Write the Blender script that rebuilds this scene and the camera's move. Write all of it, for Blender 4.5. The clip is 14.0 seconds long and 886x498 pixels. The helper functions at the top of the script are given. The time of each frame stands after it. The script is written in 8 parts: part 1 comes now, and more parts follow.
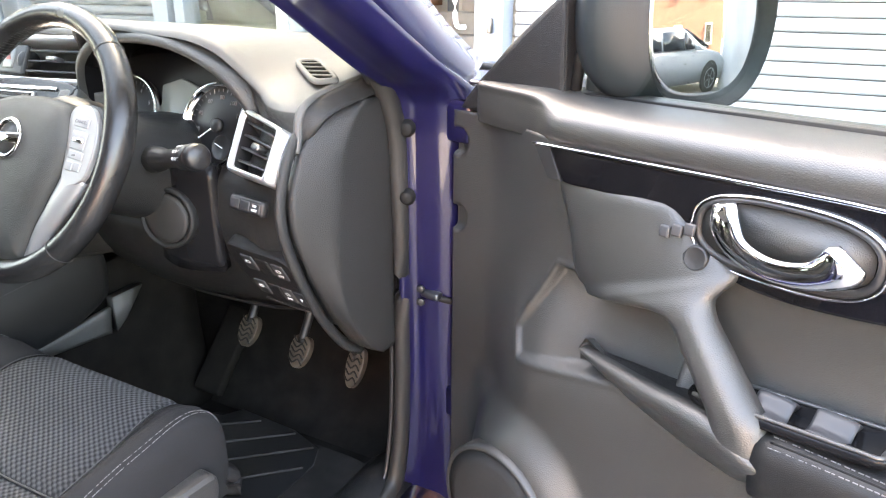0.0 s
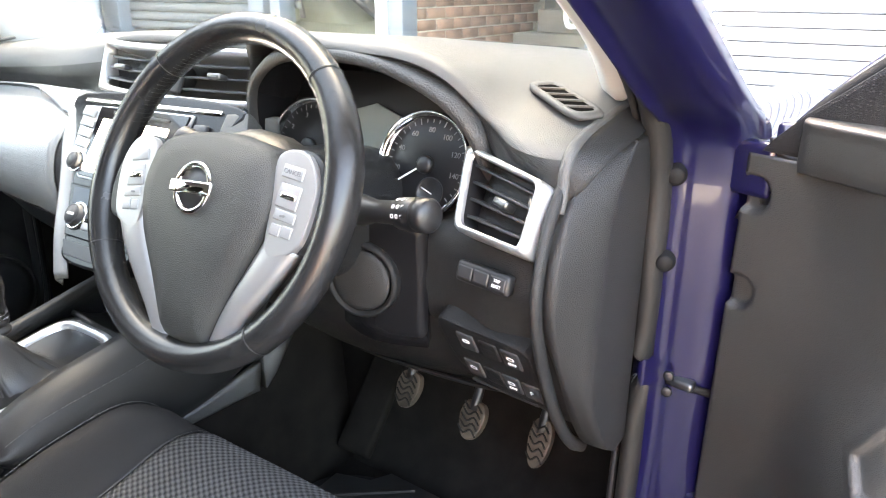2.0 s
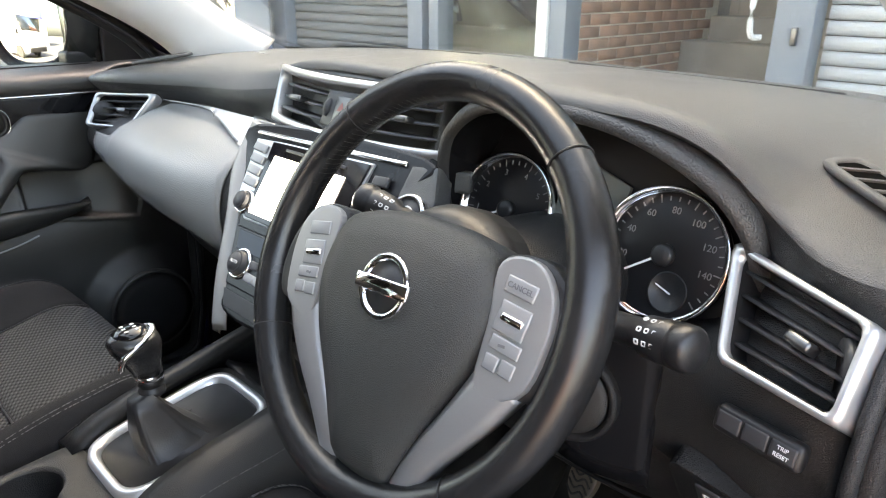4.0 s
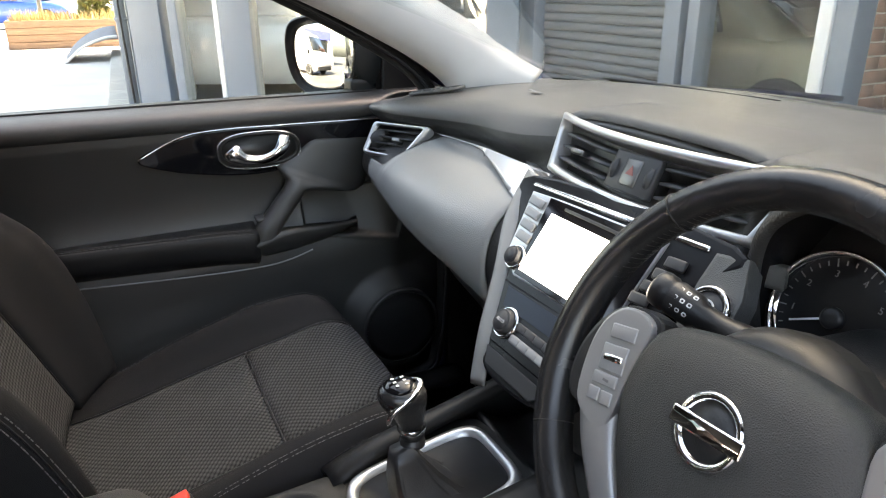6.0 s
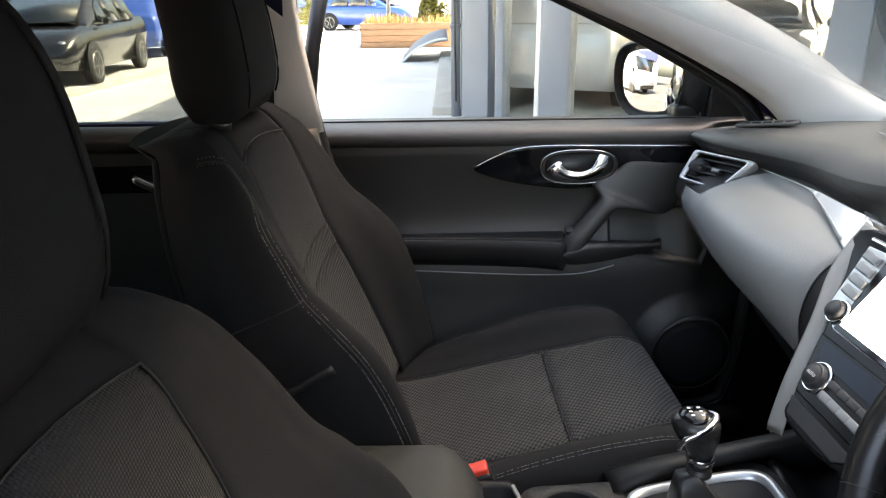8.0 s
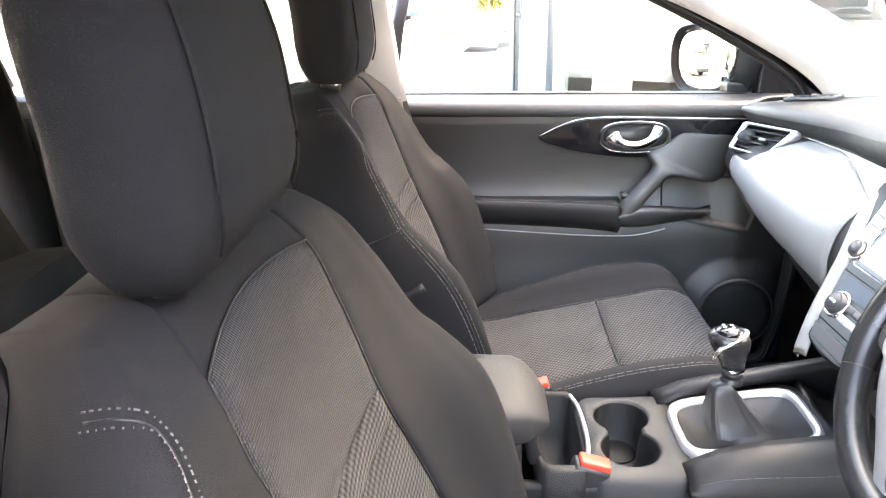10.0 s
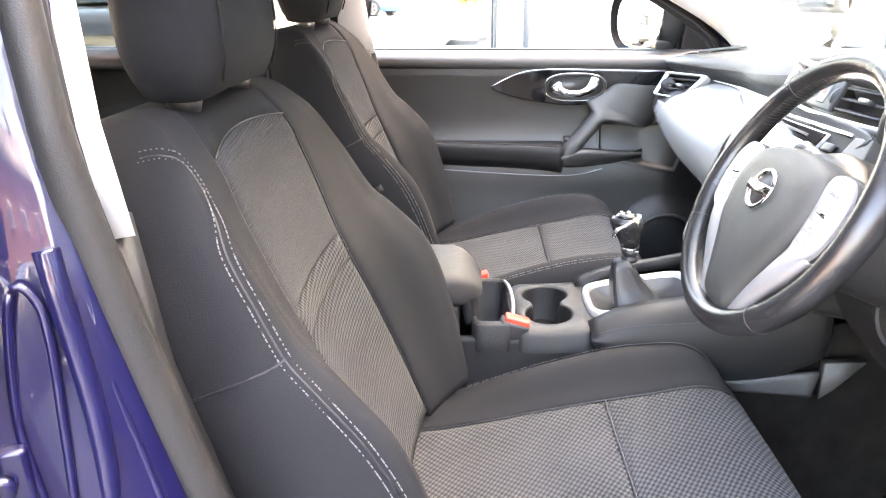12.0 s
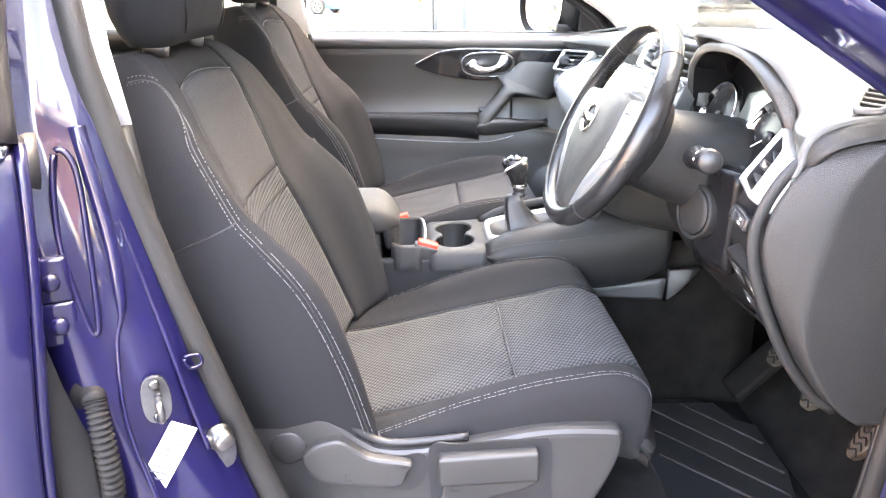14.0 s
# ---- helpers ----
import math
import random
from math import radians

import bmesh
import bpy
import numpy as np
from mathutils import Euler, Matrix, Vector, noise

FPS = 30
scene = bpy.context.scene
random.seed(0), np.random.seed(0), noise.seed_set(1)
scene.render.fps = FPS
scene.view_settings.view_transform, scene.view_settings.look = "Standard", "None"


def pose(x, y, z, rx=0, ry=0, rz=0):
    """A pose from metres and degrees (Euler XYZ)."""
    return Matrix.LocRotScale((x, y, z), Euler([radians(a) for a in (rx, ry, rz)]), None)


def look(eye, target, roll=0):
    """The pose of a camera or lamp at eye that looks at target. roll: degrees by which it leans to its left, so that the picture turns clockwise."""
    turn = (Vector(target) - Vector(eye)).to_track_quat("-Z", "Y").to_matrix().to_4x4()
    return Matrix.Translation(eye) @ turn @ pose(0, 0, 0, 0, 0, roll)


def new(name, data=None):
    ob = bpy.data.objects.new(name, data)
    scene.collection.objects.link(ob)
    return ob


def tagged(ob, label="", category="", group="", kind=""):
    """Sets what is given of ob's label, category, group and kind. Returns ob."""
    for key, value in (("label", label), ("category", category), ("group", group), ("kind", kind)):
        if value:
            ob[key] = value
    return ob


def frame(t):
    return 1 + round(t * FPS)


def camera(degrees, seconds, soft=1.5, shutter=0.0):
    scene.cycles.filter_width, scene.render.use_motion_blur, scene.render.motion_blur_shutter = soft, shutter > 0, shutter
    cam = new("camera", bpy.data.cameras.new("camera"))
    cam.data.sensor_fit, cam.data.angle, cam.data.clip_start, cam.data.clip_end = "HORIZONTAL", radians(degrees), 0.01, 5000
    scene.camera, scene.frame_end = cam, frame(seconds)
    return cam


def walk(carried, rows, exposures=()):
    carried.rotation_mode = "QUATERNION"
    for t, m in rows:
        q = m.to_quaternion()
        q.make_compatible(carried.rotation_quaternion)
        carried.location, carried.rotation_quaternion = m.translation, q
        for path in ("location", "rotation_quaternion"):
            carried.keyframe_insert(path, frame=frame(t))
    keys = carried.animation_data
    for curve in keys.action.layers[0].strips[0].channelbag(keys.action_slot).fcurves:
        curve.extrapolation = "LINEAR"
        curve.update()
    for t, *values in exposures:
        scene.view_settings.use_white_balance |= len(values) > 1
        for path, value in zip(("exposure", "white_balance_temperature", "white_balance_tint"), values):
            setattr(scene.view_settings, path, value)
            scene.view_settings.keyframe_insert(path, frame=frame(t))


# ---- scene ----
cam = camera(65.4, 14.0, 1.1)
PATH = [
    (0, (1.264, 0.028, 1.235), (0.382, 1.68, 0.533), 0.3),
    (0.5, (1.222, 0.064, 1.235), (0.267, 1.674, 0.533), 0.3),
    (1, (1.145, 0.082, 1.236), (0.142, 1.659, 0.524), 0.0),
    (1.5, (1.039, 0.102, 1.235), (0.017, 1.667, 0.524), -0.0),
    (2, (0.947, 0.12, 1.243), (-0.088, 1.676, 0.53), -0.0),
    (2.5, (0.889, 0.134, 1.246), (-0.174, 1.671, 0.533), -0.0),
    (2.7, (0.868, 0.143, 1.248), (-0.21, 1.67, 0.535), 0.0),
    (4.8, (0.712, 0.234, 1.295), (-0.754, 1.391, 0.578), 0.2),
    (5, (0.699, 0.224, 1.3), (-0.79, 1.351, 0.584), 0.1),
    (5.5, (0.672, 0.201, 1.322), (-0.89, 1.221, 0.605), -0.2),
    (6, (0.659, 0.201, 1.333), (-1.024, 1.015, 0.623), -0.5),
    (6.5, (0.666, 0.197, 1.344), (-1.116, 0.775, 0.642), -0.4),
    (7, (0.679, 0.184, 1.36), (-1.16, 0.549, 0.663), -0.5),
    (7.5, (0.698, 0.163, 1.375), (-1.164, 0.387, 0.68), -0.5),
    (8, (0.721, 0.136, 1.384), (-1.155, 0.179, 0.692), -0.7),
    (8.2, (0.732, 0.131, 1.385), (-1.146, 0.091, 0.699), -0.9),
    (10.3, (0.959, 0.095, 1.359), (-0.907, -0.009, 0.649), -0.7),
    (10.5, (0.988, 0.108, 1.344), (-0.879, 0.016, 0.634), -0.5),
    (11, (1.07, 0.139, 1.319), (-0.798, 0.067, 0.607), -0.3),
    (11.5, (1.142, 0.155, 1.304), (-0.726, 0.09, 0.591), -0.2),
    (12, (1.195, 0.165, 1.29), (-0.671, 0.107, 0.574), -0.2),
    (12.5, (1.259, 0.173, 1.272), (-0.608, 0.151, 0.555), -0.4),
    (13, (1.348, 0.175, 1.269), (-0.519, 0.212, 0.553), -0.1),
    (13.5, (1.42, 0.197, 1.27), (-0.446, 0.264, 0.553), 0.1),
    (14, (1.498, 0.234, 1.264), (-0.367, 0.314, 0.545), 0.1),
]
EXPOSURES = [(0.0, 5.25, 9100, 13), (1.5, 5.4, 9100, 13), (2.7, 4.8, 9000, 13), (4.8, 4.0, 9000, 14), (6.0, 3.75, 8900, 14), (8.2, 3.6, 8700, 14), (9.4, 4.6, 9000, 15), (10.3, 6.0, 8800, 19), (11.5, 5.9, 8800, 19), (13.0, 6.0, 8800, 19), (14.0, 6.1, 8800, 19)]
walk(cam, [(t, look(eye, target, roll)) for t, eye, target, roll in PATH], EXPOSURES)

# ---- light ----
SUN_TURN, SUN_HEIGHT = -20.0, 42.0
world = bpy.data.worlds.new("sky")
scene.world = world
world.use_nodes = True
wn = world.node_tree
sky = wn.nodes.new("ShaderNodeTexSky")
sky.sky_type, sky.sun_disc = "NISHITA", False
sky.sun_elevation, sky.sun_rotation = radians(SUN_HEIGHT), radians(SUN_TURN)
sky.dust_density, sky.air_density = 4.0, 1.0
wn.links.new(sky.outputs[0], wn.nodes["Background"].inputs[0])
wn.nodes["Background"].inputs[1].default_value = 0.15
sun = new("sun", bpy.data.lights.new("sun", "SUN"))
sun.data.energy, sun.data.angle, sun.data.color = 4.8, radians(0.6), (1.0, 0.95, 0.88)
_a, _e = radians(SUN_TURN), radians(SUN_HEIGHT)
_s = Vector((math.sin(_a) * math.cos(_e), math.cos(_a) * math.cos(_e), math.sin(_e)))
sun.matrix_world = look(_s * 30, (0, 0, 0))


# ---- materials ----
def nodes_of(name):
    m = bpy.data.materials.new(name)
    m.use_nodes = True
    return m, m.node_tree, m.node_tree.nodes["Principled BSDF"]


def mat(name, color, rough=0.5, metal=0.0, grain=0.0, scale=300.0, kind="noise", vary=0.15, coat=0.0, coarse=6.0, alongs=(1, 1, 1), rvary=0.1, random_ob=0.0, spec=0.5):
    """A surface with colour variation at two scales and a fine relief."""
    m, t, b = nodes_of(name)
    N, L = t.nodes, t.links
    co = N.new("ShaderNodeTexCoord")
    mp = N.new("ShaderNodeMapping")
    mp.inputs["Scale"].default_value = alongs
    L.new(co.outputs["Object"], mp.inputs["Vector"])
    big = N.new("ShaderNodeTexNoise")
    big.inputs["Scale"].default_value, big.inputs["Detail"].default_value = coarse, 6
    L.new(mp.outputs[0], big.inputs["Vector"])
    if kind == "leather":
        fine = N.new("ShaderNodeTexVoronoi")
        fine.feature = "DISTANCE_TO_EDGE"
        out = fine.outputs["Distance"]
    else:
        fine = N.new("ShaderNodeTexNoise")
        fine.inputs["Detail"].default_value = 4
        out = fine.outputs["Fac"]
    fine.inputs["Scale"].default_value = scale
    L.new(mp.outputs[0], fine.inputs["Vector"])
    rmp = N.new("ShaderNodeMapRange")
    rmp.inputs[1].default_value, rmp.inputs[2].default_value = 0.3, 0.7
    rmp.inputs[3].default_value, rmp.inputs[4].default_value = 1 - vary, 1 + vary
    L.new(big.outputs["Fac"], rmp.inputs[0])
    mul = N.new("ShaderNodeMix")
    mul.data_type, mul.blend_type = "RGBA", "MULTIPLY"
    mul.inputs[0].default_value = 1
    mul.inputs["A"].default_value = (*color, 1)
    L.new(rmp.outputs[0], mul.inputs["B"])
    last = mul.outputs["Result"]
    if random_ob:
        inf = N.new("ShaderNodeObjectInfo")
        r2 = N.new("ShaderNodeMapRange")
        r2.inputs[3].default_value, r2.inputs[4].default_value = 1 - random_ob, 1 + random_ob
        L.new(inf.outputs["Random"], r2.inputs[0])
        m2 = N.new("ShaderNodeMix")
        m2.data_type, m2.blend_type = "RGBA", "MULTIPLY"
        m2.inputs[0].default_value = 1
        L.new(last, m2.inputs["A"])
        L.new(r2.outputs[0], m2.inputs["B"])
        last = m2.outputs["Result"]
    L.new(last, b.inputs["Base Color"])
    b.inputs["Specular IOR Level"].default_value = spec
    rr = N.new("ShaderNodeMapRange")
    rr.inputs[1].default_value, rr.inputs[2].default_value = 0.3, 0.7
    rr.inputs[3].default_value, rr.inputs[4].default_value = max(0.02, rough - rvary * rough), min(1, rough + rvary * rough)
    L.new(big.outputs["Fac"], rr.inputs[0])
    L.new(rr.outputs[0], b.inputs["Roughness"])
    b.inputs["Metallic"].default_value = metal
    b.inputs["Coat Weight"].default_value = coat
    b.inputs["Coat Roughness"].default_value = 0.03
    if grain:
        bp = N.new("ShaderNodeBump")
        bp.inputs["Strength"].default_value, bp.inputs["Distance"].default_value = grain, 0.0012 if kind == "leather" else 0.001
        L.new(out, bp.inputs["Height"])
        L.new(bp.outputs[0], b.inputs["Normal"])
    return m


def weave(name, dark, light, pitch, d1, d2, rough=0.95, vary=0.2, checks=False):
    """Woven cloth: two crossing sets of ribs."""
    m, t, b = nodes_of(name)
    b.inputs["Specular IOR Level"].default_value = 0.15
    N, L = t.nodes, t.links
    co = N.new("ShaderNodeTexCoord")

    def rib(d, p):
        dot = N.new("ShaderNodeVectorMath")
        dot.operation = "DOT_PRODUCT"
        dot.inputs[1].default_value = Vector(d).normalized() * (2 * math.pi / p)
        L.new(co.outputs["Object"], dot.inputs[0])
        s = N.new("ShaderNodeMath")
        s.operation = "SINE"
        L.new(dot.outputs["Value"], s.inputs[0])
        return s.outputs[0]
    a, c = rib(d1, pitch), rib(d2, pitch * 0.8)
    mx = N.new("ShaderNodeMath")
    mx.operation = "MULTIPLY" if checks else "MULTIPLY_ADD"
    L.new(a, mx.inputs[0])
    mx.inputs[1].default_value = 0.6
    L.new(c, mx.inputs[1 if checks else 2])
    no = N.new("ShaderNodeTexNoise")
    no.inputs["Scale"].default_value, no.inputs["Detail"].default_value = 9, 5
    L.new(co.outputs["Object"], no.inputs["Vector"])
    ad = N.new("ShaderNodeMath")
    ad.operation = "MULTIPLY_ADD"
    L.new(no.outputs["Fac"], ad.inputs[0])
    ad.inputs[1].default_value = vary * 6
    L.new(mx.outputs[0], ad.inputs[2])
    rg = N.new("ShaderNodeMapRange")
    rg.inputs[1].default_value, rg.inputs[2].default_value = -1.0 + vary * 3, 1.4 + vary * 3
    L.new(ad.outputs[0], rg.inputs[0])
    mixc = N.new("ShaderNodeMix")
    mixc.data_type = "RGBA"
    mixc.inputs["A"].default_value, mixc.inputs["B"].default_value = (*dark, 1), (*light, 1)
    L.new(rg.outputs[0], mixc.inputs[0])
    L.new(mixc.outputs["Result"], b.inputs["Base Color"])
    b.inputs["Roughness"].default_value = rough
    b.inputs["Sheen Weight"].default_value = 0.06
    bp = N.new("ShaderNodeBump")
    bp.inputs["Strength"].default_value, bp.inputs["Distance"].default_value = 0.7, 0.0012
    L.new(mx.outputs[0], bp.inputs["Height"])
    L.new(bp.outputs[0], b.inputs["Normal"])
    return m


def glass(name, tint=(0.95, 0.97, 0.96), shine=0.012):
    m = bpy.data.materials.new(name)
    m.use_nodes = True
    t = m.node_tree
    N, L = t.nodes, t.links
    N.remove(N["Principled BSDF"])
    tr, gl, lw, mx = N.new("ShaderNodeBsdfTransparent"), N.new("ShaderNodeBsdfGlossy"), N.new("ShaderNodeLayerWeight"), N.new("ShaderNodeMixShader")
    tr.inputs[0].default_value = (*tint, 1)
    gl.inputs["Roughness"].default_value = 0.01
    lw.inputs[0].default_value = 0.5
    pw, sc = N.new("ShaderNodeMath"), N.new("ShaderNodeMath")
    pw.operation, sc.operation = "POWER", "MULTIPLY_ADD"
    pw.inputs[1].default_value = 4.5
    sc.inputs[1].default_value, sc.inputs[2].default_value = 0.5, shine
    L.new(lw.outputs["Facing"], pw.inputs[0])
    L.new(pw.outputs[0], sc.inputs[0])
    L.new(sc.outputs[0], mx.inputs[0])
    L.new(tr.outputs[0], mx.inputs[1])
    L.new(gl.outputs[0], mx.inputs[2])
    L.new(mx.outputs[0], N["Material Output"].inputs[0])
    return m


def glow(name, color, power):
    m, t, b = nodes_of(name)
    b.inputs["Base Color"].default_value = (*color, 1)
    b.inputs["Emission Color"].default_value = (*color, 1)
    b.inputs["Emission Strength"].default_value = power
    b.inputs["Roughness"].default_value = 0.15
    return m


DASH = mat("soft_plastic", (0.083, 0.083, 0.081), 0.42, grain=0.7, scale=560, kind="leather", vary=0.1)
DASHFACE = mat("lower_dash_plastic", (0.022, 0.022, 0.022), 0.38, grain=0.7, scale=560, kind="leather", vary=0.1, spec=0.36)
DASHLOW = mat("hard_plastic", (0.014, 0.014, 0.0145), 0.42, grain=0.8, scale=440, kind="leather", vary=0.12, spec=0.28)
DOORP = mat("door_plastic", (0.0265, 0.0264, 0.0252), 0.45, grain=0.34, scale=460, kind="leather", vary=0.12, spec=0.8)
BLACK = mat("black_plastic", (0.016, 0.016, 0.017), 0.42, grain=0.2, scale=500, vary=0.2)
GLOSS = mat("gloss_black", (0.005, 0.005, 0.006), 0.07, vary=0.2, coat=0.2, spec=0.3, grain=0.02, scale=8)
SILVER = mat("silver_trim", (0.56, 0.565, 0.57), 0.34, metal=0.75, vary=0.05, grain=0.05, scale=900)
WHEELSILVER = mat("wheel_silver", (0.345, 0.345, 0.345), 0.38, metal=0.6, vary=0.05, grain=0.05, scale=900)
CHROME = mat("chrome", (0.86, 0.87, 0.88), 0.05, metal=1.0, vary=0.03)
STEEL = mat("worn_steel", (0.15, 0.15, 0.15), 0.32, metal=0.9, vary=0.3, coarse=40, grain=0.2)
LEATHER = mat("wheel_leather", (0.015, 0.015, 0.0155), 0.22, grain=0.14, scale=900, kind="leather", vary=0.25, coarse=14, rvary=0.3)
HUBM = mat("airbag_leather", (0.040, 0.041, 0.0395), 0.44, grain=0.6, scale=620, kind="leather", vary=0.12, spec=0.28)
PAD = mat("console_leather", (0.0135, 0.0135, 0.014), 0.45, grain=0.35, scale=600, kind="leather", vary=0.12, spec=0.27)
FABRIC = mat("plain_seat_fabric", (0.0126, 0.0128, 0.0142), 0.9, grain=0.8, scale=1100, vary=0.18, coarse=12, spec=0.25)
SEATSIDE = mat("seat_side_plastic", (0.029, 0.0283, 0.028), 0.40, grain=0.3, scale=700, kind="leather", vary=0.08)
RUBBER = mat("rubber_seal", (0.009, 0.009, 0.0092), 0.6, grain=0.3, scale=700, vary=0.15, spec=0.18)
CARPET = mat("carpet", (0.0115, 0.0105, 0.0095), 1.0, spec=0.08, grain=1.0, scale=900, vary=0.35, coarse=22)
MAT = mat("floor_mat", (0.022, 0.021, 0.020), 0.95, spec=0.15, grain=1.0, scale=700, vary=0.4, coarse=18)
WORNRIB = mat("worn_mat_rib", (0.026, 0.0245, 0.023), 0.75, grain=0.5, scale=400, vary=0.5, coarse=30)
SEALGREY = mat("worn_seal", (0.016, 0.0154, 0.0148), 0.55, grain=0.4, scale=700, vary=0.2, spec=0.4)
DUSTY = mat("dusty_rubber", (0.060, 0.047, 0.035), 0.6, grain=0.6, scale=250, vary=0.45, coarse=45)
CREAM = mat("pillar_trim", (0.62, 0.61, 0.59), 0.75, grain=0.25, scale=900, vary=0.05)
PAINT = mat("blue_paint", (0.0036, 0.0032, 0.030), 0.40, spec=0.2, vary=0.06, coat=1.0, grain=0.02, scale=3000)
LINER = mat("headlining", (0.33, 0.335, 0.34), 0.95, grain=0.3, scale=800, vary=0.06)
BUTTON = mat("grey_button", (0.27, 0.275, 0.28), 0.42, metal=0.3, vary=0.06)
DARKBTN = mat("dark_button", (0.042, 0.042, 0.044), 0.38, spec=0.35, vary=0.1)
VOID = mat("slot_shade", (0.002, 0.002, 0.002), 0.9, spec=0.05, vary=0.1)
DIMPRINT = mat("dim_print", (0.17, 0.17, 0.17), 0.6, vary=0.05)
PRINT = mat("white_print", (0.72, 0.72, 0.72), 0.6, vary=0.05)
THREAD = mat("grey_thread", (0.125, 0.123, 0.125), 0.9, vary=0.15, coarse=80)
DIAL = mat("dial_face", (0.008, 0.008, 0.009), 0.35, vary=0.2)
LCD = mat("display_glass", (0.14, 0.152, 0.136), 0.3, vary=0.05, coat=0.2)
CLIMATE = mat("climate_display", (0.010, 0.016, 0.028), 0.25, spec=0.2, vary=0.1)
RED = mat("red_plastic", (0.72, 0.06, 0.035), 0.4, vary=0.08)
LABEL = mat("paper_label", (0.80, 0.80, 0.78), 0.6, vary=0.04)
BARK = mat("print_bar", (0.12, 0.12, 0.13), 0.7, vary=0.1)
# The screen emits one even white
SCREEN = glow("plain_white_screen", (0.92, 0.94, 0.95), 1.6)
WARN = glow("red_lamp", (1.0, 0.05, 0.02), 1.5)
GLASS = glass("clear_glass")
SHADE = glass("tinted_glass", (0.32, 0.35, 0.34))
CARGLASS = glass("car_glass", (0.80, 0.83, 0.81))
MIRROR = mat("mirror_glass", (0.50, 0.52, 0.54), 0.01, metal=1.0, vary=0.0)
CLOTH = weave("cushion_cloth", (0.0175, 0.0176, 0.0188), (0.074, 0.0735, 0.0745), 0.0078, (1, -0.9, 0.2), (0.75, 1, 0.2))
UPPERCLOTH = weave("upper_back_cloth", (0.0185, 0.0183, 0.0192), (0.041, 0.0405, 0.042), 0.0048, (1, 0.4, -0.9), (1, -0.4, 0.9), checks=True)
RIBS = weave("ribbed_cloth", (0.010, 0.0098, 0.0102), (0.052, 0.051, 0.0515), 0.0080, (1, 0, 0), (0.12, -0.33, 0.93))


# ---- mesh helpers ----
def spl(t, ks, vs):
    """A smooth curve through the values vs at the knots ks."""
    ks = list(ks)
    t = min(max(t, ks[0]), ks[-1])
    i = max(0, min(len(ks) - 2, sum(1 for k in ks[1:-1] if k <= t)))
    h = ks[i + 1] - ks[i]
    u = (t - ks[i]) / h
    d = (vs[i + 1] - vs[i]) / h
    m0 = d if i == 0 else 0.5 * (d + (vs[i] - vs[i - 1]) / (ks[i] - ks[i - 1]))
    m1 = d if i == len(ks) - 2 else 0.5 * (d + (vs[i + 2] - vs[i + 1]) / (ks[i + 2] - ks[i + 1]))
    return ((2 * u ** 3 - 3 * u * u + 1) * vs[i] + (u ** 3 - 2 * u * u + u) * h * m0 + (3 * u * u - 2 * u ** 3) * vs[i + 1] + (u ** 3 - u * u) * h * m1)


def ease(f):
    f = min(1.0, max(0.0, f))
    return f * f * (3 - 2 * f)


def bend(pts, n, closed=False):
    """n points along a smooth line through pts."""
    P = [Vector(p) for p in pts]
    c = len(P)
    out = []
    for k in range(n):
        s = k / n * c if closed else k / (n - 1) * (c - 1)
        i = int(s) if closed else min(int(s), c - 2)
        u = s - i
        g = (lambda j: P[j % c]) if closed else (lambda j: P[max(0, min(c - 1, j))])
        a, b_, d, e = g(i - 1), g(i), g(i + 1), g(i + 2)
        out.append(0.5 * ((2 * b_) + (d - a) * u + (2 * a - 5 * b_ + 4 * d - e) * u * u + (3 * b_ - a - 3 * d + e) * u ** 3))
    return out


def at(o, normal, up=(0, 0, 1)):
    """The pose of a face at o: x to the right as one looks at it, y up, z out of it."""
    z = Vector(normal).normalized()
    x = Vector(up).cross(z).normalized()
    y = z.cross(x)
    return Matrix.Translation(o) @ Matrix((x, y, z)).transposed().to_4x4()


def finish(bm, smooth=True, M=None):
    if M is not None:
        bm.transform(M)
    bmesh.ops.recalc_face_normals(bm, faces=bm.faces)
    for f in bm.faces:
        f.smooth = smooth
    return bm


def loft(rings, ring_closed=True, cap=True, closed=False, M=None):
    bm = bmesh.new()
    V = [[bm.verts.new(p) for p in r] for r in rings]
    n = len(V[0])
    for i in range(len(V) if closed else len(V) - 1):
        a, b_ = V[i], V[(i + 1) % len(V)]
        for j in range(n if ring_closed else n - 1):
            k = (j + 1) % n
            bm.faces.new((a[j], a[k], b_[k], b_[j]))
    if cap and not closed and ring_closed:
        bm.faces.new(V[0])
        bm.faces.new(V[-1][::-1])
    return finish(bm, M=M)


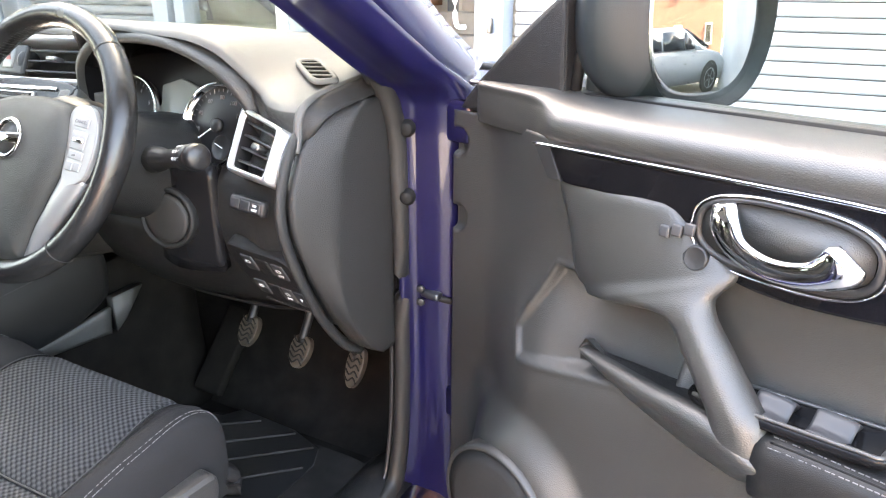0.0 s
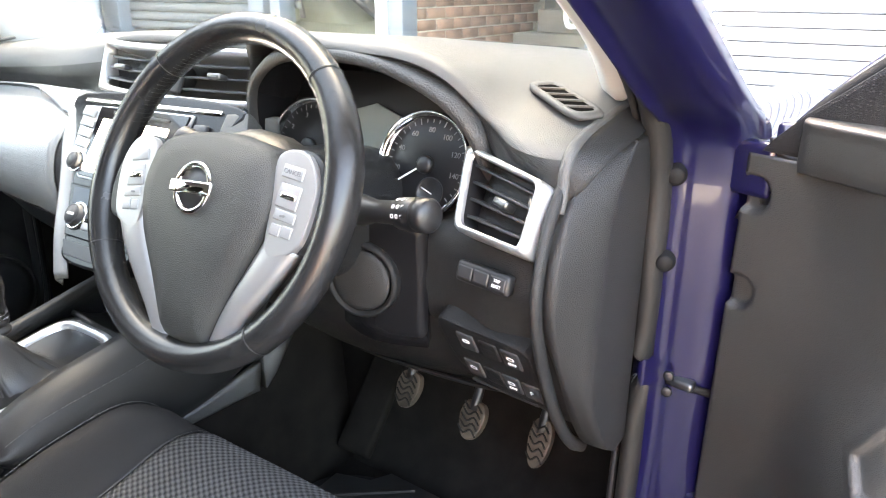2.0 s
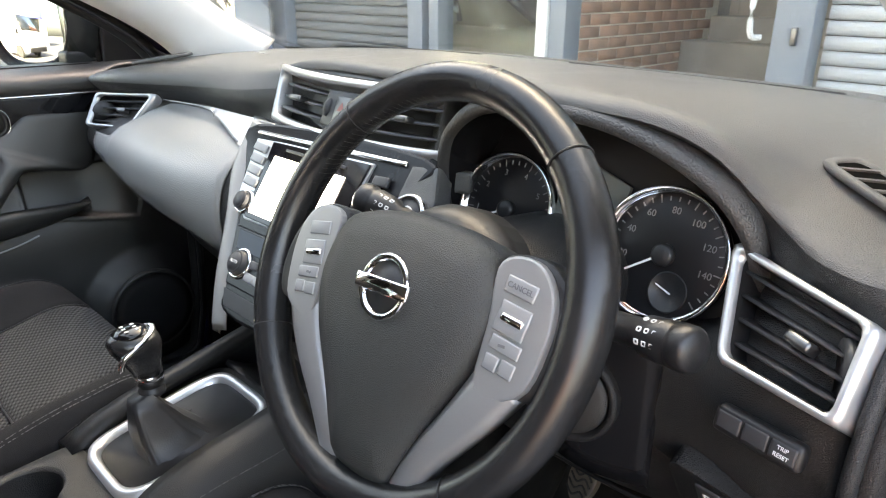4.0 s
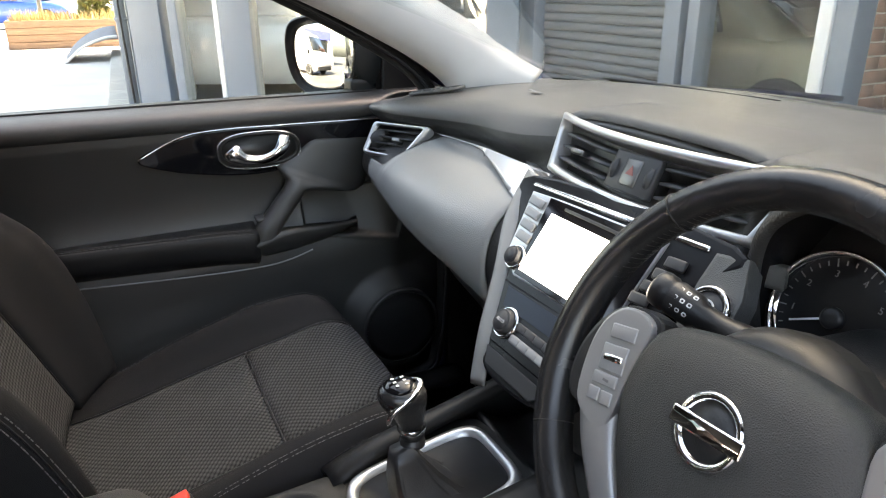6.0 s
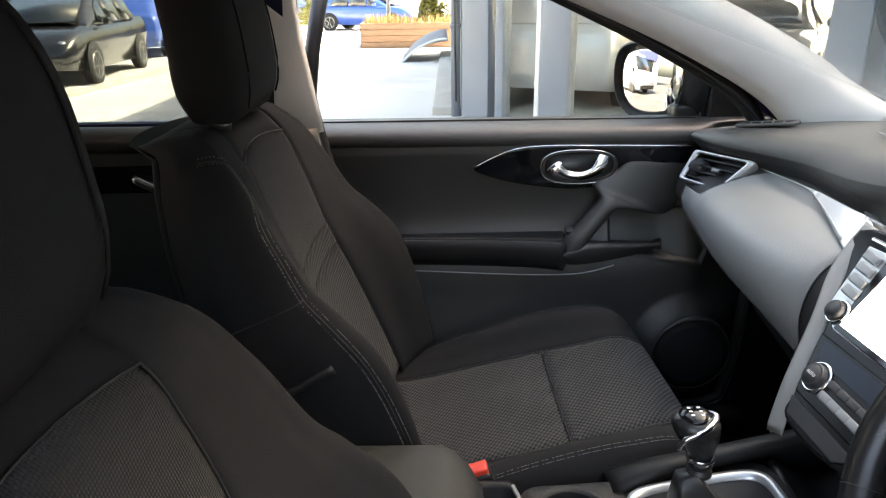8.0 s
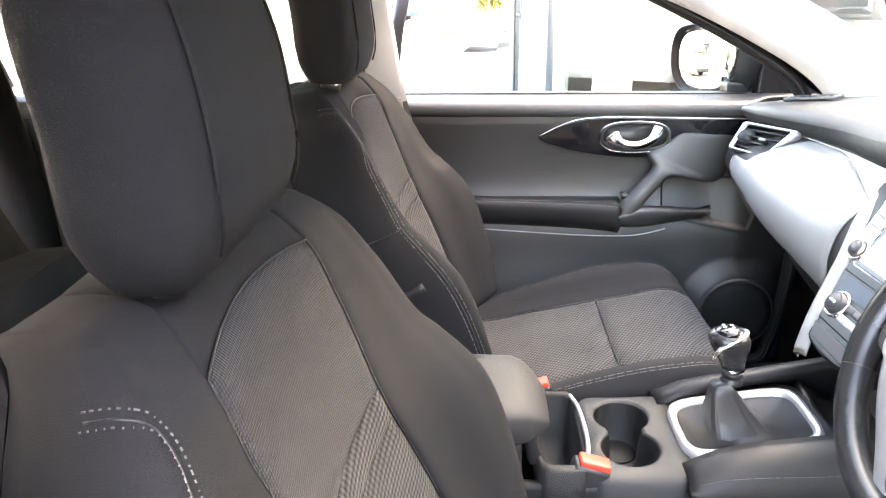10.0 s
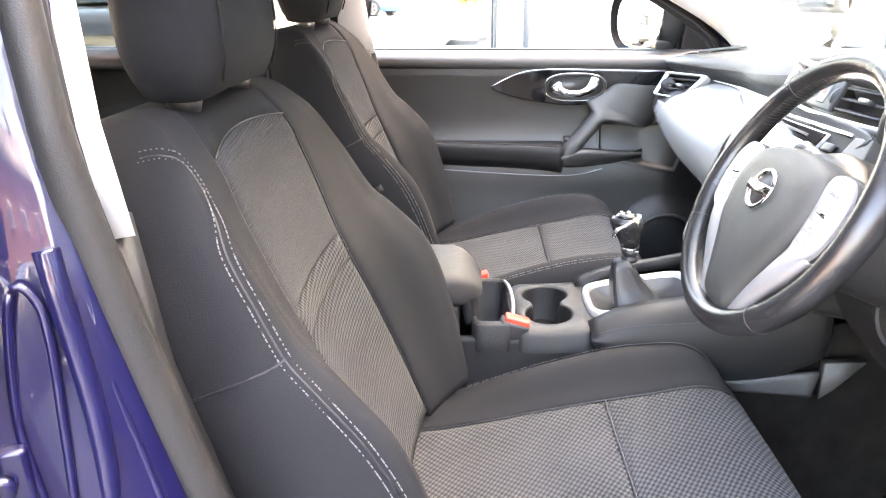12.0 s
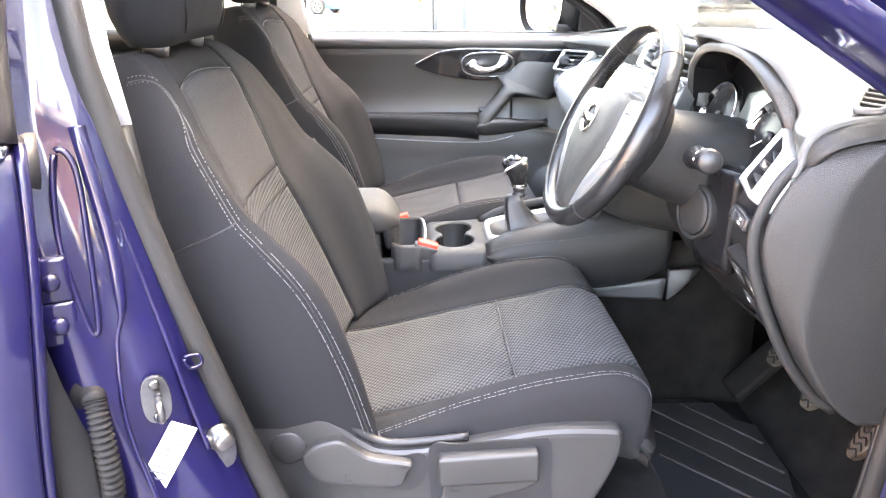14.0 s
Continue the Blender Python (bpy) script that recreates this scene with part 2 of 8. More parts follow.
def sheet(fn, u0, u1, v0, v1, nu, nv, puff=0.0, thick=0.0, M=None, face=None):
    """A curved panel fn(u, v); puff lowers its rim, thick gives it a back."""
    ulo, uhi, vlo, vhi = min(u0, u1), max(u0, u1), min(v0, v1), max(v0, v1)

    def p(u, v):
        return Vector(fn(min(max(u, ulo), uhi), min(max(v, vlo), vhi)))
    e = 1e-3
    turned = 1
    if face is not None:
        u, v = (u0 + u1) / 2, (v0 + v1) / 2
        turned = 1 if (p(u + e, v) - p(u - e, v)).cross(p(u, v + e) - p(u, v - e)).dot(Vector(face)) > 0 else -1
    G, H = [], []
    for i in range(nv + 1):
        v = v0 + (v1 - v0) * i / nv
        row, low = [], []
        for j in range(nu + 1):
            u = u0 + (u1 - u0) * j / nu
            q = p(u, v)
            n = (p(u + e, v) - p(u - e, v)).cross(p(u, v + e) - p(u, v - e))
            n = n.normalized() * turned if n.length > 1e-12 else Vector((0, 0, 1))
            k = min(j, nu - j, i, nv - i)
            row.append(q + n * (puff * (0 if k == 0 else 0.75 if k == 1 else 1.0) - (0.35 * puff if k == 0 else 0)))
            low.append(q - n * thick)
        G.append(row)
        H.append(low)
    bm = bmesh.new()
    A = [[bm.verts.new(q) for q in r] for r in G]
    for i in range(nv):
        for j in range(nu):
            bm.faces.new((A[i][j], A[i][j + 1], A[i + 1][j + 1], A[i + 1][j]))
    if thick:
        B = [[bm.verts.new(q) for q in r] for r in H]
        for i in range(nv):
            for j in range(nu):
                bm.faces.new((B[i][j], B[i + 1][j], B[i + 1][j + 1], B[i][j + 1]))
        for i in range(nv):
            for j in (0, nu):
                bm.faces.new((A[i][j], A[i + 1][j], B[i + 1][j], B[i][j]))
        for j in range(nu):
            for i in (0, nv):
                bm.faces.new((A[i][j], A[i][j + 1], B[i][j + 1], B[i][j]))
        bmesh.ops.recalc_face_normals(bm, faces=bm.faces)
    for f in bm.faces:
        f.smooth = True
    if M is not None:
        bm.transform(M)
    return bm


def tube(path, r, seg=10, closed=False, squash=1.0, up=(0, 0, 1), cap=True, M=None):
    """A rod along a path; r: a radius, or one for each point."""
    P = [Vector(p) for p in path]
    n = len(P)
    R = r if isinstance(r, (list, tuple)) else [r] * n
    rings = []
    for i in range(n):
        a = P[(i - 1) % n] if closed or i else P[0]
        b_ = P[(i + 1) % n] if closed or i < n - 1 else P[-1]
        t = (b_ - a).normalized()
        x = Vector(up).cross(t)
        x = x.normalized() if x.length > 1e-4 else Vector((1, 0, 0)).cross(t).normalized()
        y = t.cross(x)
        rings.append([P[i] + R[i] * (math.cos(k * 2 * math.pi / seg) * x + squash * math.sin(k * 2 * math.pi / seg) * y) for k in range(seg)])
    return loft(rings, cap=cap, closed=closed, M=M)


def box(sx, sy, sz, M=None, bevel=0.0, seg=2):
    bm = bmesh.new()
    bmesh.ops.create_cube(bm, size=1)
    bm.transform(Matrix.Diagonal((sx, sy, sz, 1)))
    if bevel:
        bmesh.ops.bevel(bm, geom=list(bm.edges), offset=bevel, segments=seg, affect="EDGES", profile=0.6)
    return finish(bm, smooth=bevel > 0, M=M)


def plate(outline, depth, M=None, bevel=0.0, seg=2):
    """A flat piece: its outline in x and y, from z = -depth to 0."""
    bm = bmesh.new()
    a = [bm.verts.new((p[0], p[1], 0)) for p in outline]
    b_ = [bm.verts.new((p[0], p[1], -depth)) for p in outline]
    top = bm.faces.new(a)
    bm.faces.new(b_[::-1])
    n = len(a)
    for i in range(n):
        bm.faces.new((a[i], b_[i], b_[(i + 1) % n], a[(i + 1) % n]))
    bmesh.ops.recalc_face_normals(bm, faces=bm.faces)
    if bevel:
        bmesh.ops.bevel(bm, geom=list(top.edges), offset=bevel, segments=seg, affect="EDGES", profile=0.6)
    return finish(bm, smooth=False, M=M)


def lathe(profile, M=None, seg=28, cap=True):
    """A turned piece about z: (radius, height) pairs."""
    rings = [[(r * math.cos(k * 2 * math.pi / seg), r * math.sin(k * 2 * math.pi / seg), z) for k in range(seg)] for r, z in profile]
    return loft(rings, M=M, cap=cap)


def oval(w, h, n=24, power=2.6, cx=0.0, cy=0.0):
    out = []
    for k in range(n):
        a = 2 * math.pi * k / n
        c, s = math.cos(a), math.sin(a)
        out.append((cx + w / 2 * math.copysign(abs(c) ** (2 / power), c), cy + h / 2 * math.copysign(abs(s) ** (2 / power), s)))
    return out


def ring(outer, inner, depth, M=None, lift=0.0):
    """A flat frame between two outlines of as many points."""
    r1 = [(x, y, -depth) for x, y in outer]
    r2 = [(x, y, -0.3 * depth) for x, y in outer]
    r3 = [(x + (u - x) * 0.25, y + (v - y) * 0.25, lift) for (x, y), (u, v) in zip(outer, inner)]
    r4 = [(x + (u - x) * 0.8, y + (v - y) * 0.8, lift) for (x, y), (u, v) in zip(outer, inner)]
    r5 = [(x, y, -0.3 * depth) for x, y in inner]
    r6 = [(x, y, -depth) for x, y in inner]
    return loft([r1, r2, r3, r4, r5, r6], closed=True, M=M)


def joined(*parts):
    bm = bmesh.new()
    for p in parts:
        me = bpy.data.meshes.new("x")
        p.to_mesh(me)
        p.free()
        bm.from_mesh(me)
        bpy.data.meshes.remove(me)
    return bm


def part(name, bm, material, parent=None, label=""):
    me = bpy.data.meshes.new(name)
    bm.to_mesh(me)
    bm.free()
    me.materials.append(material)
    ob = new(name, me)
    if parent is not None:
        ob.parent = parent
        if parent.data is None:
            ob.matrix_parent_inverse = Matrix.Translation(-parent.location)
    return tagged(ob, label)


def thing(name, label, category, base=(0, 0, 0), group="", kind=""):
    ob = new(name)
    ob.empty_display_size = 0.05
    ob.location = base
    return tagged(ob, label, category, group, kind)


def sewn(pts, gap=0.0054, length=0.0042, r=0.0005):
    """A row of stitches along a line of the surface."""
    P = [Vector(p) for p in pts]
    run = 0.0
    out = bmesh.new()
    for a, b_ in zip(P, P[1:]):
        d = b_ - a
        L_ = d.length
        if L_ < 1e-6:
            continue
        t = d / L_
        while run < L_:
            q = a + t * run
            e = a + t * min(run + length, L_)
            x = t.orthogonal().normalized()
            y = t.cross(x)
            v = [out.verts.new(c + r * (math.cos(k * 1.571) * x + math.sin(k * 1.571) * y)) for c in (q, e) for k in range(4)]
            for k in range(4):
                out.faces.new((v[k], v[(k + 1) % 4], v[4 + (k + 1) % 4], v[4 + k]))
            out.faces.new(v[:4][::-1])
            out.faces.new(v[4:])
            run += gap
        run -= L_
    return out


def text(name, body, size, M, material, parent, label=""):
    cu = bpy.data.curves.new(name, "FONT")
    cu.body, cu.size, cu.align_x, cu.align_y, cu.extrude = body, size, "CENTER", "CENTER", 0.0003
    ob = bpy.data.objects.new(name, cu)
    me = bpy.data.meshes.new_from_object(ob)
    bpy.data.objects.remove(ob)
    me.transform(M)
    me.materials.clear()
    me.materials.append(material)
    o = new(name, me)
    o.parent = parent
    if parent.data is None:
        o.matrix_parent_inverse = Matrix.Translation(-parent.location)
    return tagged(o, label)


# ---- car body ----
def along_pillar(side):
    """The windscreen pillar's line on one side of the car."""
    return [(side * 0.70, 1.00, 1.07), (side * 0.700, 0.885, 1.125), (side * 0.690, 0.78, 1.195), (side * 0.675, 0.66, 1.265), (side * 0.63, 0.38, 1.405), (side * 0.59, 0.10, 1.50), (side * 0.57, -0.15, 1.535)]


car = thing("car_body", "dark blue car shell with open driver doorway and pale pillars", "car", (0, 0, 0))
# floor pan and tunnel
part("floor_pan", box(1.44, 2.9, 0.05, pose(0, 0.0, 0.325), 0.01), CARPET, car, "black carpeted car floor")
part("toe_board", sheet(lambda u, v: (0.72 * u, 0.98 + 0.30 * v, 0.35 + 0.42 * v ** 1.4), -1, 1, 0, 1, 12, 8, thick=0.03), CARPET, car, "black carpeted toe board")
part("firewall", box(1.46, 0.04, 0.36, pose(0, 1.30, 0.86), 0.005), BLACK, car)
part("footwell_side", sheet(lambda u, v: (0.715 + 0.02 * v, 0.885 + 0.41 * u, 0.32 + 0.46 * v), 0, 1, 0, 1, 8, 6, thick=0.02), CARPET, car, "black kick panel")
part("footwell_side", sheet(lambda u, v: (-0.715 - 0.02 * v, 0.885 + 0.41 * u, 0.32 + 0.46 * v), 0, 1, 0, 1, 8, 6, thick=0.02), CARPET, car, "black kick panel")

# sills
for side in (1, -1):
    part("sill", loft([[(side * 0.70, y, 0.34), (side * 0.70, y, 0.40), (side * 0.735, y, 0.425), (side * 0.80, y, 0.415), (side * 0.845, y, 0.38), (side * 0.86, y, 0.28), (side * 0.80, y, 0.20), (side * 0.70, y, 0.22)] for y in (-1.2, -0.2, 0.9)]), PAINT, car)
    part("sill_trim", sheet(lambda u, v, s=side: (s * (0.66 + 0.085 * v), -0.1 + 1.0 * u, 0.385 + 0.055 * math.sin(math.pi * (0.2 + 0.6 * v))), 0, 1, 0, 1, 16, 5, thick=0.012), DASHLOW, car, "black plastic sill cover")

# windscreen pillars: painted outside, pale trim inside
for side in (1, -1):
    ln = bend(along_pillar(side), 26)
    rings = []
    for i, p in enumerate(ln):
        k = i / 25
        rings.append([p + Vector((side * dx, dy, dz)) for dx, dy, dz in ((0.035, -0.012, 0.005), (0.062, 0.012, 0.02), (0.075, 0.05, 0.035), (0.060, 0.115, 0.055), (0.02, 0.135, 0.055), (-0.005, 0.09, 0.035), (0.008, 0.03, 0.012))])
    part("windscreen_pillar", loft(rings), PAINT, car)
    inner = bend([(side * 0.672, 0.925, 1.095), (side * 0.666, 0.885, 1.130), (side * 0.665, 0.84, 1.175), (side * 0.66, 0.74, 1.235), (side * 0.64, 0.55, 1.325), (side * 0.59, 0.25, 1.435), (side * 0.55, -0.1, 1.50)], 24)
    rings = []
    for i, p in enumerate(inner):
        k = 1 - min(1, i / 7)
        rings.append([p + Vector((side * dx, dy, dz)) for dx, dy, dz in ((0.040, -0.01, 0.0), (0.012, -0.022 + 0.01 * k, -0.004), (-0.016, 0.012, 0.004), (-0.024 - 0.015 * k, 0.075 + 0.05 * k, 0.030 + 0.01 * k), (0.01, 0.12 + 0.06 * k, 0.06), (0.05, 0.06, 0.04))])
    part("pillar_trim", loft(rings), CREAM, car, "pale cream windscreen pillar trim")

# hinge pillar, driver side
def hinge_face(u, v):
    w = min(v, 1.0)
    t = max(0.0, v - 1.0)
    z = 0.36 + 0.735 * w + 0.262 * t
    x = spl(u, (0, 0.25, 0.55, 0.8, 1), (0.742, 0.755, 0.775, 0.812, 0.832)) + 0.016 * (1 - w) * u - (0.035 + 0.03 * u) * t
    y = spl(u, (0, 0.25, 0.55, 0.8, 1), (0.868, 0.885, 0.890, 0.905, 0.955)) - 0.035 * max(0, 0.25 - w) - 0.43 * t - 0.02 * min(1, 6 * t)
    return (x, y, z)


for side in (1, -1):
    M = Matrix.Diagonal((side, 1, 1, 1))
    part("hinge_pillar", sheet(hinge_face, 0, 1, 0, 2.3 if side > 0 else 1.0, 16, 40, thick=0.02, M=M), PAINT, car)
part("fender_edge", loft([[(0.835, 0.955, z), (0.862, 0.962, z), (0.868, 1.0, z), (0.84, 1.02, z)] for z in (0.42, 0.7, 1.0, 1.10)]), PAINT, car)
# bonnet and wing seen beyond the screen
part("bonnet", sheet(lambda u, v: (0.72 * u * (1 - 0.12 * v), 1.42 + 0.92 * v, 1.075 - 0.10 * v * v - 0.05 * abs(u) ** 3 + 0.012 * math.exp(-((abs(u) - 0.62) / 0.08) ** 2)), -1, 1, 0, 1, 40, 20, thick=0.02), PAINT, car, "dark blue bonnet with a raised crease")
for side in (1, -1):
    part("front_wing", sheet(lambda u, v, s=side: (s * (0.73 + 0.155 * math.sin(math.pi / 2 * u)), 0.99 + 1.25 * v, 1.085 - 0.09 * v * v - 0.34 * (1 - math.cos(math.pi / 2 * u))), 0, 1, 0, 1, 14, 18, thick=0.015), PAINT, car)
part("scuttle", sheet(lambda u, v: (0.70 * u, 1.20 + 0.20 * v + 0.06 * (1 - u * u), 1.115 - 0.03 * v), -1, 1, 0, 1, 20, 4, thick=0.01), BLACK, car, "black plastic scuttle panel")
# windscreen
part("windscreen", sheet(lambda u, v: ((0.70 - 0.13 * v) * u, 1.30 - 0.12 * u * u - 1.12 * v, 1.115 + 0.42 * v ** 0.92), -1, 1, 0, 1, 20, 16, thick=0.005), CARGLASS, car, "clear windscreen").visible_shadow = False
# black band at the foot of the screen
part("screen_band", sheet(lambda u, v: ((0.70 - 0.004 * v) * u, 1.285 - 0.12 * u * u - 0.03 * v, 1.124 + 0.012 * v), -1, 1, 0, 1, 20, 2, thick=0.003), BLACK, car)
for side in (1, -1):
    arm = bend([(side * 0.45, 1.36, 1.10), (side * 0.30, 1.30, 1.135), (side * 0.0 - 0.1, 1.285, 1.145), (side * -0.30 - 0.05, 1.27, 1.140)], 14)
    part("wiper", tube(arm, 0.008, 6, squash=0.6), BLACK, car, "black wiper arm")

# roof
part("roof", sheet(lambda u, v: ((0.60 + 0.02 * math.sin(math.pi * v)) * u, 0.22 - 2.2 * v, 1.545 + 0.03 * math.sin(math.pi * v) - 0.04 * u * u), -1, 1, 0, 1, 16, 16, thick=0.03), PAINT, car)
part("headlining", sheet(lambda u, v: ((0.60 + 0.02 * math.sin(math.pi * v)) * u, 0.20 - 2.15 * v, 1.505 + 0.025 * math.sin(math.pi * v) - 0.03 * u * u), -1, 1, 0, 1, 12, 12), LINER, car, "pale grey cloth headlining")

# door seals
for side in (1, -1):
    seal = bend([(side * 0.735, 0.80, 0.425), (side * 0.737, 0.862, 0.50), (side * 0.737, 0.880, 0.72), (side * 0.737, 0.878, 0.95), (side * 0.735, 0.868, 1.06), (side * 0.728, 0.815, 1.155), (side * 0.715, 0.70, 1.235), (side * 0.69, 0.50, 1.335), (side * 0.65, 0.24, 1.445), (side * 0.63, 0.05, 1.49), (side * 0.655, -0.095, 1.48), (side * 0.716, -0.124, 1.37), (side * 0.745, -0.112, 1.22), (side * 0.750, -0.092, 1.10), (side * 0.748, -0.044, 0.90), (side * 0.745, 0.037, 0.63), (side * 0.74, 0.10, 0.47), (side * 0.735, 0.20, 0.43), (side * 0.735, 0.50, 0.425)], 110, closed=True)
    s = part("door_seal", tube(seal, 0.0135, 10, closed=True, squash=1.3), SEALGREY, car, "grey rubber door seal")
    lip = [p + Vector((-side * 0.015, 0.0, 0.0)) + (Vector((0, 0.3, 0.95)) - p).normalized() * 0.006 for p in seal]
    part("seal_lip", tube(lip, 0.0045, 6, closed=True), BLACK, s)


# centre pillars
def centre_pillar(side):
    M = Matrix.Diagonal((side, 1, 1, 1))
    zs = (0.40, 0.55, 0.70, 0.85, 1.00, 1.12, 1.25, 1.40, 1.50)
    fy = (0.10, 0.055, 0.012, -0.030, -0.062, -0.088, -0.106, -0.116, -0.11)
    xo = (0.845, 0.842, 0.838, 0.832, 0.822, 0.808, 0.775, 0.715, 0.66)
    rings = []
    for z, y, x in zip(zs, fy, xo):
        rings.append([(0.758, y - 0.008, z), (0.765, y - 0.012, z), (0.785 * 0.4 + x * 0.6 - 0.028, y - 0.022, z), (x - 0.026, y - 0.050, z), (x - 0.022, y - 0.072, z), (x - 0.006, y - 0.082, z), (x, y - 0.095, z), (x - 0.004, y - 0.125, z), (x - 0.05, y - 0.135, z), (0.735, y - 0.10, z), (0.738, y - 0.03, z)] if z < 1.2 else
                     [(x - 0.05, y - 0.004, z), (x - 0.04, y - 0.010, z), (x - 0.03, y - 0.018, z), (x - 0.022, y - 0.035, z), (x - 0.018, y - 0.05, z), (x - 0.006, y - 0.06, z), (x, y - 0.075, z), (x - 0.004, y - 0.115, z), (x - 0.04, y - 0.125, z), (x - 0.06, y - 0.10, z), (x - 0.06, y - 0.02, z)])
    fine = []
    for a, b_ in zip(rings, rings[1:]):
        for k in range(4):
            fine.append([Vector(p).lerp(Vector(q), k / 4) for p, q in zip(a, b_)])
    fine.append([Vector(p) for p in rings[-1]])
    part("centre_pillar", loft(fine, M=M), PAINT, car)
    lo = []
    for z, y in ((0.42, 0.085), (0.6, 0.03), (0.8, -0.028), (1.0, -0.078), (1.128, -0.092)):
        lo.append([(0.740, y + 0.002, z), (0.70, y + 0.004, z), (0.672, y - 0.035, z), (0.668, y - 0.14, z), (0.73, y - 0.16, z)])
    part("lower_pillar_trim", loft(lo, M=M), BLACK, car, "black plastic lower pillar trim")
    hi = []
    for z, y, x in ((1.118, -0.100, 0.004), (1.20, -0.113, 0.000), (1.32, -0.128, -0.022), (1.43, -0.132, -0.055), (1.50, -0.132, -0.085)):
        hi.append([(0.728 + x, y + 0.012, z), (0.720 + x, y + 0.024, z), (0.708 + x, y + 0.016, z), (0.704 + x, y - 0.03, z), (0.704 + x, y - 0.12, z), (0.73 + x, y - 0.14, z)])
    part("upper_pillar_trim", loft(hi, M=M), CREAM, car, "pale cream centre pillar trim")


centre_pillar(1)
centre_pillar(-1)
# fittings on the driver-side centre pillar
sm = at((0.806, -0.066, 0.818), (0.93, 0.37, 0.0))
striker = part("door_striker", plate(oval(0.032, 0.062, 20), 0.004, sm @ pose(0, 0, 0.004), 0.001), STEEL, car, "steel door striker loop")
part("striker_loop", tube(bend([(0.002, 0.011, 0), (0.002, 0.011, 0.022), (0.003, 0.009, 0.030), (0.004, 0.0, 0.032), (0.003, -0.009, 0.030), (0.002, -0.011, 0.022), (0.002, -0.011, 0.0)], 28), 0.0042, 10, M=sm @ pose(0, 0, 0.004)), STEEL, striker)
for k in (-1, 1):
    part("striker_bolt", lathe([(0.006, 0), (0.006, 0.003), (0.003, 0.004)], sm @ pose(0, 0.021 * k, 0.004), 10), STEEL, striker)
lm = at((0.812, -0.062, 0.745), (0.90, 0.40, 0.06), (0.12, 0.30, 0.95)) @ pose(0, 0, 0, 0, 0, -20) @ Matrix.Diagonal((0.62, 0.95, 1, 1))
tag = part("pillar_label", plate([(-0.026, -0.045), (0.026, -0.045), (0.026, 0.045), (-0.026, 0.045)], 0.0012, lm @ pose(0, 0, 0.006)), LABEL, car, "white paper data label")
for k in range(9):
    part("print_line", box(0.040 - 0.006 * (k % 3), 0.0022, 0.0008, lm @ pose(-0.002, 0.034 - 0.008 * k, 0.0074)), BARK, tag)
bm_ = at((0.775, -0.012, 0.742), (0.75, 0.60, 0.1))
stop = part("door_stop_bolt", lathe([(0.017, 0), (0.017, 0.004), (0.012, 0.006), (0.012, 0.022), (0.009, 0.025)], bm_, 12), STEEL, car, "grey bolt on the pillar")
part("bolt_plate", plate(oval(0.03, 0.055, 16), 0.004, bm_ @ pose(0.004, -0.018, 0.003), 0.001), STEEL, stop)
# pressed beads of the painted pillar
part("pressed_rim", tube(bend([(0.790, -0.134, 1.100), (0.804, -0.139, 1.02), (0.812, -0.131, 0.97), (0.812, -0.122, 0.915), (0.811, -0.116, 0.905), (0.808, -0.113, 0.920), (0.799, -0.112, 1.0), (0.786, -0.117, 1.085)], 60, True), 0.0034, 8), PAINT, car)
ridge = bend([(0.772, -0.114, 1.125), (0.777, -0.109, 1.10), (0.782, -0.101, 1.05), (0.788, -0.094, 1.005), (0.795, -0.090, 0.96), (0.801, -0.090, 0.925), (0.808, -0.097, 0.89), (0.823, -0.096, 0.82), (0.831, -0.088, 0.772), (0.838, -0.070, 0.70)], 60)
part("pressed_ridge", tube(ridge, [spl(k / 59, (0, 0.25, 0.5, 0.58, 1), (0.009, 0.008, 0.0065, 0.0035, 0.003)) for k in range(60)], 10), PAINT, car)
part("pressed_line", tube(bend([(0.768, -0.098, 1.06), (0.773, -0.082, 1.0), (0.780, -0.056, 0.892), (0.790, -0.036, 0.81), (0.796, -0.018, 0.74)], 40), 0.0032, 8), PAINT, car)
# small clip on the painted pillar
part("pillar_clip", tube(bend([(0.772, -0.040, 0.851), (0.764, -0.026, 0.850), (0.764, -0.024, 0.838), (0.772, -0.036, 0.837)], 24, True), 0.0022, 6), PAINT, car)
# cable boot and hinge of the rear door
gm = at((0.820, -0.128, 0.838), (0.90, 0.42, 0))
boot = part("cable_boot", lathe([(0.022, 0), (0.023, 0.004), (0.015, 0.008), (0.012, 0.018), (0.011, 0.024)], gm, 20), RUBBER, car, "grey ribbed rubber cable boot")
hose = bend([(0.838, -0.118, 0.84), (0.850, -0.112, 0.815), (0.856, -0.108, 0.77), (0.856, -0.110, 0.72), (0.85, -0.125, 0.66), (0.845, -0.14, 0.62)], 120)
part("bellows", tube(hose, [0.0112 + 0.0018 * math.sin(i * 1.57) for i in range(120)], 12), RUBBER, boot)
for z in (0.975, 0.925):
    hm = at((0.822, -0.146, z), (0.93, 0.36, 0))
    hg = part("hinge_plate", box(0.036, 0.050, 0.012, hm, 0.004), PAINT, car)
    part("hinge_bolt", lathe([(0.010, 0), (0.010, 0.006), (0.006, 0.008)], hm @ pose(0, 0, 0.006), 10), PAINT, hg)
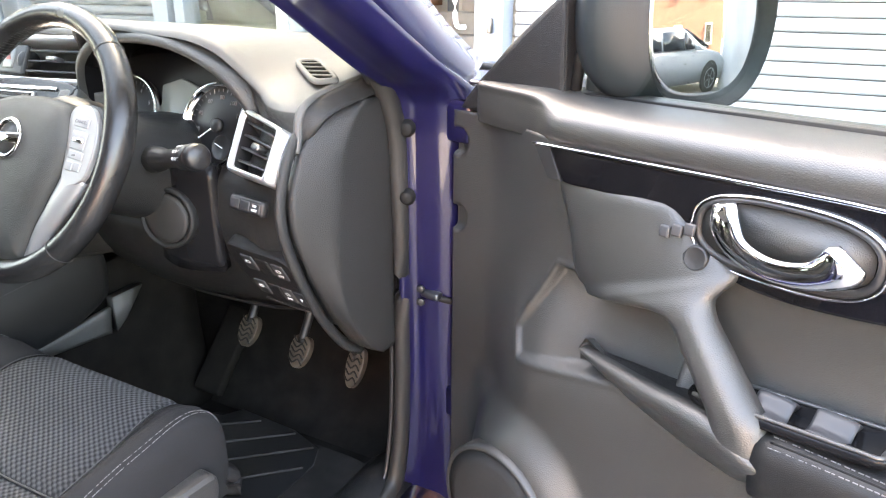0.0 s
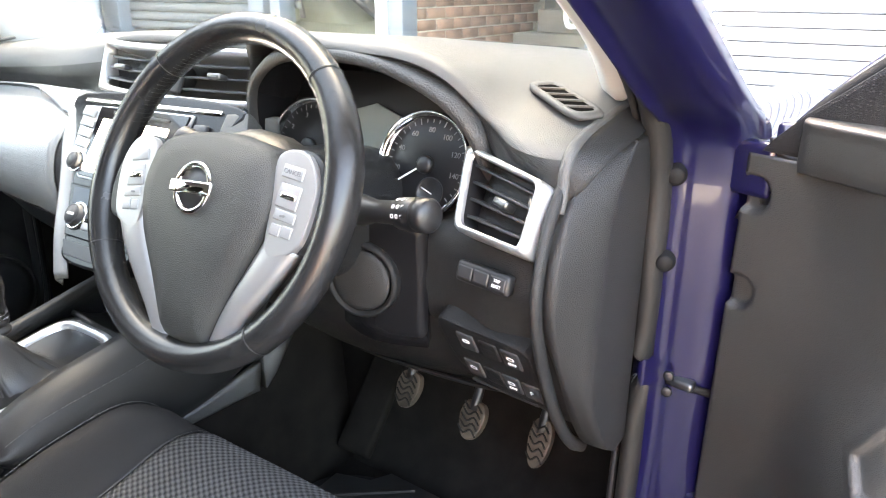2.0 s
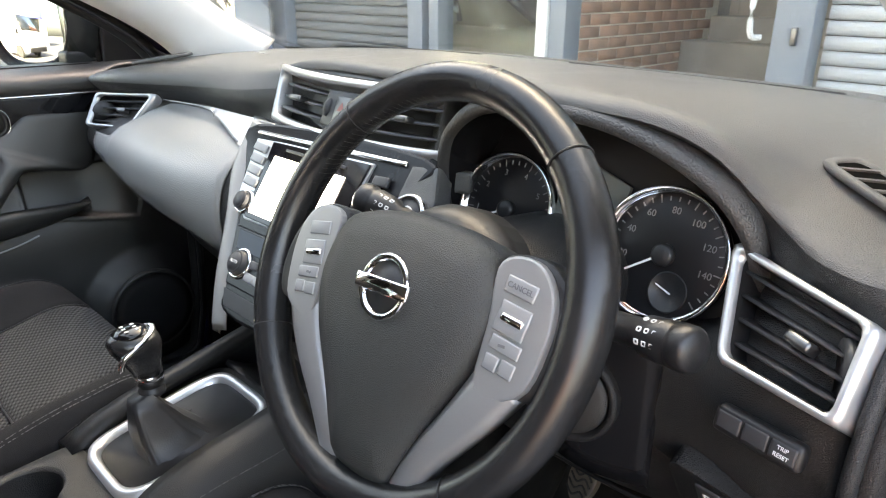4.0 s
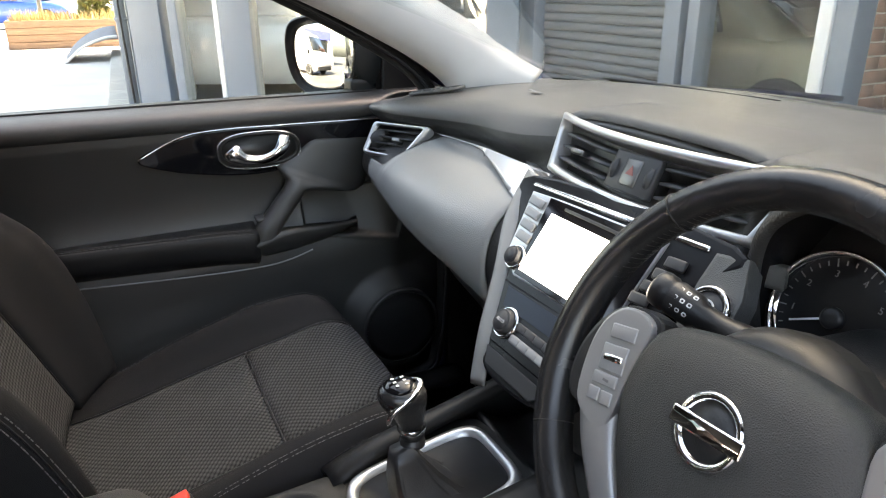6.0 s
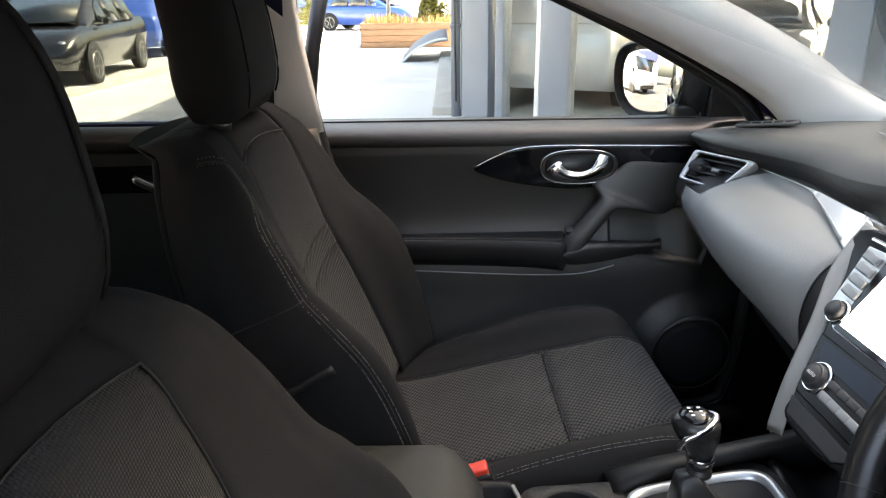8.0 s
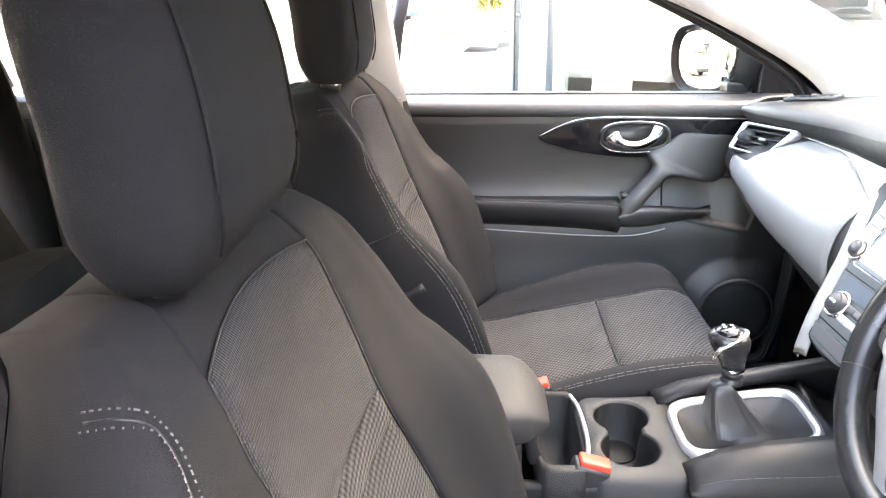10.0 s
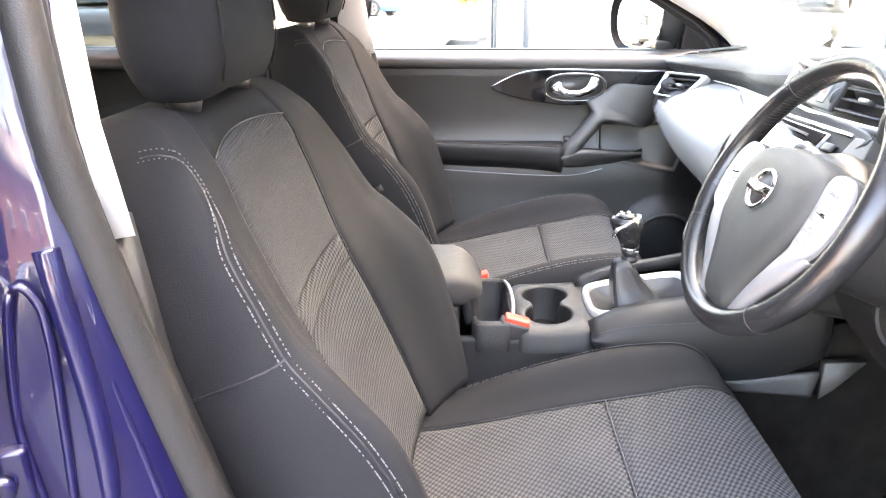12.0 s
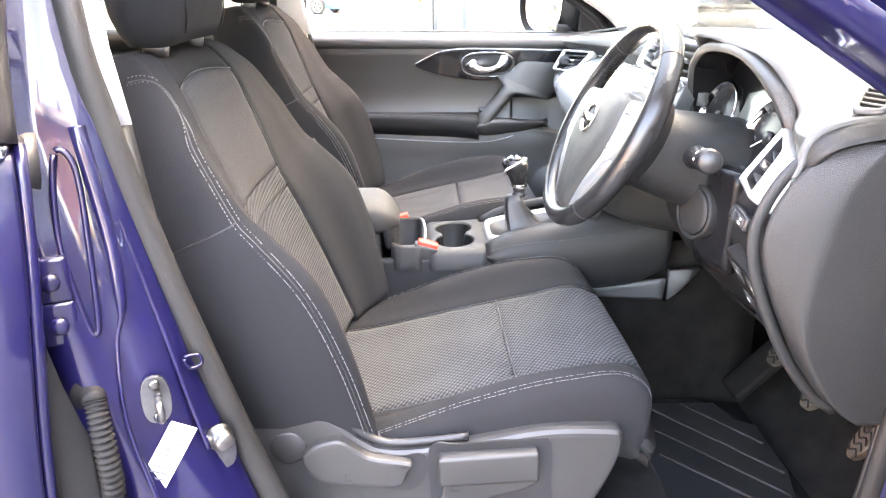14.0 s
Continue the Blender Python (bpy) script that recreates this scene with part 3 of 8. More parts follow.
# rubber buffers, check strap and hinge of the driver door
for x, y, z in ((0.748, 0.884, 1.049), (0.748, 0.882, 0.947)):
    part("door_buffer", lathe([(0.012, 0), (0.013, 0.004), (0.013, 0.009), (0.010, 0.011), (0.010, 0.015), (0.008, 0.017)], at((x, y, z), (0.35, -0.93, 0)), 16), RUBBER, car, "black rubber door buffer")
ck = part("check_strap", box(0.034, 0.016, 0.012, pose(0.785, 0.888, 0.790, 0, 0, -10), 0.004), STEEL, car, "steel door check strap")
part("strap_arm", tube([(0.775, 0.885, 0.790), (0.800, 0.890, 0.785), (0.832, 0.906, 0.776)], 0.0035, 8, squash=1.6), RUBBER, ck)
for k in (-1, 1):
    part("strap_bolt", lathe([(0.0065, 0), (0.0065, 0.004), (0.004, 0.005)], at((0.772, 0.878, 0.790 + 0.011 * k), (0.2, -0.97, 0)), 10), BLACK, ck)
for z in (1.062, 0.60):
    h = part("door_hinge", box(0.05, 0.03, 0.06, pose(0.828, 0.905, z, 0, 0, -20), 0.008), PAINT, car)
    part("hinge_pin", lathe([(0.008, -0.035), (0.008, 0.035)], pose(0.845, 0.895, z), 12), STEEL, h)
# belt guide on the passenger pillar
bg = part("belt_slot", plate(oval(0.016, 0.060, 24, 2.4), 0.004, at((-0.699, -0.176, 1.248), (1, 0, 0.1)), 0.001), BLACK, car, "black belt slot in the pillar trim")
part("belt_loop", tube(bend([(-0.694, -0.190, 1.292), (-0.688, -0.180, 1.300), (-0.688, -0.170, 1.292), (-0.690, -0.172, 1.262), (-0.693, -0.186, 1.262)], 24, True), 0.005, 8), BUTTON, bg, "grey belt guide loop")
part("belt", sheet(lambda u, v: (-0.691 + 0.006 * v, -0.190 + 0.026 * u - 0.02 * v, 1.270 - 0.62 * v), 0, 1, 0, 1, 4, 12, thick=0.0015), FABRIC, car, "black woven seat belt")
# inside mirror
im = thing("rear_view_mirror", "black interior mirror hung at the windscreen", "mirror", (0.02, 0.42, 1.42))
part("mirror_case", box(0.24, 0.035, 0.065, pose(0.02, 0.42, 1.415, 8, 0, 0), 0.014, 3), BLACK, im)
part("mirror_face", plate(oval(0.225, 0.052, 28, 4), 0.001, at((0.02, 0.4015, 1.4125), (0, -1, 0.14))), MIRROR, im)
part("mirror_stem", tube([(0.02, 0.43, 1.43), (0.02, 0.50, 1.46)], 0.010, 8), BLACK, im)

# rear seat and rear sides
rb = thing("rear_bench", "black cloth rear bench seat in shadow", "seat", (0, -0.9, 0.35))
part("seat_base", sheet(lambda u, v: (0.62 * u, -0.62 - 0.50 * v, 0.60 + 0.06 * math.sin(math.pi * (0.25 + 0.6 * v)) - 0.03 * abs(u) ** 4), -1, 1, 0, 1, 20, 10, thick=0.15), FABRIC, rb)
part("backrest", sheet(lambda u, v: (0.62 * u, -1.08 - 0.22 * v, 0.62 + 0.52 * v + 0.02 * math.sin(3 * math.pi * u) ** 2), -1, 1, 0, 1, 24, 10, thick=0.12), FABRIC, rb)
for x in (-0.38, 0.38):
    part("headrest", box(0.25, 0.09, 0.16, pose(x, -1.31, 1.22, -12, 0, 0), 0.035, 4), FABRIC, rb)


# ---- dashboard ----
def dash_profile(x):
    """The dashboard's section at x: 16 points from the screen's foot over the top and down the face."""
    X = (-0.74, -0.62, -0.45, -0.25, -0.12, 0.02, 0.16, 0.208, 0.240, 0.40, 0.535, 0.592, 0.63, 0.70, 0.735)
    Y = [
        (1.17, 1.20, 1.23, 1.245, 1.25, 1.25, 1.25, 1.25, 1.25, 1.245, 1.24, 1.225, 1.21, 1.19, 1.17),
        (1.08, 1.09, 1.11, 1.12, 1.12, 1.12, 1.12, 1.12, 1.12, 1.11, 1.10, 1.09, 1.08, 1.07, 1.06),
        (0.92, 0.93, 0.95, 0.97, 0.98, 0.98, 0.97, 0.96, 0.95, 0.95, 0.95, 0.94, 0.93, 0.92, 0.91),
        (0.78, 0.79, 0.84, 0.86, 0.87, 0.87, 0.86, 0.83, 0.80, 0.78, 0.79, 0.82, 0.82, 0.83, 0.84),
        (0.73, 0.73, 0.80, 0.81, 0.81, 0.81, 0.81, 0.78, 0.750, 0.745, 0.750, 0.765, 0.755, 0.755, 0.78),
        (0.705, 0.71, 0.785, 0.785, 0.808, 0.808, 0.808, 0.775, 0.735, 0.730, 0.738, 0.75, 0.728, 0.725, 0.76),
        (0.71, 0.715, 0.785, 0.77, 0.800, 0.800, 0.800, 0.765, 0.742, 0.738, 0.742, 0.75, 0.724, 0.712, 0.75),
        (0.725, 0.73, 0.79, 0.775, 0.790, 0.790, 0.790, 0.765, 0.80, 0.81, 0.80, 0.745, 0.732, 0.708, 0.745),
        (0.735, 0.74, 0.795, 0.78, 0.77, 0.765, 0.765, 0.755, 0.86, 0.865, 0.85, 0.755, 0.725, 0.702, 0.74),
        (0.72, 0.72, 0.76, 0.76, 0.74, 0.725, 0.73, 0.735, 0.84, 0.845, 0.83, 0.735, 0.71, 0.700, 0.738),
        (0.69, 0.68, 0.67, 0.675, 0.69, 0.705, 0.70, 0.715, 0.745, 0.745, 0.735, 0.71, 0.695, 0.698, 0.736),
        (0.685, 0.668, 0.648, 0.65, 0.67, 0.68, 0.68, 0.70, 0.725, 0.725, 0.715, 0.70, 0.69, 0.698, 0.736),
        (0.72, 0.700, 0.672, 0.668, 0.670, 0.66, 0.66, 0.70, 0.74, 0.735, 0.72, 0.71, 0.70, 0.735, 0.775),
        (0.79, 0.775, 0.735, 0.715, 0.685, 0.65, 0.66, 0.72, 0.79, 0.79, 0.77, 0.745, 0.735, 0.75, 0.78),
        (0.83, 0.82, 0.80, 0.77, 0.72, 0.67, 0.70, 0.80, 0.86, 0.86, 0.84, 0.81, 0.80, 0.81, 0.81),
        (1.10, 1.10, 1.10, 1.05, 1.00, 0.95, 1.00, 1.08, 1.10, 1.10, 1.10, 1.08, 1.05, 1.00, 0.95),
    ]
    Z = [
        (1.128, 1.135, 1.145, 1.15, 1.15, 1.15, 1.15, 1.15, 1.15, 1.148, 1.145, 1.14, 1.135, 1.128, 1.12),
        (1.130, 1.138, 1.150, 1.158, 1.160, 1.160, 1.160, 1.160, 1.160, 1.158, 1.152, 1.145, 1.138, 1.130, 1.12),
        (1.128, 1.138, 1.152, 1.163, 1.167, 1.168, 1.167, 1.168, 1.172, 1.175, 1.160, 1.145, 1.135, 1.126, 1.115),
        (1.112, 1.128, 1.142, 1.155, 1.162, 1.165, 1.163, 1.172, 1.183, 1.186, 1.165, 1.130, 1.122, 1.116, 1.108),
        (1.108, 1.122, 1.128, 1.148, 1.158, 1.160, 1.157, 1.172, 1.186, 1.188, 1.166, 1.118, 1.110, 1.106, 1.100),
        (1.098, 1.108, 1.112, 1.130, 1.143, 1.147, 1.143, 1.160, 1.178, 1.180, 1.158, 1.108, 1.098, 1.096, 1.092),
        (1.085, 1.090, 1.092, 1.105, 1.118, 1.122, 1.118, 1.138, 1.166, 1.170, 1.148, 1.098, 1.085, 1.080, 1.078),
        (1.070, 1.078, 1.080, 1.088, 1.095, 1.100, 1.095, 1.110, 1.155, 1.160, 1.136, 1.085, 1.070, 1.062, 1.06),
        (1.055, 1.060, 1.065, 1.070, 1.076, 1.078, 1.075, 1.080, 1.100, 1.102, 1.090, 1.060, 1.045, 1.040, 1.04),
        (1.035, 1.040, 1.052, 1.055, 1.055, 1.055, 1.055, 1.045, 1.020, 1.018, 1.018, 1.030, 1.018, 1.010, 1.01),
        (1.005, 1.010, 1.020, 1.020, 1.015, 1.015, 1.015, 1.005, 0.990, 0.990, 0.990, 1.000, 0.985, 0.975, 0.97),
        (0.965, 0.970, 0.970, 0.965, 0.960, 0.960, 0.960, 0.955, 0.950, 0.948, 0.950, 0.955, 0.945, 0.935, 0.93),
        (0.928, 0.928, 0.918, 0.908, 0.905, 0.905, 0.905, 0.900, 0.895, 0.890, 0.890, 0.895, 0.890, 0.880, 0.88),
        (0.888, 0.884, 0.868, 0.855, 0.850, 0.855, 0.850, 0.845, 0.835, 0.830, 0.830, 0.830, 0.825, 0.815, 0.82),
        (0.815, 0.805, 0.790, 0.785, 0.795, 0.800, 0.795, 0.790, 0.785, 0.780, 0.780, 0.775, 0.765, 0.740, 0.74),
        (0.780, 0.775, 0.765, 0.765, 0.770, 0.775, 0.770, 0.770, 0.765, 0.760, 0.760, 0.755, 0.740, 0.720, 0.72),
    ]
    return [(spl(x, X, Y[k]), spl(x, X, Z[k])) for k in range(16)]


HOODM = mat("grained_hood", (0.040, 0.040, 0.040), 0.40, grain=0.9, scale=260, kind="leather", vary=0.1)
GLOSSY = mat("binnacle_black", (0.008, 0.008, 0.009), 0.22, spec=0.2, vary=0.2, grain=0.05, scale=300)
dash = thing("dashboard", "dark grey soft-touch dashboard with silver-framed air vents", "dashboard", (0, 0.9, 0.75))
rings = []
NX = 96
for i in range(NX + 1):
    x = -0.735 + 1.427 * i / NX
    pr = [Vector((x, y, z)) for y, z in dash_profile(x)]
    rings.append(bend(pr, 61))
# The top's paler grey stands for sky light; the face keeps its dark plastic
part("dash_top", loft([r[:23] for r in rings], ring_closed=False), DASH, dash, "soft-touch dashboard top, greyed for sky light on it")
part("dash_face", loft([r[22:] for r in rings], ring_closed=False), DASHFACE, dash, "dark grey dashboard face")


def dash_surf(lo, hi, lift):
    """A strip of the dashboard's own surface between two of its lines, lifted a little."""
    def fn(u, v):
        pr = [Vector((u, y, z)) for y, z in dash_profile(u)]
        k = lo + (hi - lo) * v
        i = min(int(k), 14)
        g = lambda j: pr[max(0, min(15, j))]
        a, b_, d, e = g(i - 1), g(i), g(i + 1), g(i + 2)
        w = k - i
        q = 0.5 * ((2 * b_) + (d - a) * w + (2 * a - 5 * b_ + 4 * d - e) * w * w + (3 * b_ - a - 3 * d + e) * w ** 3)
        t = (d - b_).normalized()
        n = Vector((0, t.z, -t.y))
        return q + n * lift
    return fn


# Paler than the dashboard: window light on the cover put into its colour
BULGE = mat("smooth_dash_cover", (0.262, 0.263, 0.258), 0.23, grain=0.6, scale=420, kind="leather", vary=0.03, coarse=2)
def cover_edge(x):
    """Where the cover begins: under the vent, then along the blade."""
    w = min(max((x + 0.575) / 0.06, 0), 1)
    w = w * w * (3 - 2 * w)
    return 10.1 * (1 - w) + w * spl(x, (-0.532, -0.34, -0.138), (8.0, 8.6, 9.3))


part("upper_glove_cover", sheet(lambda x, v: dash_surf(cover_edge(x), 12.5, 0.004)(x, v), -0.665, -0.155, 0, 1, 32, 20, puff=0.002, thick=0.004, face=(0, -1, 0)), BULGE, dash, "smooth glove compartment cover, paled for window light on it")
# glove box lid under the passenger side
part("glove_box_lid", sheet(dash_surf(12.6, 14.6, 0.004), -0.66, -0.16, 0, 1, 24, 8, thick=0.004, face=(0, -1, 0)), DASHLOW, dash, "dark plastic glove box lid")
# raised cover over the middle of the top
cover_rings = []
for k in range(21):
    x = -0.165 + 0.36 * k / 20
    h = 0.011 * (1 - ((x - 0.015) / 0.18) ** 4)
    cover_rings.append([(x, 1.08, 1.160), (x, 0.95, 1.1655 + 0.15 * h), (x, 0.86, 1.165 + 0.65 * h), (x, 0.816, 1.163 + h), (x, 0.808, 1.160 + h), (x, 0.806, 1.152 + h), (x, 0.84, 1.148), (x, 1.08, 1.148)])
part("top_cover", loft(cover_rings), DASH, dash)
# hollow of the instrument binnacle
arch = bend([(0.240, 0, 1.00), (0.234, 0, 1.06), (0.245, 0, 1.112), (0.276, 0, 1.146), (0.320, 0, 1.162), (0.40, 0, 1.165), (0.468, 0, 1.155), (0.530, 0, 1.130), (0.562, 0, 1.100), (0.575, 0, 1.06), (0.570, 0, 1.00)], 61)


def arch_ring(grow, back):
    """The binnacle's rim grown outward and moved towards the screen."""
    out = []
    for k, p in enumerate(arch):
        t = arch[min(60, k + 1)] - arch[max(0, k - 1)]
        n = Vector((-t.z, 0, t.x)).normalized()
        lean = 0.735 - 0.012 * math.sin(math.pi * k / 60) + 0.035 * max(0, (k - 40) / 20) ** 2 + 0.015 * max(0, (14 - k) / 14)
        out.append(p + n * grow + Vector((0, lean + back, 0)))
    return out


part("binnacle_hood", loft([arch_ring(0.016, 0.060), arch_ring(0.016, 0.028), arch_ring(0.014, 0.012), arch_ring(0.008, 0.001), arch_ring(0.0, 0.0), arch_ring(-0.004, 0.008)], ring_closed=False), HOODM, dash, "grained dark grey instrument hood")
part("hood_lining", loft([arch_ring(-0.003, 0.006), arch_ring(-0.006, 0.020), arch_ring(-0.014, 0.075)], ring_closed=False), GLOSSY, dash, "glossy black binnacle lining")
cl = thing("instrument_cluster", "two round black dials with chrome rings and white needles", "instruments", (0.39, 0.80, 1.0))
cm = at((0.398, 0.770, 1.046), (0, -0.94, 0.34)) @ Matrix.Diagonal((1.06, 1.06, 1, 1))
part("dial_backing", plate(oval(0.36, 0.19, 40, 3), 0.01, cm @ pose(0, 0.005, -0.012)), DIAL, cl)
part("centre_display", plate([(-0.030, -0.045), (0.030, -0.045), (0.038, 0.05), (0.0, 0.062), (-0.038, 0.05)], 0.004, cm @ pose(0, 0, -0.004), 0.001), LCD, cl, "pale unlit display panel")
for dx, marks, needle in ((-0.088, ("1", "2", "3", "4", "5", "6"), 205), (0.088, ("20", "40", "60", "80", "100", "120", "140"), 215)):
    m = cm @ pose(dx, 0, 0)
    dial = part("dial", lathe([(0.056, -0.008), (0.056, 0.0), (0.054, 0.001), (0.001, 0.001)], m, 40), DIAL, cl)
    part("dial_ring", lathe([(0.0565, -0.004), (0.0600, 0.008), (0.0585, 0.012), (0.0545, 0.009), (0.0545, 0.0)], m, 48), CHROME, dial, "chrome dial ring")
    for k in range(29):
        a = radians(225 - 270 * k / 28)
        L_ = 0.007 if k % 4 == 0 else 0.004
        part("tick", box(L_, 0.0011, 0.0006, m @ pose(0.049 * math.cos(a), 0.049 * math.sin(a), 0.0016, 0, 0, math.degrees(a))), DIMPRINT, dial)
    for k, w in enumerate(marks):
        a = radians(225 - 270 * (k + 1) / (len(marks) + 1))
        text("numeral", w, 0.0085, m @ pose(0.039 * math.cos(a), 0.039 * math.sin(a), 0.0016), DIMPRINT, dial)
    a = radians(needle)
    part("needle", box(0.040, 0.0018, 0.0012, m @ pose(0.018 * math.cos(a), 0.018 * math.sin(a), 0.006, 0, 0, needle)), PRINT, dial, "white needle")
    part("needle_cap", lathe([(0.010, 0), (0.010, 0.007), (0.007, 0.009)], m, 20), BLACK, dial)
    sub = m @ pose(0.012, -0.030, 0.0015)
    part("small_dial", lathe([(0.017, 0), (0.018, 0.0012), (0.0165, 0.0018), (0.016, 0.0004)], sub, 28), BLACK, dial)
    part("small_needle", box(0.016, 0.0012, 0.001, sub @ pose(-0.004, 0.002, 0.002, 0, 0, 160)), PRINT, dial)
part("warning_lamp", lathe([(0.0035, 0), (0.0035, 0.001)], cm @ pose(-0.050, -0.036, 0.003), 12), WARN, cl, "small lit red warning lamp")


def vent(name, TL, TR, BR, BL, slats, label, tabs=1, parent=None):
    """A louvred air vent between four corners, with a silver frame."""
    TL, TR, BR, BL = (Vector(p) for p in (TL, TR, BR, BL))
    mid = (TL + TR + BR + BL) / 4
    n = ((TR - BL).cross(TL - BR)).normalized()
    if n.y > 0:
        n = -n

    def q(u, v, d=0.0):
        return TL.lerp(TR, u).lerp(BL.lerp(BR, u), v) + n * d

    def loop(i, d, c=0.10):
        pts = []
        L_ = ((i, i), (1 - i, i), (1 - i, 1 - i), (i, 1 - i))
        for (u, v), (a, b_) in zip(L_, ((1, 0), (0, 1), (-1, 0), (0, -1))):
            su, sv = (1 if u < 0.5 else -1), (1 if v < 0.5 else -1)
            cu, cv = c * 0.5, c
            if (a, b_) in ((1, 0), (-1, 0)):
                pts += [q(u, v + sv * cv, d), q(u + su * cu * 0.3, v + sv * cv * 0.3, d), q(u + su * cu, v, d)]
            else:
                pts += [q(u + su * cu, v, d), q(u + su * cu * 0.3, v + sv * cv * 0.3, d), q(u, v + sv * cv, d)]
        return pts
    v = part(name, loft([loop(-0.03, -0.03), loop(-0.03, 0.0), loop(-0.01, 0.006), loop(0.035, 0.0065), loop(0.056, 0.002), loop(0.065, -0.014)], cap=False), SILVER, parent, label)
    wall = [loop(0.065, 0.0), loop(0.07, -0.035)]
    part("vent_duct", joined(loft(wall, cap=False), loft([loop(0.07, -0.035), loop(0.3, -0.035)], cap=True)), BLACK, v)
    for k in range(slats):
        f = 0.08 + 0.84 * (k + 0.5) / slats
        a, b_, c, e = q(0.07, f, -0.004), q(0.93, f, -0.004), q(0.93, f - 0.05, -0.024), q(0.07, f - 0.05, -0.024)
        up = (TL - BL).normalized() * 0.0016
        part("vent_slat", loft([[a + up, a - up, e - up, e + up], [b_ + up, b_ - up, c - up, c + up]]), DARKBTN, v)
    for k in range(tabs):
        u = (k + 0.62) / tabs if tabs == 1 else (0.22, 0.78)[k]
        X, Y = (TR - TL).normalized(), (TL - BL).normalized()
        part("vent_tab", box(0.022, 0.009, 0.016, Matrix.Translation(q(u, 0.5, 0.002)) @ Matrix((X, n.cross(X), n)).transposed().to_4x4(), 0.003), STEEL, v, "grey vent tab")
    return v, q, n


vd, qd, nd = vent("side_vent", (0.560, 0.757, 1.078), (0.680, 0.694, 1.069), (0.677, 0.661, 1.009), (0.586, 0.690, 1.009), 4, "silver-framed louvred air vent", parent=dash)
part("vent_wheel", lathe([(0.022, -0.003), (0.022, 0.003)], Matrix.Translation(qd(0.86, 0.5, -0.012)) @ pose(0, 0, 0, 0, 90, 25), 20), DARKBTN, vd)
vp, qp, np_ = vent("side_vent", (-0.690, 0.703, 1.071), (-0.542, 0.756, 1.079), (-0.572, 0.710, 1.017), (-0.677, 0.669, 1.016), 4, "silver-framed louvred air vent", parent=dash)
part("vent_wheel", lathe([(0.022, -0.003), (0.022, 0.003)], Matrix.Translation(qp(0.14, 0.5, -0.012)) @ pose(0, 0, 0, 0, 90, -25), 20), DARKBTN, vp)


# wide centre vent, bowed towards the seats
def cv(x, s):
    w = (x - 0.035) / 0.19
    bow = 0.742 + 0.030 * w * w
    return Vector((x, bow + 0.026 * s, 1.094 + 0.056 * s))


def cv_loop(grow, d):
    out = []
    cor = [(-0.155 - grow, 1.0 + grow * 14), (0.225 + grow, 1.0 + grow * 14), (0.205 + grow, -grow * 14), (-0.135 - grow, -grow * 14)]
    for k in range(4):
        a, b_ = cor[k], cor[(k + 1) % 4]
        for j in range(12 if k % 2 == 0 else 4):
            f = j / (12 if k % 2 == 0 else 4)
            out.append(cv(a[0] + (b_[0] - a[0]) * f, a[1] + (b_[1] - a[1]) * f) + Vector((0, -0.9, 0.42)) * d)
    return out


cvent = part("centre_vent", loft([cv_loop(0.013, -0.02), cv_loop(0.013, 0.004), cv_loop(0.010, 0.010), cv_loop(0.003, 0.011), cv_loop(0.0, 0.006), cv_loop(-0.002, -0.03)], cap=False), SILVER, dash, "wide silver-framed centre air vent")
part("vent_duct", sheet(lambda u, v: cv(u, v) + Vector((0, 0.028, -0.012)), -0.15, 0.215, 0.02, 0.98, 16, 3), BLACK, cvent)
for lo_, hi_ in ((-0.140, -0.010), (0.080, 0.210)):
    for k in range(3):
        s = 0.2 + 0.28 * k
        rr = []
        for j in range(6):
            x = lo_ + (hi_ - lo_) * j / 5
            p = cv(x, s)
            rr.append([p + Vector((0, 0.0, 0.0015)), p + Vector((0, 0, -0.0015)), p + Vector((0, 0.022, -0.004)), p + Vector((0, 0.022, -0.001))])
        part("vent_slat", loft(rr), DARKBTN, cvent)
    part("vent_tab", box(0.026, 0.016, 0.008, Matrix.Translation(cv((lo_ + hi_) / 2, 0.5) + Vector((0, -0.004, 0.003))) @ pose(0, 0, 0, -20, 0, 0), 0.003), STEEL, cvent, "grey vent tab")
HAZARD = mat("faded_red", (0.24, 0.07, 0.06), 0.5, vary=0.1)
hz = at(cv(0.035, 0.5) + Vector((0, 0.003, -0.001)), (0, -0.90, 0.43))
hp = part("hazard_panel", box(0.078, 0.050, 0.010, hz, 0.003), DARKBTN, cvent, "grey plate with the hazard switch")
part("hazard_button", box(0.026, 0.034, 0.006, hz @ pose(0, 0, 0.004), 0.002), STEEL, hp)
part("hazard_mark", plate([(-0.007, -0.005), (0.007, -0.005), (0, 0.007)], 0.0006, hz @ pose(0, 0.002, 0.0077)), HAZARD, hp, "faint red triangle mark")
for k in (-1, 1):
    part("vent_wheel", lathe([(0.019, -0.0035), (0.019, 0.0035)], hz @ pose(0.031 * k, 0, -0.009, 0, 90, 0), 20), DARKBTN, hp)
# lower lip under the centre vent
part("vent_lip", sheet(lambda u, v: cv(u, -0.28 - 0.42 * v) + Vector((0, -0.016 + 0.012 * v, 0.0)), -0.30, 0.255, 0, 1, 24, 5, thick=0.012, face=(0, -1, 0)), DASH, dash)

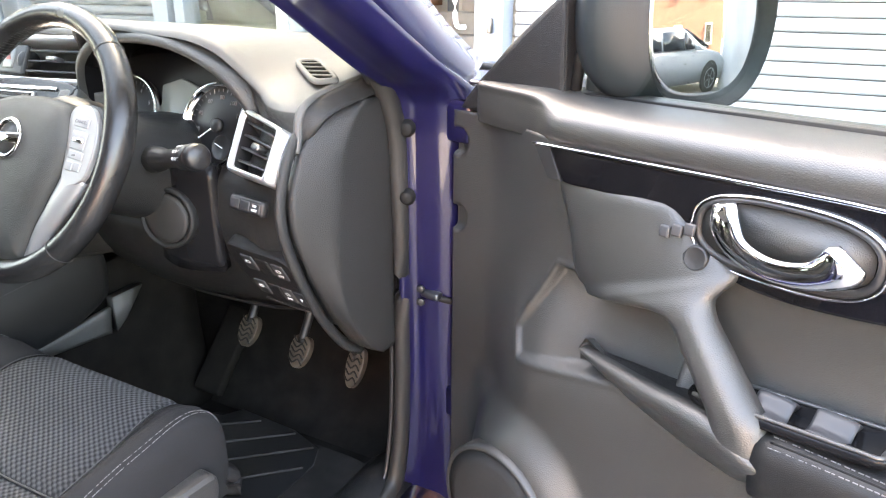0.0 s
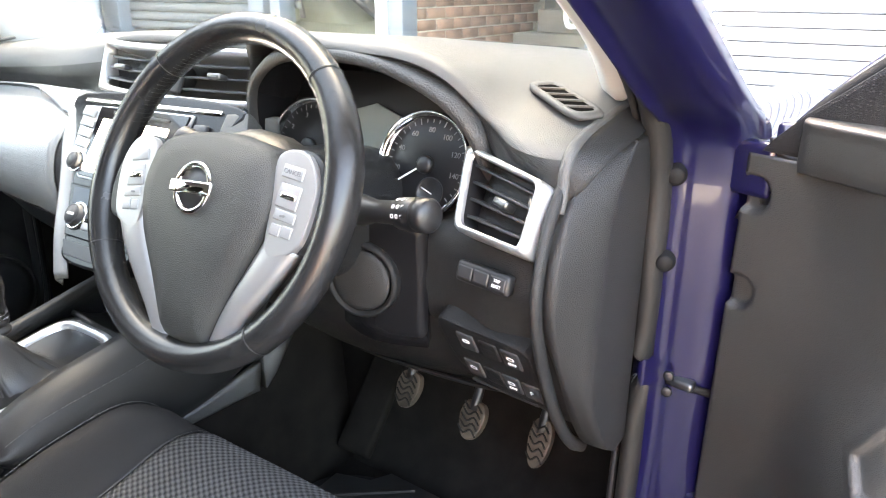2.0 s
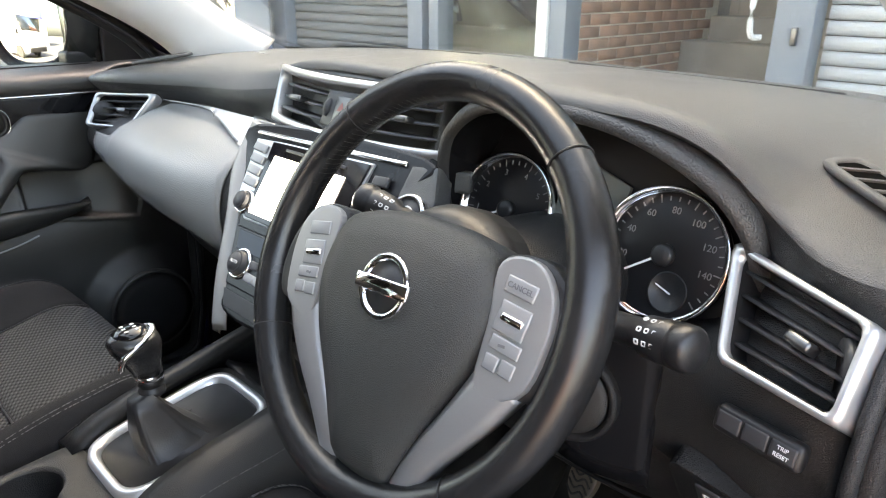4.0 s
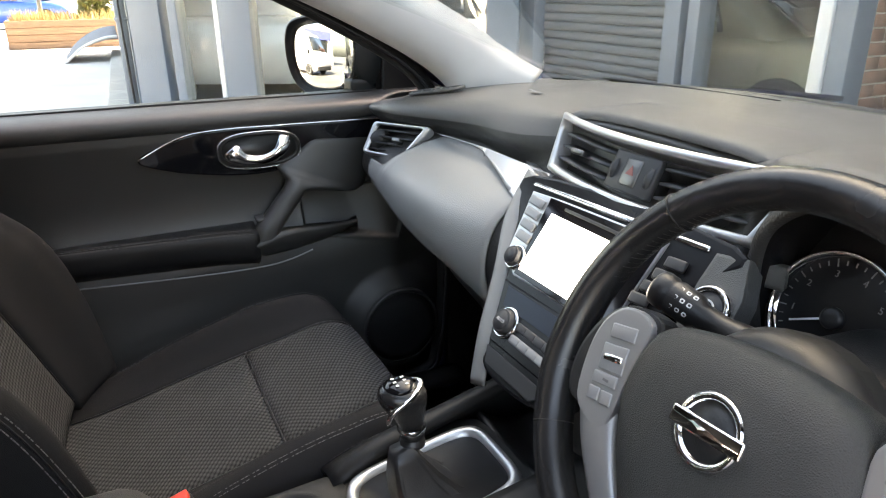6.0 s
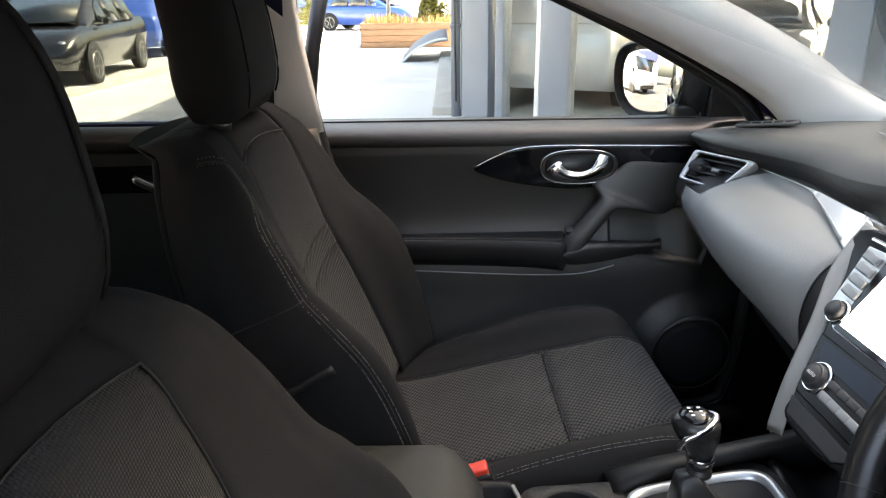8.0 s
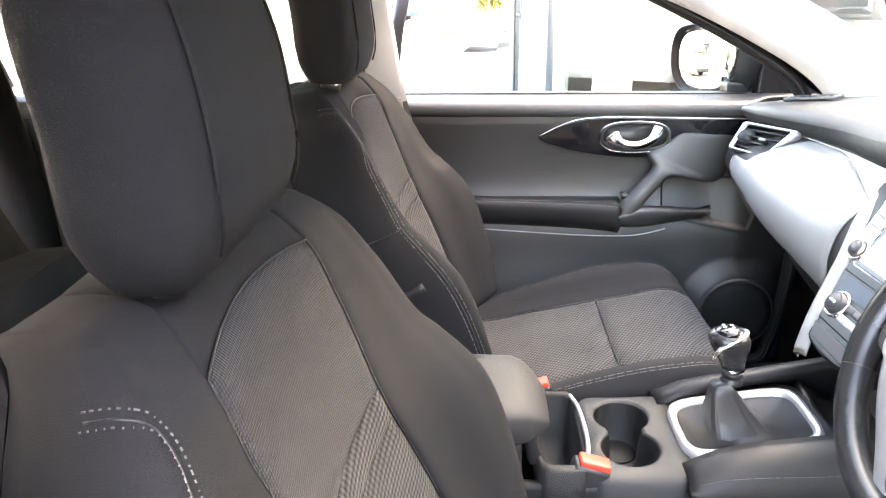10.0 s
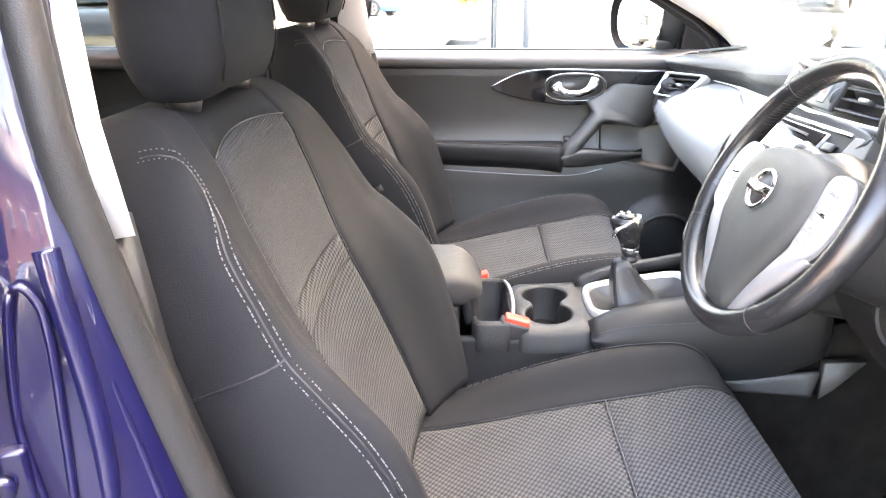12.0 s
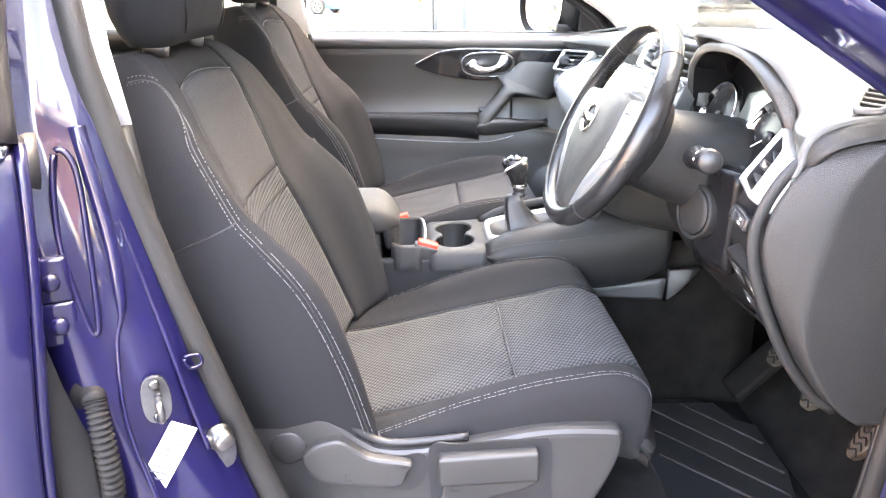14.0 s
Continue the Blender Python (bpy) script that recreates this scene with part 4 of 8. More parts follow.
# ---- centre stack ----
stm = at((0.02, 0.700, 1.022), (0, -0.817, 0.576))
stack = thing("centre_stack", "gloss black radio and climate panel with chrome-ringed knobs", "control panel", (0.02, 0.70, 0.95))
outl = [(-0.150, 0.068), (0.196, 0.078), (0.180, 0.02), (0.150, -0.06), (0.110, -0.16), (0.06, -0.185), (-0.030, -0.185), (-0.050, -0.15), (-0.088, -0.07), (-0.130, 0.0)]
part("stack_panel", plate(bend([(*p, 0) for p in outl], 50, True), 0.03, stm @ pose(0, 0, 0.016), 0.004), GLOSSY, stack)
part("chrome_strip", box(0.31, 0.006, 0.004, stm @ pose(0.02, 0.060, 0.0175, 0, 0, 1.5), 0.0015), CHROME, stack)
rad = part("radio_face", plate([(-0.128, 0.046), (-0.06, 0.050), (0.125, 0.055), (0.118, -0.062), (-0.072, -0.066), (-0.108, -0.045)], 0.006, stm @ pose(0, 0, 0.020), 0.002), SILVER, stack, "silver radio surround")
part("radio_inset", plate([(-0.083, 0.047), (0.122, 0.052), (0.116, -0.062), (-0.069, -0.063)], 0.004, stm @ pose(0, 0, 0.0225), 0.001), GLOSS, rad)
part("radio_screen", plate([(-0.062, 0.028), (0.090, 0.028), (0.090, -0.055), (-0.062, -0.055)], 0.003, stm @ pose(0, 0, 0.0245), 0.0005), SCREEN, rad, "bright white navigation screen")
part("disc_slot", box(0.13, 0.004, 0.004, stm @ pose(0.02, 0.040, 0.022), 0.0008), BLACK, rad)
for k in range(4):
    part("radio_button", box(0.030, 0.013, 0.006, stm @ pose(-0.104 + 0.008 * k * 0.6, 0.034 - 0.0165 * k, 0.0225, 0, 0, -4), 0.0025), BUTTON, rad)
    part("radio_button", box(0.026, 0.013, 0.006, stm @ pose(0.150 - 0.006 * k, 0.036 - 0.0165 * k, 0.020, 0, 0, 4), 0.0025), DARKBTN, rad)


def knob(m, r, parent, face=DARKBTN):
    flat_ = m @ Matrix.Diagonal((1, 1, 0.62, 1))
    k = part("knob", lathe([(r * 1.05, 0), (r, 0.004), (r * 0.96, 0.017), (r * 0.86, 0.020), (r * 0.80, 0.019), (0.001, 0.019)], flat_, 28), DARKBTN, parent, "dark knob in a chrome ring")
    part("knob_ring", lathe([(r * 1.30, 0), (r * 1.30, 0.004), (r * 1.16, 0.009), (r * 1.02, 0.005), (r * 1.02, 0.0)], flat_, 32), CHROME, k, "chrome ring")
    part("knob_cap", lathe([(r * 0.80, 0.0185), (r * 0.78, 0.0205), (0.001, 0.0208)], m @ Matrix.Diagonal((1, 1, 0.62, 1)), 24), face, k)
    return k


knob(stm @ pose(-0.083, -0.044, 0.020), 0.0135, rad)
knob(stm @ pose(0.135, -0.044, 0.016), 0.0135, rad)
clim = part("climate_face", plate([(-0.082, -0.076), (0.140, -0.072), (0.112, -0.150), (-0.046, -0.152)], 0.008, stm @ pose(0, 0, 0.019), 0.002), GLOSSY, stack, "dark climate control panel")
part("climate_screen", plate([(-0.066, -0.080), (0.105, -0.077), (0.095, -0.103), (-0.055, -0.105)], 0.002, stm @ pose(0, 0, 0.0215), 0.0005), CLIMATE, clim)
for x in (-0.032, 0.100):
    kk = knob(stm @ pose(x, -0.121, 0.018), 0.0165, clim)
    text("knob_word", "AUTO" if x < 0 else "OFF", 0.006, stm @ pose(x, -0.121, 0.0314), PRINT, kk)
for k in range(5):
    for j in range(2):
        part("climate_button", box(0.020, 0.011, 0.005, stm @ pose(0.000 + 0.0195 * k, -0.116 - 0.0165 * j, 0.0205), 0.002), BUTTON if j else DARKBTN, clim)
part("seat_heat_panel", plate([(-0.045, -0.158), (0.095, -0.158), (0.07, -0.178), (-0.03, -0.178)], 0.004, stm @ pose(0, 0, 0.019), 0.001), BLACK, stack)

# cheek that runs down beside the stack, in the cover's light-paled colour
cheek_in = bend([(-0.146, 0.070, 0.012), (-0.130, 0.0, 0.012), (-0.090, -0.07, 0.012), (-0.053, -0.15, 0.010), (-0.034, -0.200, 0.0)], 31)
cheek_out = bend([(-0.205, 0.075, -0.010), (-0.178, 0.0, 0.006), (-0.134, -0.075, 0.006), (-0.100, -0.155, 0.0), (-0.080, -0.215, -0.014)], 31)


def cheek(u, v):
    k = int(round(30 * u))
    q = cheek_in[k].lerp(cheek_out[k], v)
    return stm @ (q + Vector((0, 0, 0.010 * math.sin(math.pi * v) - 0.030 * max(0, v - 0.6))))


part("stack_cheek", sheet(cheek, 0, 1, 0, 1, 30, 10, thick=0.012, face=(0, -1, 0)), BULGE, dash, "smooth cheek beside the stack, paled like the glove cover")
# Pale, barely metallic base stands for the sky reflected in the silver
BLADE = mat("polished_silver", (0.74, 0.75, 0.76), 0.2, metal=0.35, coat=1.0, vary=0.05, grain=0.02, scale=30)
# gloss and silver blade from the passenger vent to the stack
blade_top = bend([dash_surf(k, 11, 0.007)(x, 0) for x, k in ((-0.532, 7.2), (-0.34, 7.45), (-0.138, 8.1))], 25)
blade_low = bend([dash_surf(k, 12, 0.007)(x, 0) for x, k in ((-0.532, 8.0), (-0.34, 8.55), (-0.138, 9.5))], 25)


def blade(u, v):
    k = int(round(24 * u))
    return blade_top[k].lerp(blade_low[k], v) + Vector((0, -0.018 * math.sin(math.pi * u), 0.006 * math.sin(math.pi * u)))


part("dash_blade", sheet(blade, 0.0, 1, 0, 1, 24, 6, thick=0.012, face=(0, -1, 0)), BLADE, dash, "silver trim blade, paled for the sky it reflects")

# start button and its grey column beside the stack
sbm = at((0.228, 0.700, 1.035), (0.1, -0.84, 0.54))
sp = part("start_surround", plate([(-0.022, 0.056), (0.014, 0.060), (0.026, 0.02), (0.026, -0.04), (0.012, -0.08), (-0.006, -0.085), (-0.027, -0.05), (-0.027, 0.02)], 0.03, sbm @ pose(0, 0, 0.006), 0.004), DASH, dash)
sb = part("start_button", lathe([(0.024, 0), (0.024, 0.006), (0.021, 0.010), (0.018, 0.008), (0.0175, 0.004)], sbm @ pose(0, 0, 0.006), 32), CHROME, sp, "chrome-ringed engine start button")
part("button_face", lathe([(0.0172, 0.004), (0.0165, 0.0075), (0.001, 0.0085)], sbm @ pose(0, 0, 0.006), 28), BLACK, sb)
part("button_mark", ring(oval(0.018, 0.018, 20, 2), oval(0.014, 0.014, 20, 2), 0.0006, sbm @ pose(0, 0, 0.0152)), PRINT, sb)

# demister grilles
for side in (1, -1):
    dm = at((side * 0.640, 0.818, 1.1300 if side > 0 else 1.1360), (side * 0.10, -0.12, 1), (0.62 * side, 0.78, 0))
    g = part("demister_grille", ring(oval(0.122, 0.040, 32, 5), oval(0.100, 0.026, 32, 5), 0.006, dm @ pose(0, 0, 0.002), 0.0005), DASH, dash, "dark grey demister grille")
    # Flat plate whose near-black colour stands for shade between the bars
    part("grille_dark", plate(oval(0.104, 0.029, 28, 5), 0.003, dm @ pose(0, 0, 0.0004)), VOID, g, "near-black plate for the shade in the slots")
    for k in range(4):
        part("grille_bar", box(0.0034, 0.030, 0.002, dm @ pose(-0.033 + 0.022 * k, 0, 0.0012, 0, 0, -22 * side)), DASH, g)
# airbag word plate on the passenger top
part("airbag_mark", box(0.036, 0.008, 0.001, pose(-0.40, 0.90, 1.1565, -3, 2, 0), 0.0003), BUTTON, dash)
# sensor lines along the screen's foot
for x0, x1 in ((-0.55, -0.12), (0.08, 0.5)):
    part("screen_duct", sheet(lambda u, v: (u, 1.185 + 0.035 * v - 0.05 * u * u, 1.159 - 0.010 * v - 0.012 * abs(u)), x0, x1, 0, 1, 14, 2, thick=0.006), DASHLOW, dash, "dark demister duct strip")

# ---- driver end of the dashboard ----
def end_panel(u, v):
    """The smooth cover on the dashboard's end; u back to front, v bottom to top."""
    z = spl(v, (0, 0.15, 0.35, 0.6, 0.8, 0.93, 1), (0.700, 0.735, 0.82, 0.95, 1.03, 1.072, 1.096))
    y0 = spl(v, (0, 0.15, 0.35, 0.6, 0.8, 0.93, 1), (0.830, 0.785, 0.725, 0.672, 0.690, 0.728, 0.772))
    y = y0 + (0.868 - y0) * u
    wide = 0.08 + 0.27 * ease((v - 0.30) / 0.35)
    x = 0.729 - 0.026 * max(0.0, 1 - u / wide) ** 1.25
    return (x, y, z)


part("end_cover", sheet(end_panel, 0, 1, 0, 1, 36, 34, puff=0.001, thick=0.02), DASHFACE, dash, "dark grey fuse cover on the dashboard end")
edge = [Vector(end_panel(0, v / 24)) + Vector((-0.008, -0.004, 0)) for v in range(25)]
part("end_edge", tube([p + Vector((-0.004, -0.003, 0)) for p in edge], 0.0085, 10, up=(1, 0, 0), squash=0.7), DASHFACE, dash)
lip_line = bend([(0.693, y, z) for y, z in dash_profile(0.692)[1:8]], 25)
part("end_lip", sheet(lambda u, v: lip_line[int(round(24 * u))] + Vector((0.034 * v * (1 - u ** 4), 0.004 * v, -0.004 * v - 0.012 * v * v)), 0, 1, 0, 1, 24, 5, thick=0.010), DASHFACE, dash)
part("top_edge", tube(bend([(0.693, y, z) for y, z in dash_profile(0.692)[2:9]], 30), 0.006, 10), DASH, dash)

# switch panels by the driver's knee
swm = at((0.628, 0.676, 0.968), (-0.18, -0.95, 0.25))
st = part("switch_strip", box(0.070, 0.022, 0.014, swm, 0.006, 3), BLACK, dash, "black strip with dimmer switches")
for k in range(3):
    part("switch", box(0.0200, 0.014, 0.006, swm @ pose(-0.0215 + 0.0215 * k, 0, 0.005), 0.002), DARKBTN, st)
text("switch_word", "TRIP", 0.0044, swm @ pose(0.0215, 0.0028, 0.0084), PRINT, st)
text("switch_word", "RESET", 0.0044, swm @ pose(0.0215, -0.0028, 0.0084), PRINT, st)
pm = at((0.620, 0.716, 0.847), (-0.08, -0.87, -0.49))
pn = part("switch_panel", plate([(p.x, p.y) for p in bend([(-0.060, 0.056, 0), (-0.02, 0.054, 0), (0.048, 0.046, 0), (0.056, 0.0, 0), (0.058, -0.050, 0), (0.036, -0.064, 0), (-0.030, -0.062, 0), (-0.060, -0.030, 0), (-0.066, 0.02, 0)], 48, True)], 0.03, pm, 0.004), DASHLOW, dash, "black panel with five square switches")
for x, y, w in ((-0.028, 0.028, "mark"), (0.002, 0.026, "blank"), (0.030, 0.024, "OFF"), (-0.036, -0.028, "mark"), (-0.008, -0.030, "blank"), (0.016, -0.031, "OFF"), (0.042, -0.033, "P")):
    s_ = part("switch", box(0.023, 0.030, 0.008, pm @ pose(x, y, -0.0018), 0.0022), DARKBTN if w != "blank" else DASHLOW, pn)
    if w in ("OFF", "P"):
        text("switch_word", w, 0.0065 if w == "OFF" else 0.010, pm @ pose(x, y - 0.007 * (w == "OFF"), 0.0025), PRINT, s_)
    if w in ("OFF", "mark"):
        part("switch_mark", ring(oval(0.010, 0.007, 16, 3), oval(0.006, 0.003, 16, 3), 0.0006, pm @ pose(x, y + 0.003, 0.0026)), PRINT, s_)
# Thin paler bar shaped as the glint along the panel's lower edge
part("glint_bar", box(0.094, 0.003, 0.004, pm @ pose(-0.006, -0.0645, -0.002, 0, 0, -1), 0.001), DARKBTN, pn)
# knee panel under the column
part("knee_panel", sheet(lambda u, v: (0.16 + 0.40 * u, 0.735 - 0.03 * math.sin(math.pi * u) + 0.10 * v * v, 0.90 - 0.16 * v), 0, 1, 0, 1, 18, 8, thick=0.02, face=(0, -1, 0)), DASHLOW, dash, "dark plastic knee panel")
part("knee_edge", tube(bend([(0.20, 0.825, 0.752), (0.36, 0.80, 0.745), (0.52, 0.80, 0.748), (0.60, 0.79, 0.765)], 16), 0.003, 6), RUBBER, dash)


# ---- steering wheel ----
TILTED = (0, -math.cos(radians(26)), math.sin(radians(26)))
WM = at((0.382, 0.549, 1.052), TILTED)
sw = thing("steering_wheel", "black leather steering wheel with silver spokes and grey buttons", "steering wheel", (0.382, 0.549, 1.052))
RR = 0.168
circle = [(RR * math.cos(a), RR * math.sin(a), 0) for a in (2 * math.pi * k / 72 for k in range(72))]
rimr = [0.0158 + 0.0016 * (max(0, math.cos(2 * (2 * math.pi * k / 72) - 0.5)) ** 4) for k in range(72)]
rim = part("rim", tube(circle, rimr, 16, closed=True, squash=1.12, M=WM), LEATHER, sw, "smooth worn black leather rim")
for deg in (47, 133, 211, 312):
    a = radians(deg)
    o = Vector((RR * math.cos(a), RR * math.sin(a), 0))
    c = [o + 0.0163 * (math.cos(b) * Vector((math.cos(a), math.sin(a), 0)) + 1.13 * math.sin(b) * Vector((0, 0, 1))) for b in (2 * math.pi * k / 24 for k in range(24))]
    part("rim_seam", tube(c, 0.0005, 6, closed=True, up=(math.cos(a + 1.57), math.sin(a + 1.57), 0), M=WM), BLACK, rim)
# laced seam on the rim's inner side
lace = bmesh.new()
for k in range(170):
    a = 2 * math.pi * k / 170
    if 3.62 < a < 5.8:
        continue
    for dz, da in ((0.0045, 0.016), (-0.0045, -0.016)):
        r1 = RR - 0.0150
        p0 = Vector((r1 * math.cos(a), r1 * math.sin(a), 0.0))
        p1 = Vector(((r1 + 0.0012) * math.cos(a + da), (r1 + 0.0012) * math.sin(a + da), dz * 1.6))
        t = (p1 - p0).normalized()
        x = t.orthogonal().normalized() * 0.0010
        y = t.cross(x)
        v = [lace.verts.new(q) for q in (p0 + x, p0 + y, p0 - x, p0 - y, p1 + x, p1 + y, p1 - x, p1 - y)]
        for j in range(4):
            lace.faces.new((v[j], v[(j + 1) % 4], v[4 + (j + 1) % 4], v[4 + j]))
lace.transform(WM)
tagged(part("lacing", lace, BLACK, rim), kind="stuff")

HM = WM @ pose(0.014, -0.002, 0.006, 0, 0, 3)
hub = [(-0.086, 0.030), (-0.072, 0.048), (-0.035, 0.057), (0, 0.059), (0.035, 0.057), (0.072, 0.048), (0.086, 0.030), (0.092, -0.005), (0.080, -0.045), (0.055, -0.095), (0.034, -0.140), (0.026, -0.150), (0, -0.153), (-0.026, -0.150), (-0.034, -0.140), (-0.055, -0.095), (-0.080, -0.045), (-0.092, -0.005)]
hc = bend([(x, y, 0) for x, y in hub], 60, True)


def hub_ring(s, z, dy=0.0):
    return [Vector((p.x * s, (p.y + 0.03) * s - 0.03, z - 0.12 * max(0, -(p.y + 0.03) * s - 0.02))) for p in hc]


part("airbag_cover", loft([hub_ring(0.97, -0.045), hub_ring(1.0, -0.02), hub_ring(1.0, 0.004), hub_ring(0.97, 0.013), hub_ring(0.90, 0.020), hub_ring(0.7, 0.0245), hub_ring(0.35, 0.0265), hub_ring(0.05, 0.027)], M=HM), HUBM, sw, "grained black airbag cover")
# round emblem: a ring and a bar
em = HM @ pose(0, -0.002, 0.026)
emb = part("emblem_ring", lathe([(0.0255, 0), (0.0262, 0.003), (0.0235, 0.0045), (0.0205, 0.003), (0.0200, 0)], em, 36), CHROME, sw, "chrome ring and bar emblem")
part("emblem_bar", box(0.058, 0.0125, 0.005, em @ pose(0, 0, 0.0035), 0.0018), CHROME, emb)
part("emblem_well", lathe([(0.0205, 0.0003), (0.0205, 0.0012), (0.001, 0.0012)], em, 28), BLACK, emb)
for s in (-1, 1):
    # silver side spoke with its button pad
    outer = [(0.083 * s, 0.040), (0.105 * s, 0.050), (0.130 * s, 0.044), (0.150 * s, 0.020), (0.158 * s, -0.012), (0.150 * s, -0.040), (0.125 * s, -0.046), (0.100 * s, -0.052), (0.082 * s, -0.046), (0.090 * s, -0.005)]
    oc = bend([(x, y, 0) for x, y in outer], 40, True)
    part("spoke_body", plate([(p.x, p.y) for p in oc], 0.022, HM @ pose(0, 0, 0.006), 0.004), BLACK, sw)
    inn = [(0.086 * s, 0.036), (0.100 * s, 0.047), (0.122 * s, 0.044), (0.137 * s, 0.024), (0.139 * s, -0.008), (0.129 * s, -0.042), (0.094 * s, -0.050), (0.090 * s, 0.0)]
    ic = bend([(x, y, 0) for x, y in inn], 30, True)
    pad = part("button_pad", plate([(p.x, p.y) for p in ic], 0.008, HM @ pose(0, 0, 0.0125), 0.002), WHEELSILVER, sw, "silver pad with grey buttons")
    for y, h in ((0.026, 0.012), (0.004, 0.022), (-0.014, 0.010), (-0.027, 0.011)):
        part("wheel_button", box(0.026 if y > -0.02 else 0.012, h, 0.006, HM @ pose(0.110 * s if y > -0.02 else 0.102 * s, y, 0.0108, 0, 0, -8 * s), 0.0012), BUTTON, pad)
    part("wheel_button", box(0.012, 0.011, 0.006, HM @ pose(0.116 * s, -0.028, 0.0108, 0, 0, -8 * s), 0.0012), BUTTON, pad)
    part("toggle", box(0.020, 0.006, 0.007, HM @ pose(0.110 * s, 0.004, 0.0115, 0, 0, -8 * s), 0.002), CHROME, pad)
    part("button_mark", box(0.006, 0.002, 0.0005, HM @ pose(0.108 * s, -0.014, 0.0140)), BARK, pad)
    # silver lower leg
    leg = bend([(0.110 * s, -0.036, 0.008), (0.098 * s, -0.058, 0.0085), (0.082 * s, -0.082, 0.007), (0.062 * s, -0.110, 0.003), (0.042 * s, -0.145, -0.004), (0.036 * s, -0.160, -0.008)], 26)
    rr = []
    for i, p in enumerate(leg):
        w = spl(i / 25, (0, 0.25, 0.6, 1), (0.020, 0.017, 0.013, 0.010))
        t = (leg[min(25, i + 1)] - leg[max(0, i - 1)]).normalized()
        nx = Vector((t.y, -t.x, 0)) * s
        rr.append([p + nx * w + Vector((0, 0, -0.012)), p + nx * w, p + nx * w * 0.6 + Vector((0, 0, 0.004)), p - nx * w * 0.6 + Vector((0, 0, 0.004)), p - nx * w, p - nx * w + Vector((0, 0, -0.012))])
    part("spoke_trim", loft(rr, M=HM), WHEELSILVER, sw, "satin silver lower spoke")
text("button_word", "CANCEL", 0.0058, HM @ pose(0.110, 0.026, 0.0139, 0, 0, -8), BARK, sw)

# ---- column ----
col = thing("steering_column", "dark plastic column shroud with two stalks", "steering column", (0.385, 0.66, 0.98))


def shroud(u, v):
    a = 2 * math.pi * u
    y = 0.575 + 0.20 * v
    w, h = 0.066 + 0.020 * v, 0.062 + 0.030 * v
    c, s = math.cos(a), math.sin(a)
    return (0.385 + w * math.copysign(abs(c) ** 0.7, c), y, 1.020 - 0.055 * v + h * math.copysign(abs(s) ** 0.7, s))


part("shroud", loft([[shroud(k / 32, v / 10) for k in range(32)] for v in range(11)]), DASHLOW, col)
part("shroud_back", loft([[Vector((0.382, 0.56, 1.045)) + 0.062 * Vector((math.cos(a), 0.45 * math.sin(a), 0.89 * math.sin(a))) * s + Vector((0, 0.89 * d, -0.45 * d)) for a in (2 * math.pi * k / 28 for k in range(28))] for d, s in ((0.0, 1.0), (0.03, 1.25), (0.06, 1.3))]), BLACK, col)
cap = at((0.458, 0.688, 0.922), (0.20, -0.96, 0.10))
kn = part("column_cover", lathe([(0.044, -0.03), (0.046, 0.006), (0.044, 0.010), (0.040, 0.010), (0.0385, 0.004)], cap, 36), DASHLOW, col, "round blank on the column")
part("cover_disc", lathe([(0.0375, 0.004), (0.0365, 0.009), (0.030, 0.011), (0.001, 0.0125)], cap, 32), DASHFACE, kn)
part("cover_cheek", sheet(lambda u, v: (0.40 + 0.13 * u, 0.715 - 0.02 * math.sin(math.pi * u), 1.0 - 0.16 * v), 0, 1, 0, 1, 10, 8, thick=0.03, face=(0, -1, 0)), GLOSSY, col)


def stalk(base, tip, marks):
    b_, t = Vector(base), Vector(tip)
    d = (t - b_).normalized()
    L_ = (t - b_).length
    m = Matrix.Translation(b_) @ d.to_track_quat("Z", "Y").to_matrix().to_4x4()
    s = part("stalk", lathe([(0.019, 0), (0.017, 0.02), (0.0125, 0.04), (0.0125, L_ - 0.05), (0.0165, L_ - 0.045), (0.0175, L_ - 0.022), (0.0165, L_ - 0.020), (0.0165, L_ - 0.017), (0.0180, L_ - 0.015), (0.0175, L_ - 0.004), (0.014, L_), (0.001, L_ + 0.001)], m, 22), BLACK, col, "black stalk with white symbols")
    seen_ = m.to_3x3().transposed() @ Vector((0.25, -0.75, 0.6))
    for k in range(marks):
        a = math.atan2(seen_.y, seen_.x) + radians(-34 + 34 * (k % 3))
        q = m @ Matrix.Rotation(a, 4, "Z") @ pose(0.0171, 0, L_ - 0.042 + 0.0075 * (k // 3), 0, 90, 0)
        part("stalk_mark", ring(oval(0.0048, 0.0044, 12, 2.5 + k % 3), oval(0.0024, 0.0020, 12, 2.5 + k % 3), 0.0008, q), PRINT, s)
    return s


stalk((0.462, 0.672, 1.012), (0.588, 0.640, 1.036), 9)
stalk((0.310, 0.672, 1.035), (0.206, 0.645, 1.066), 9)

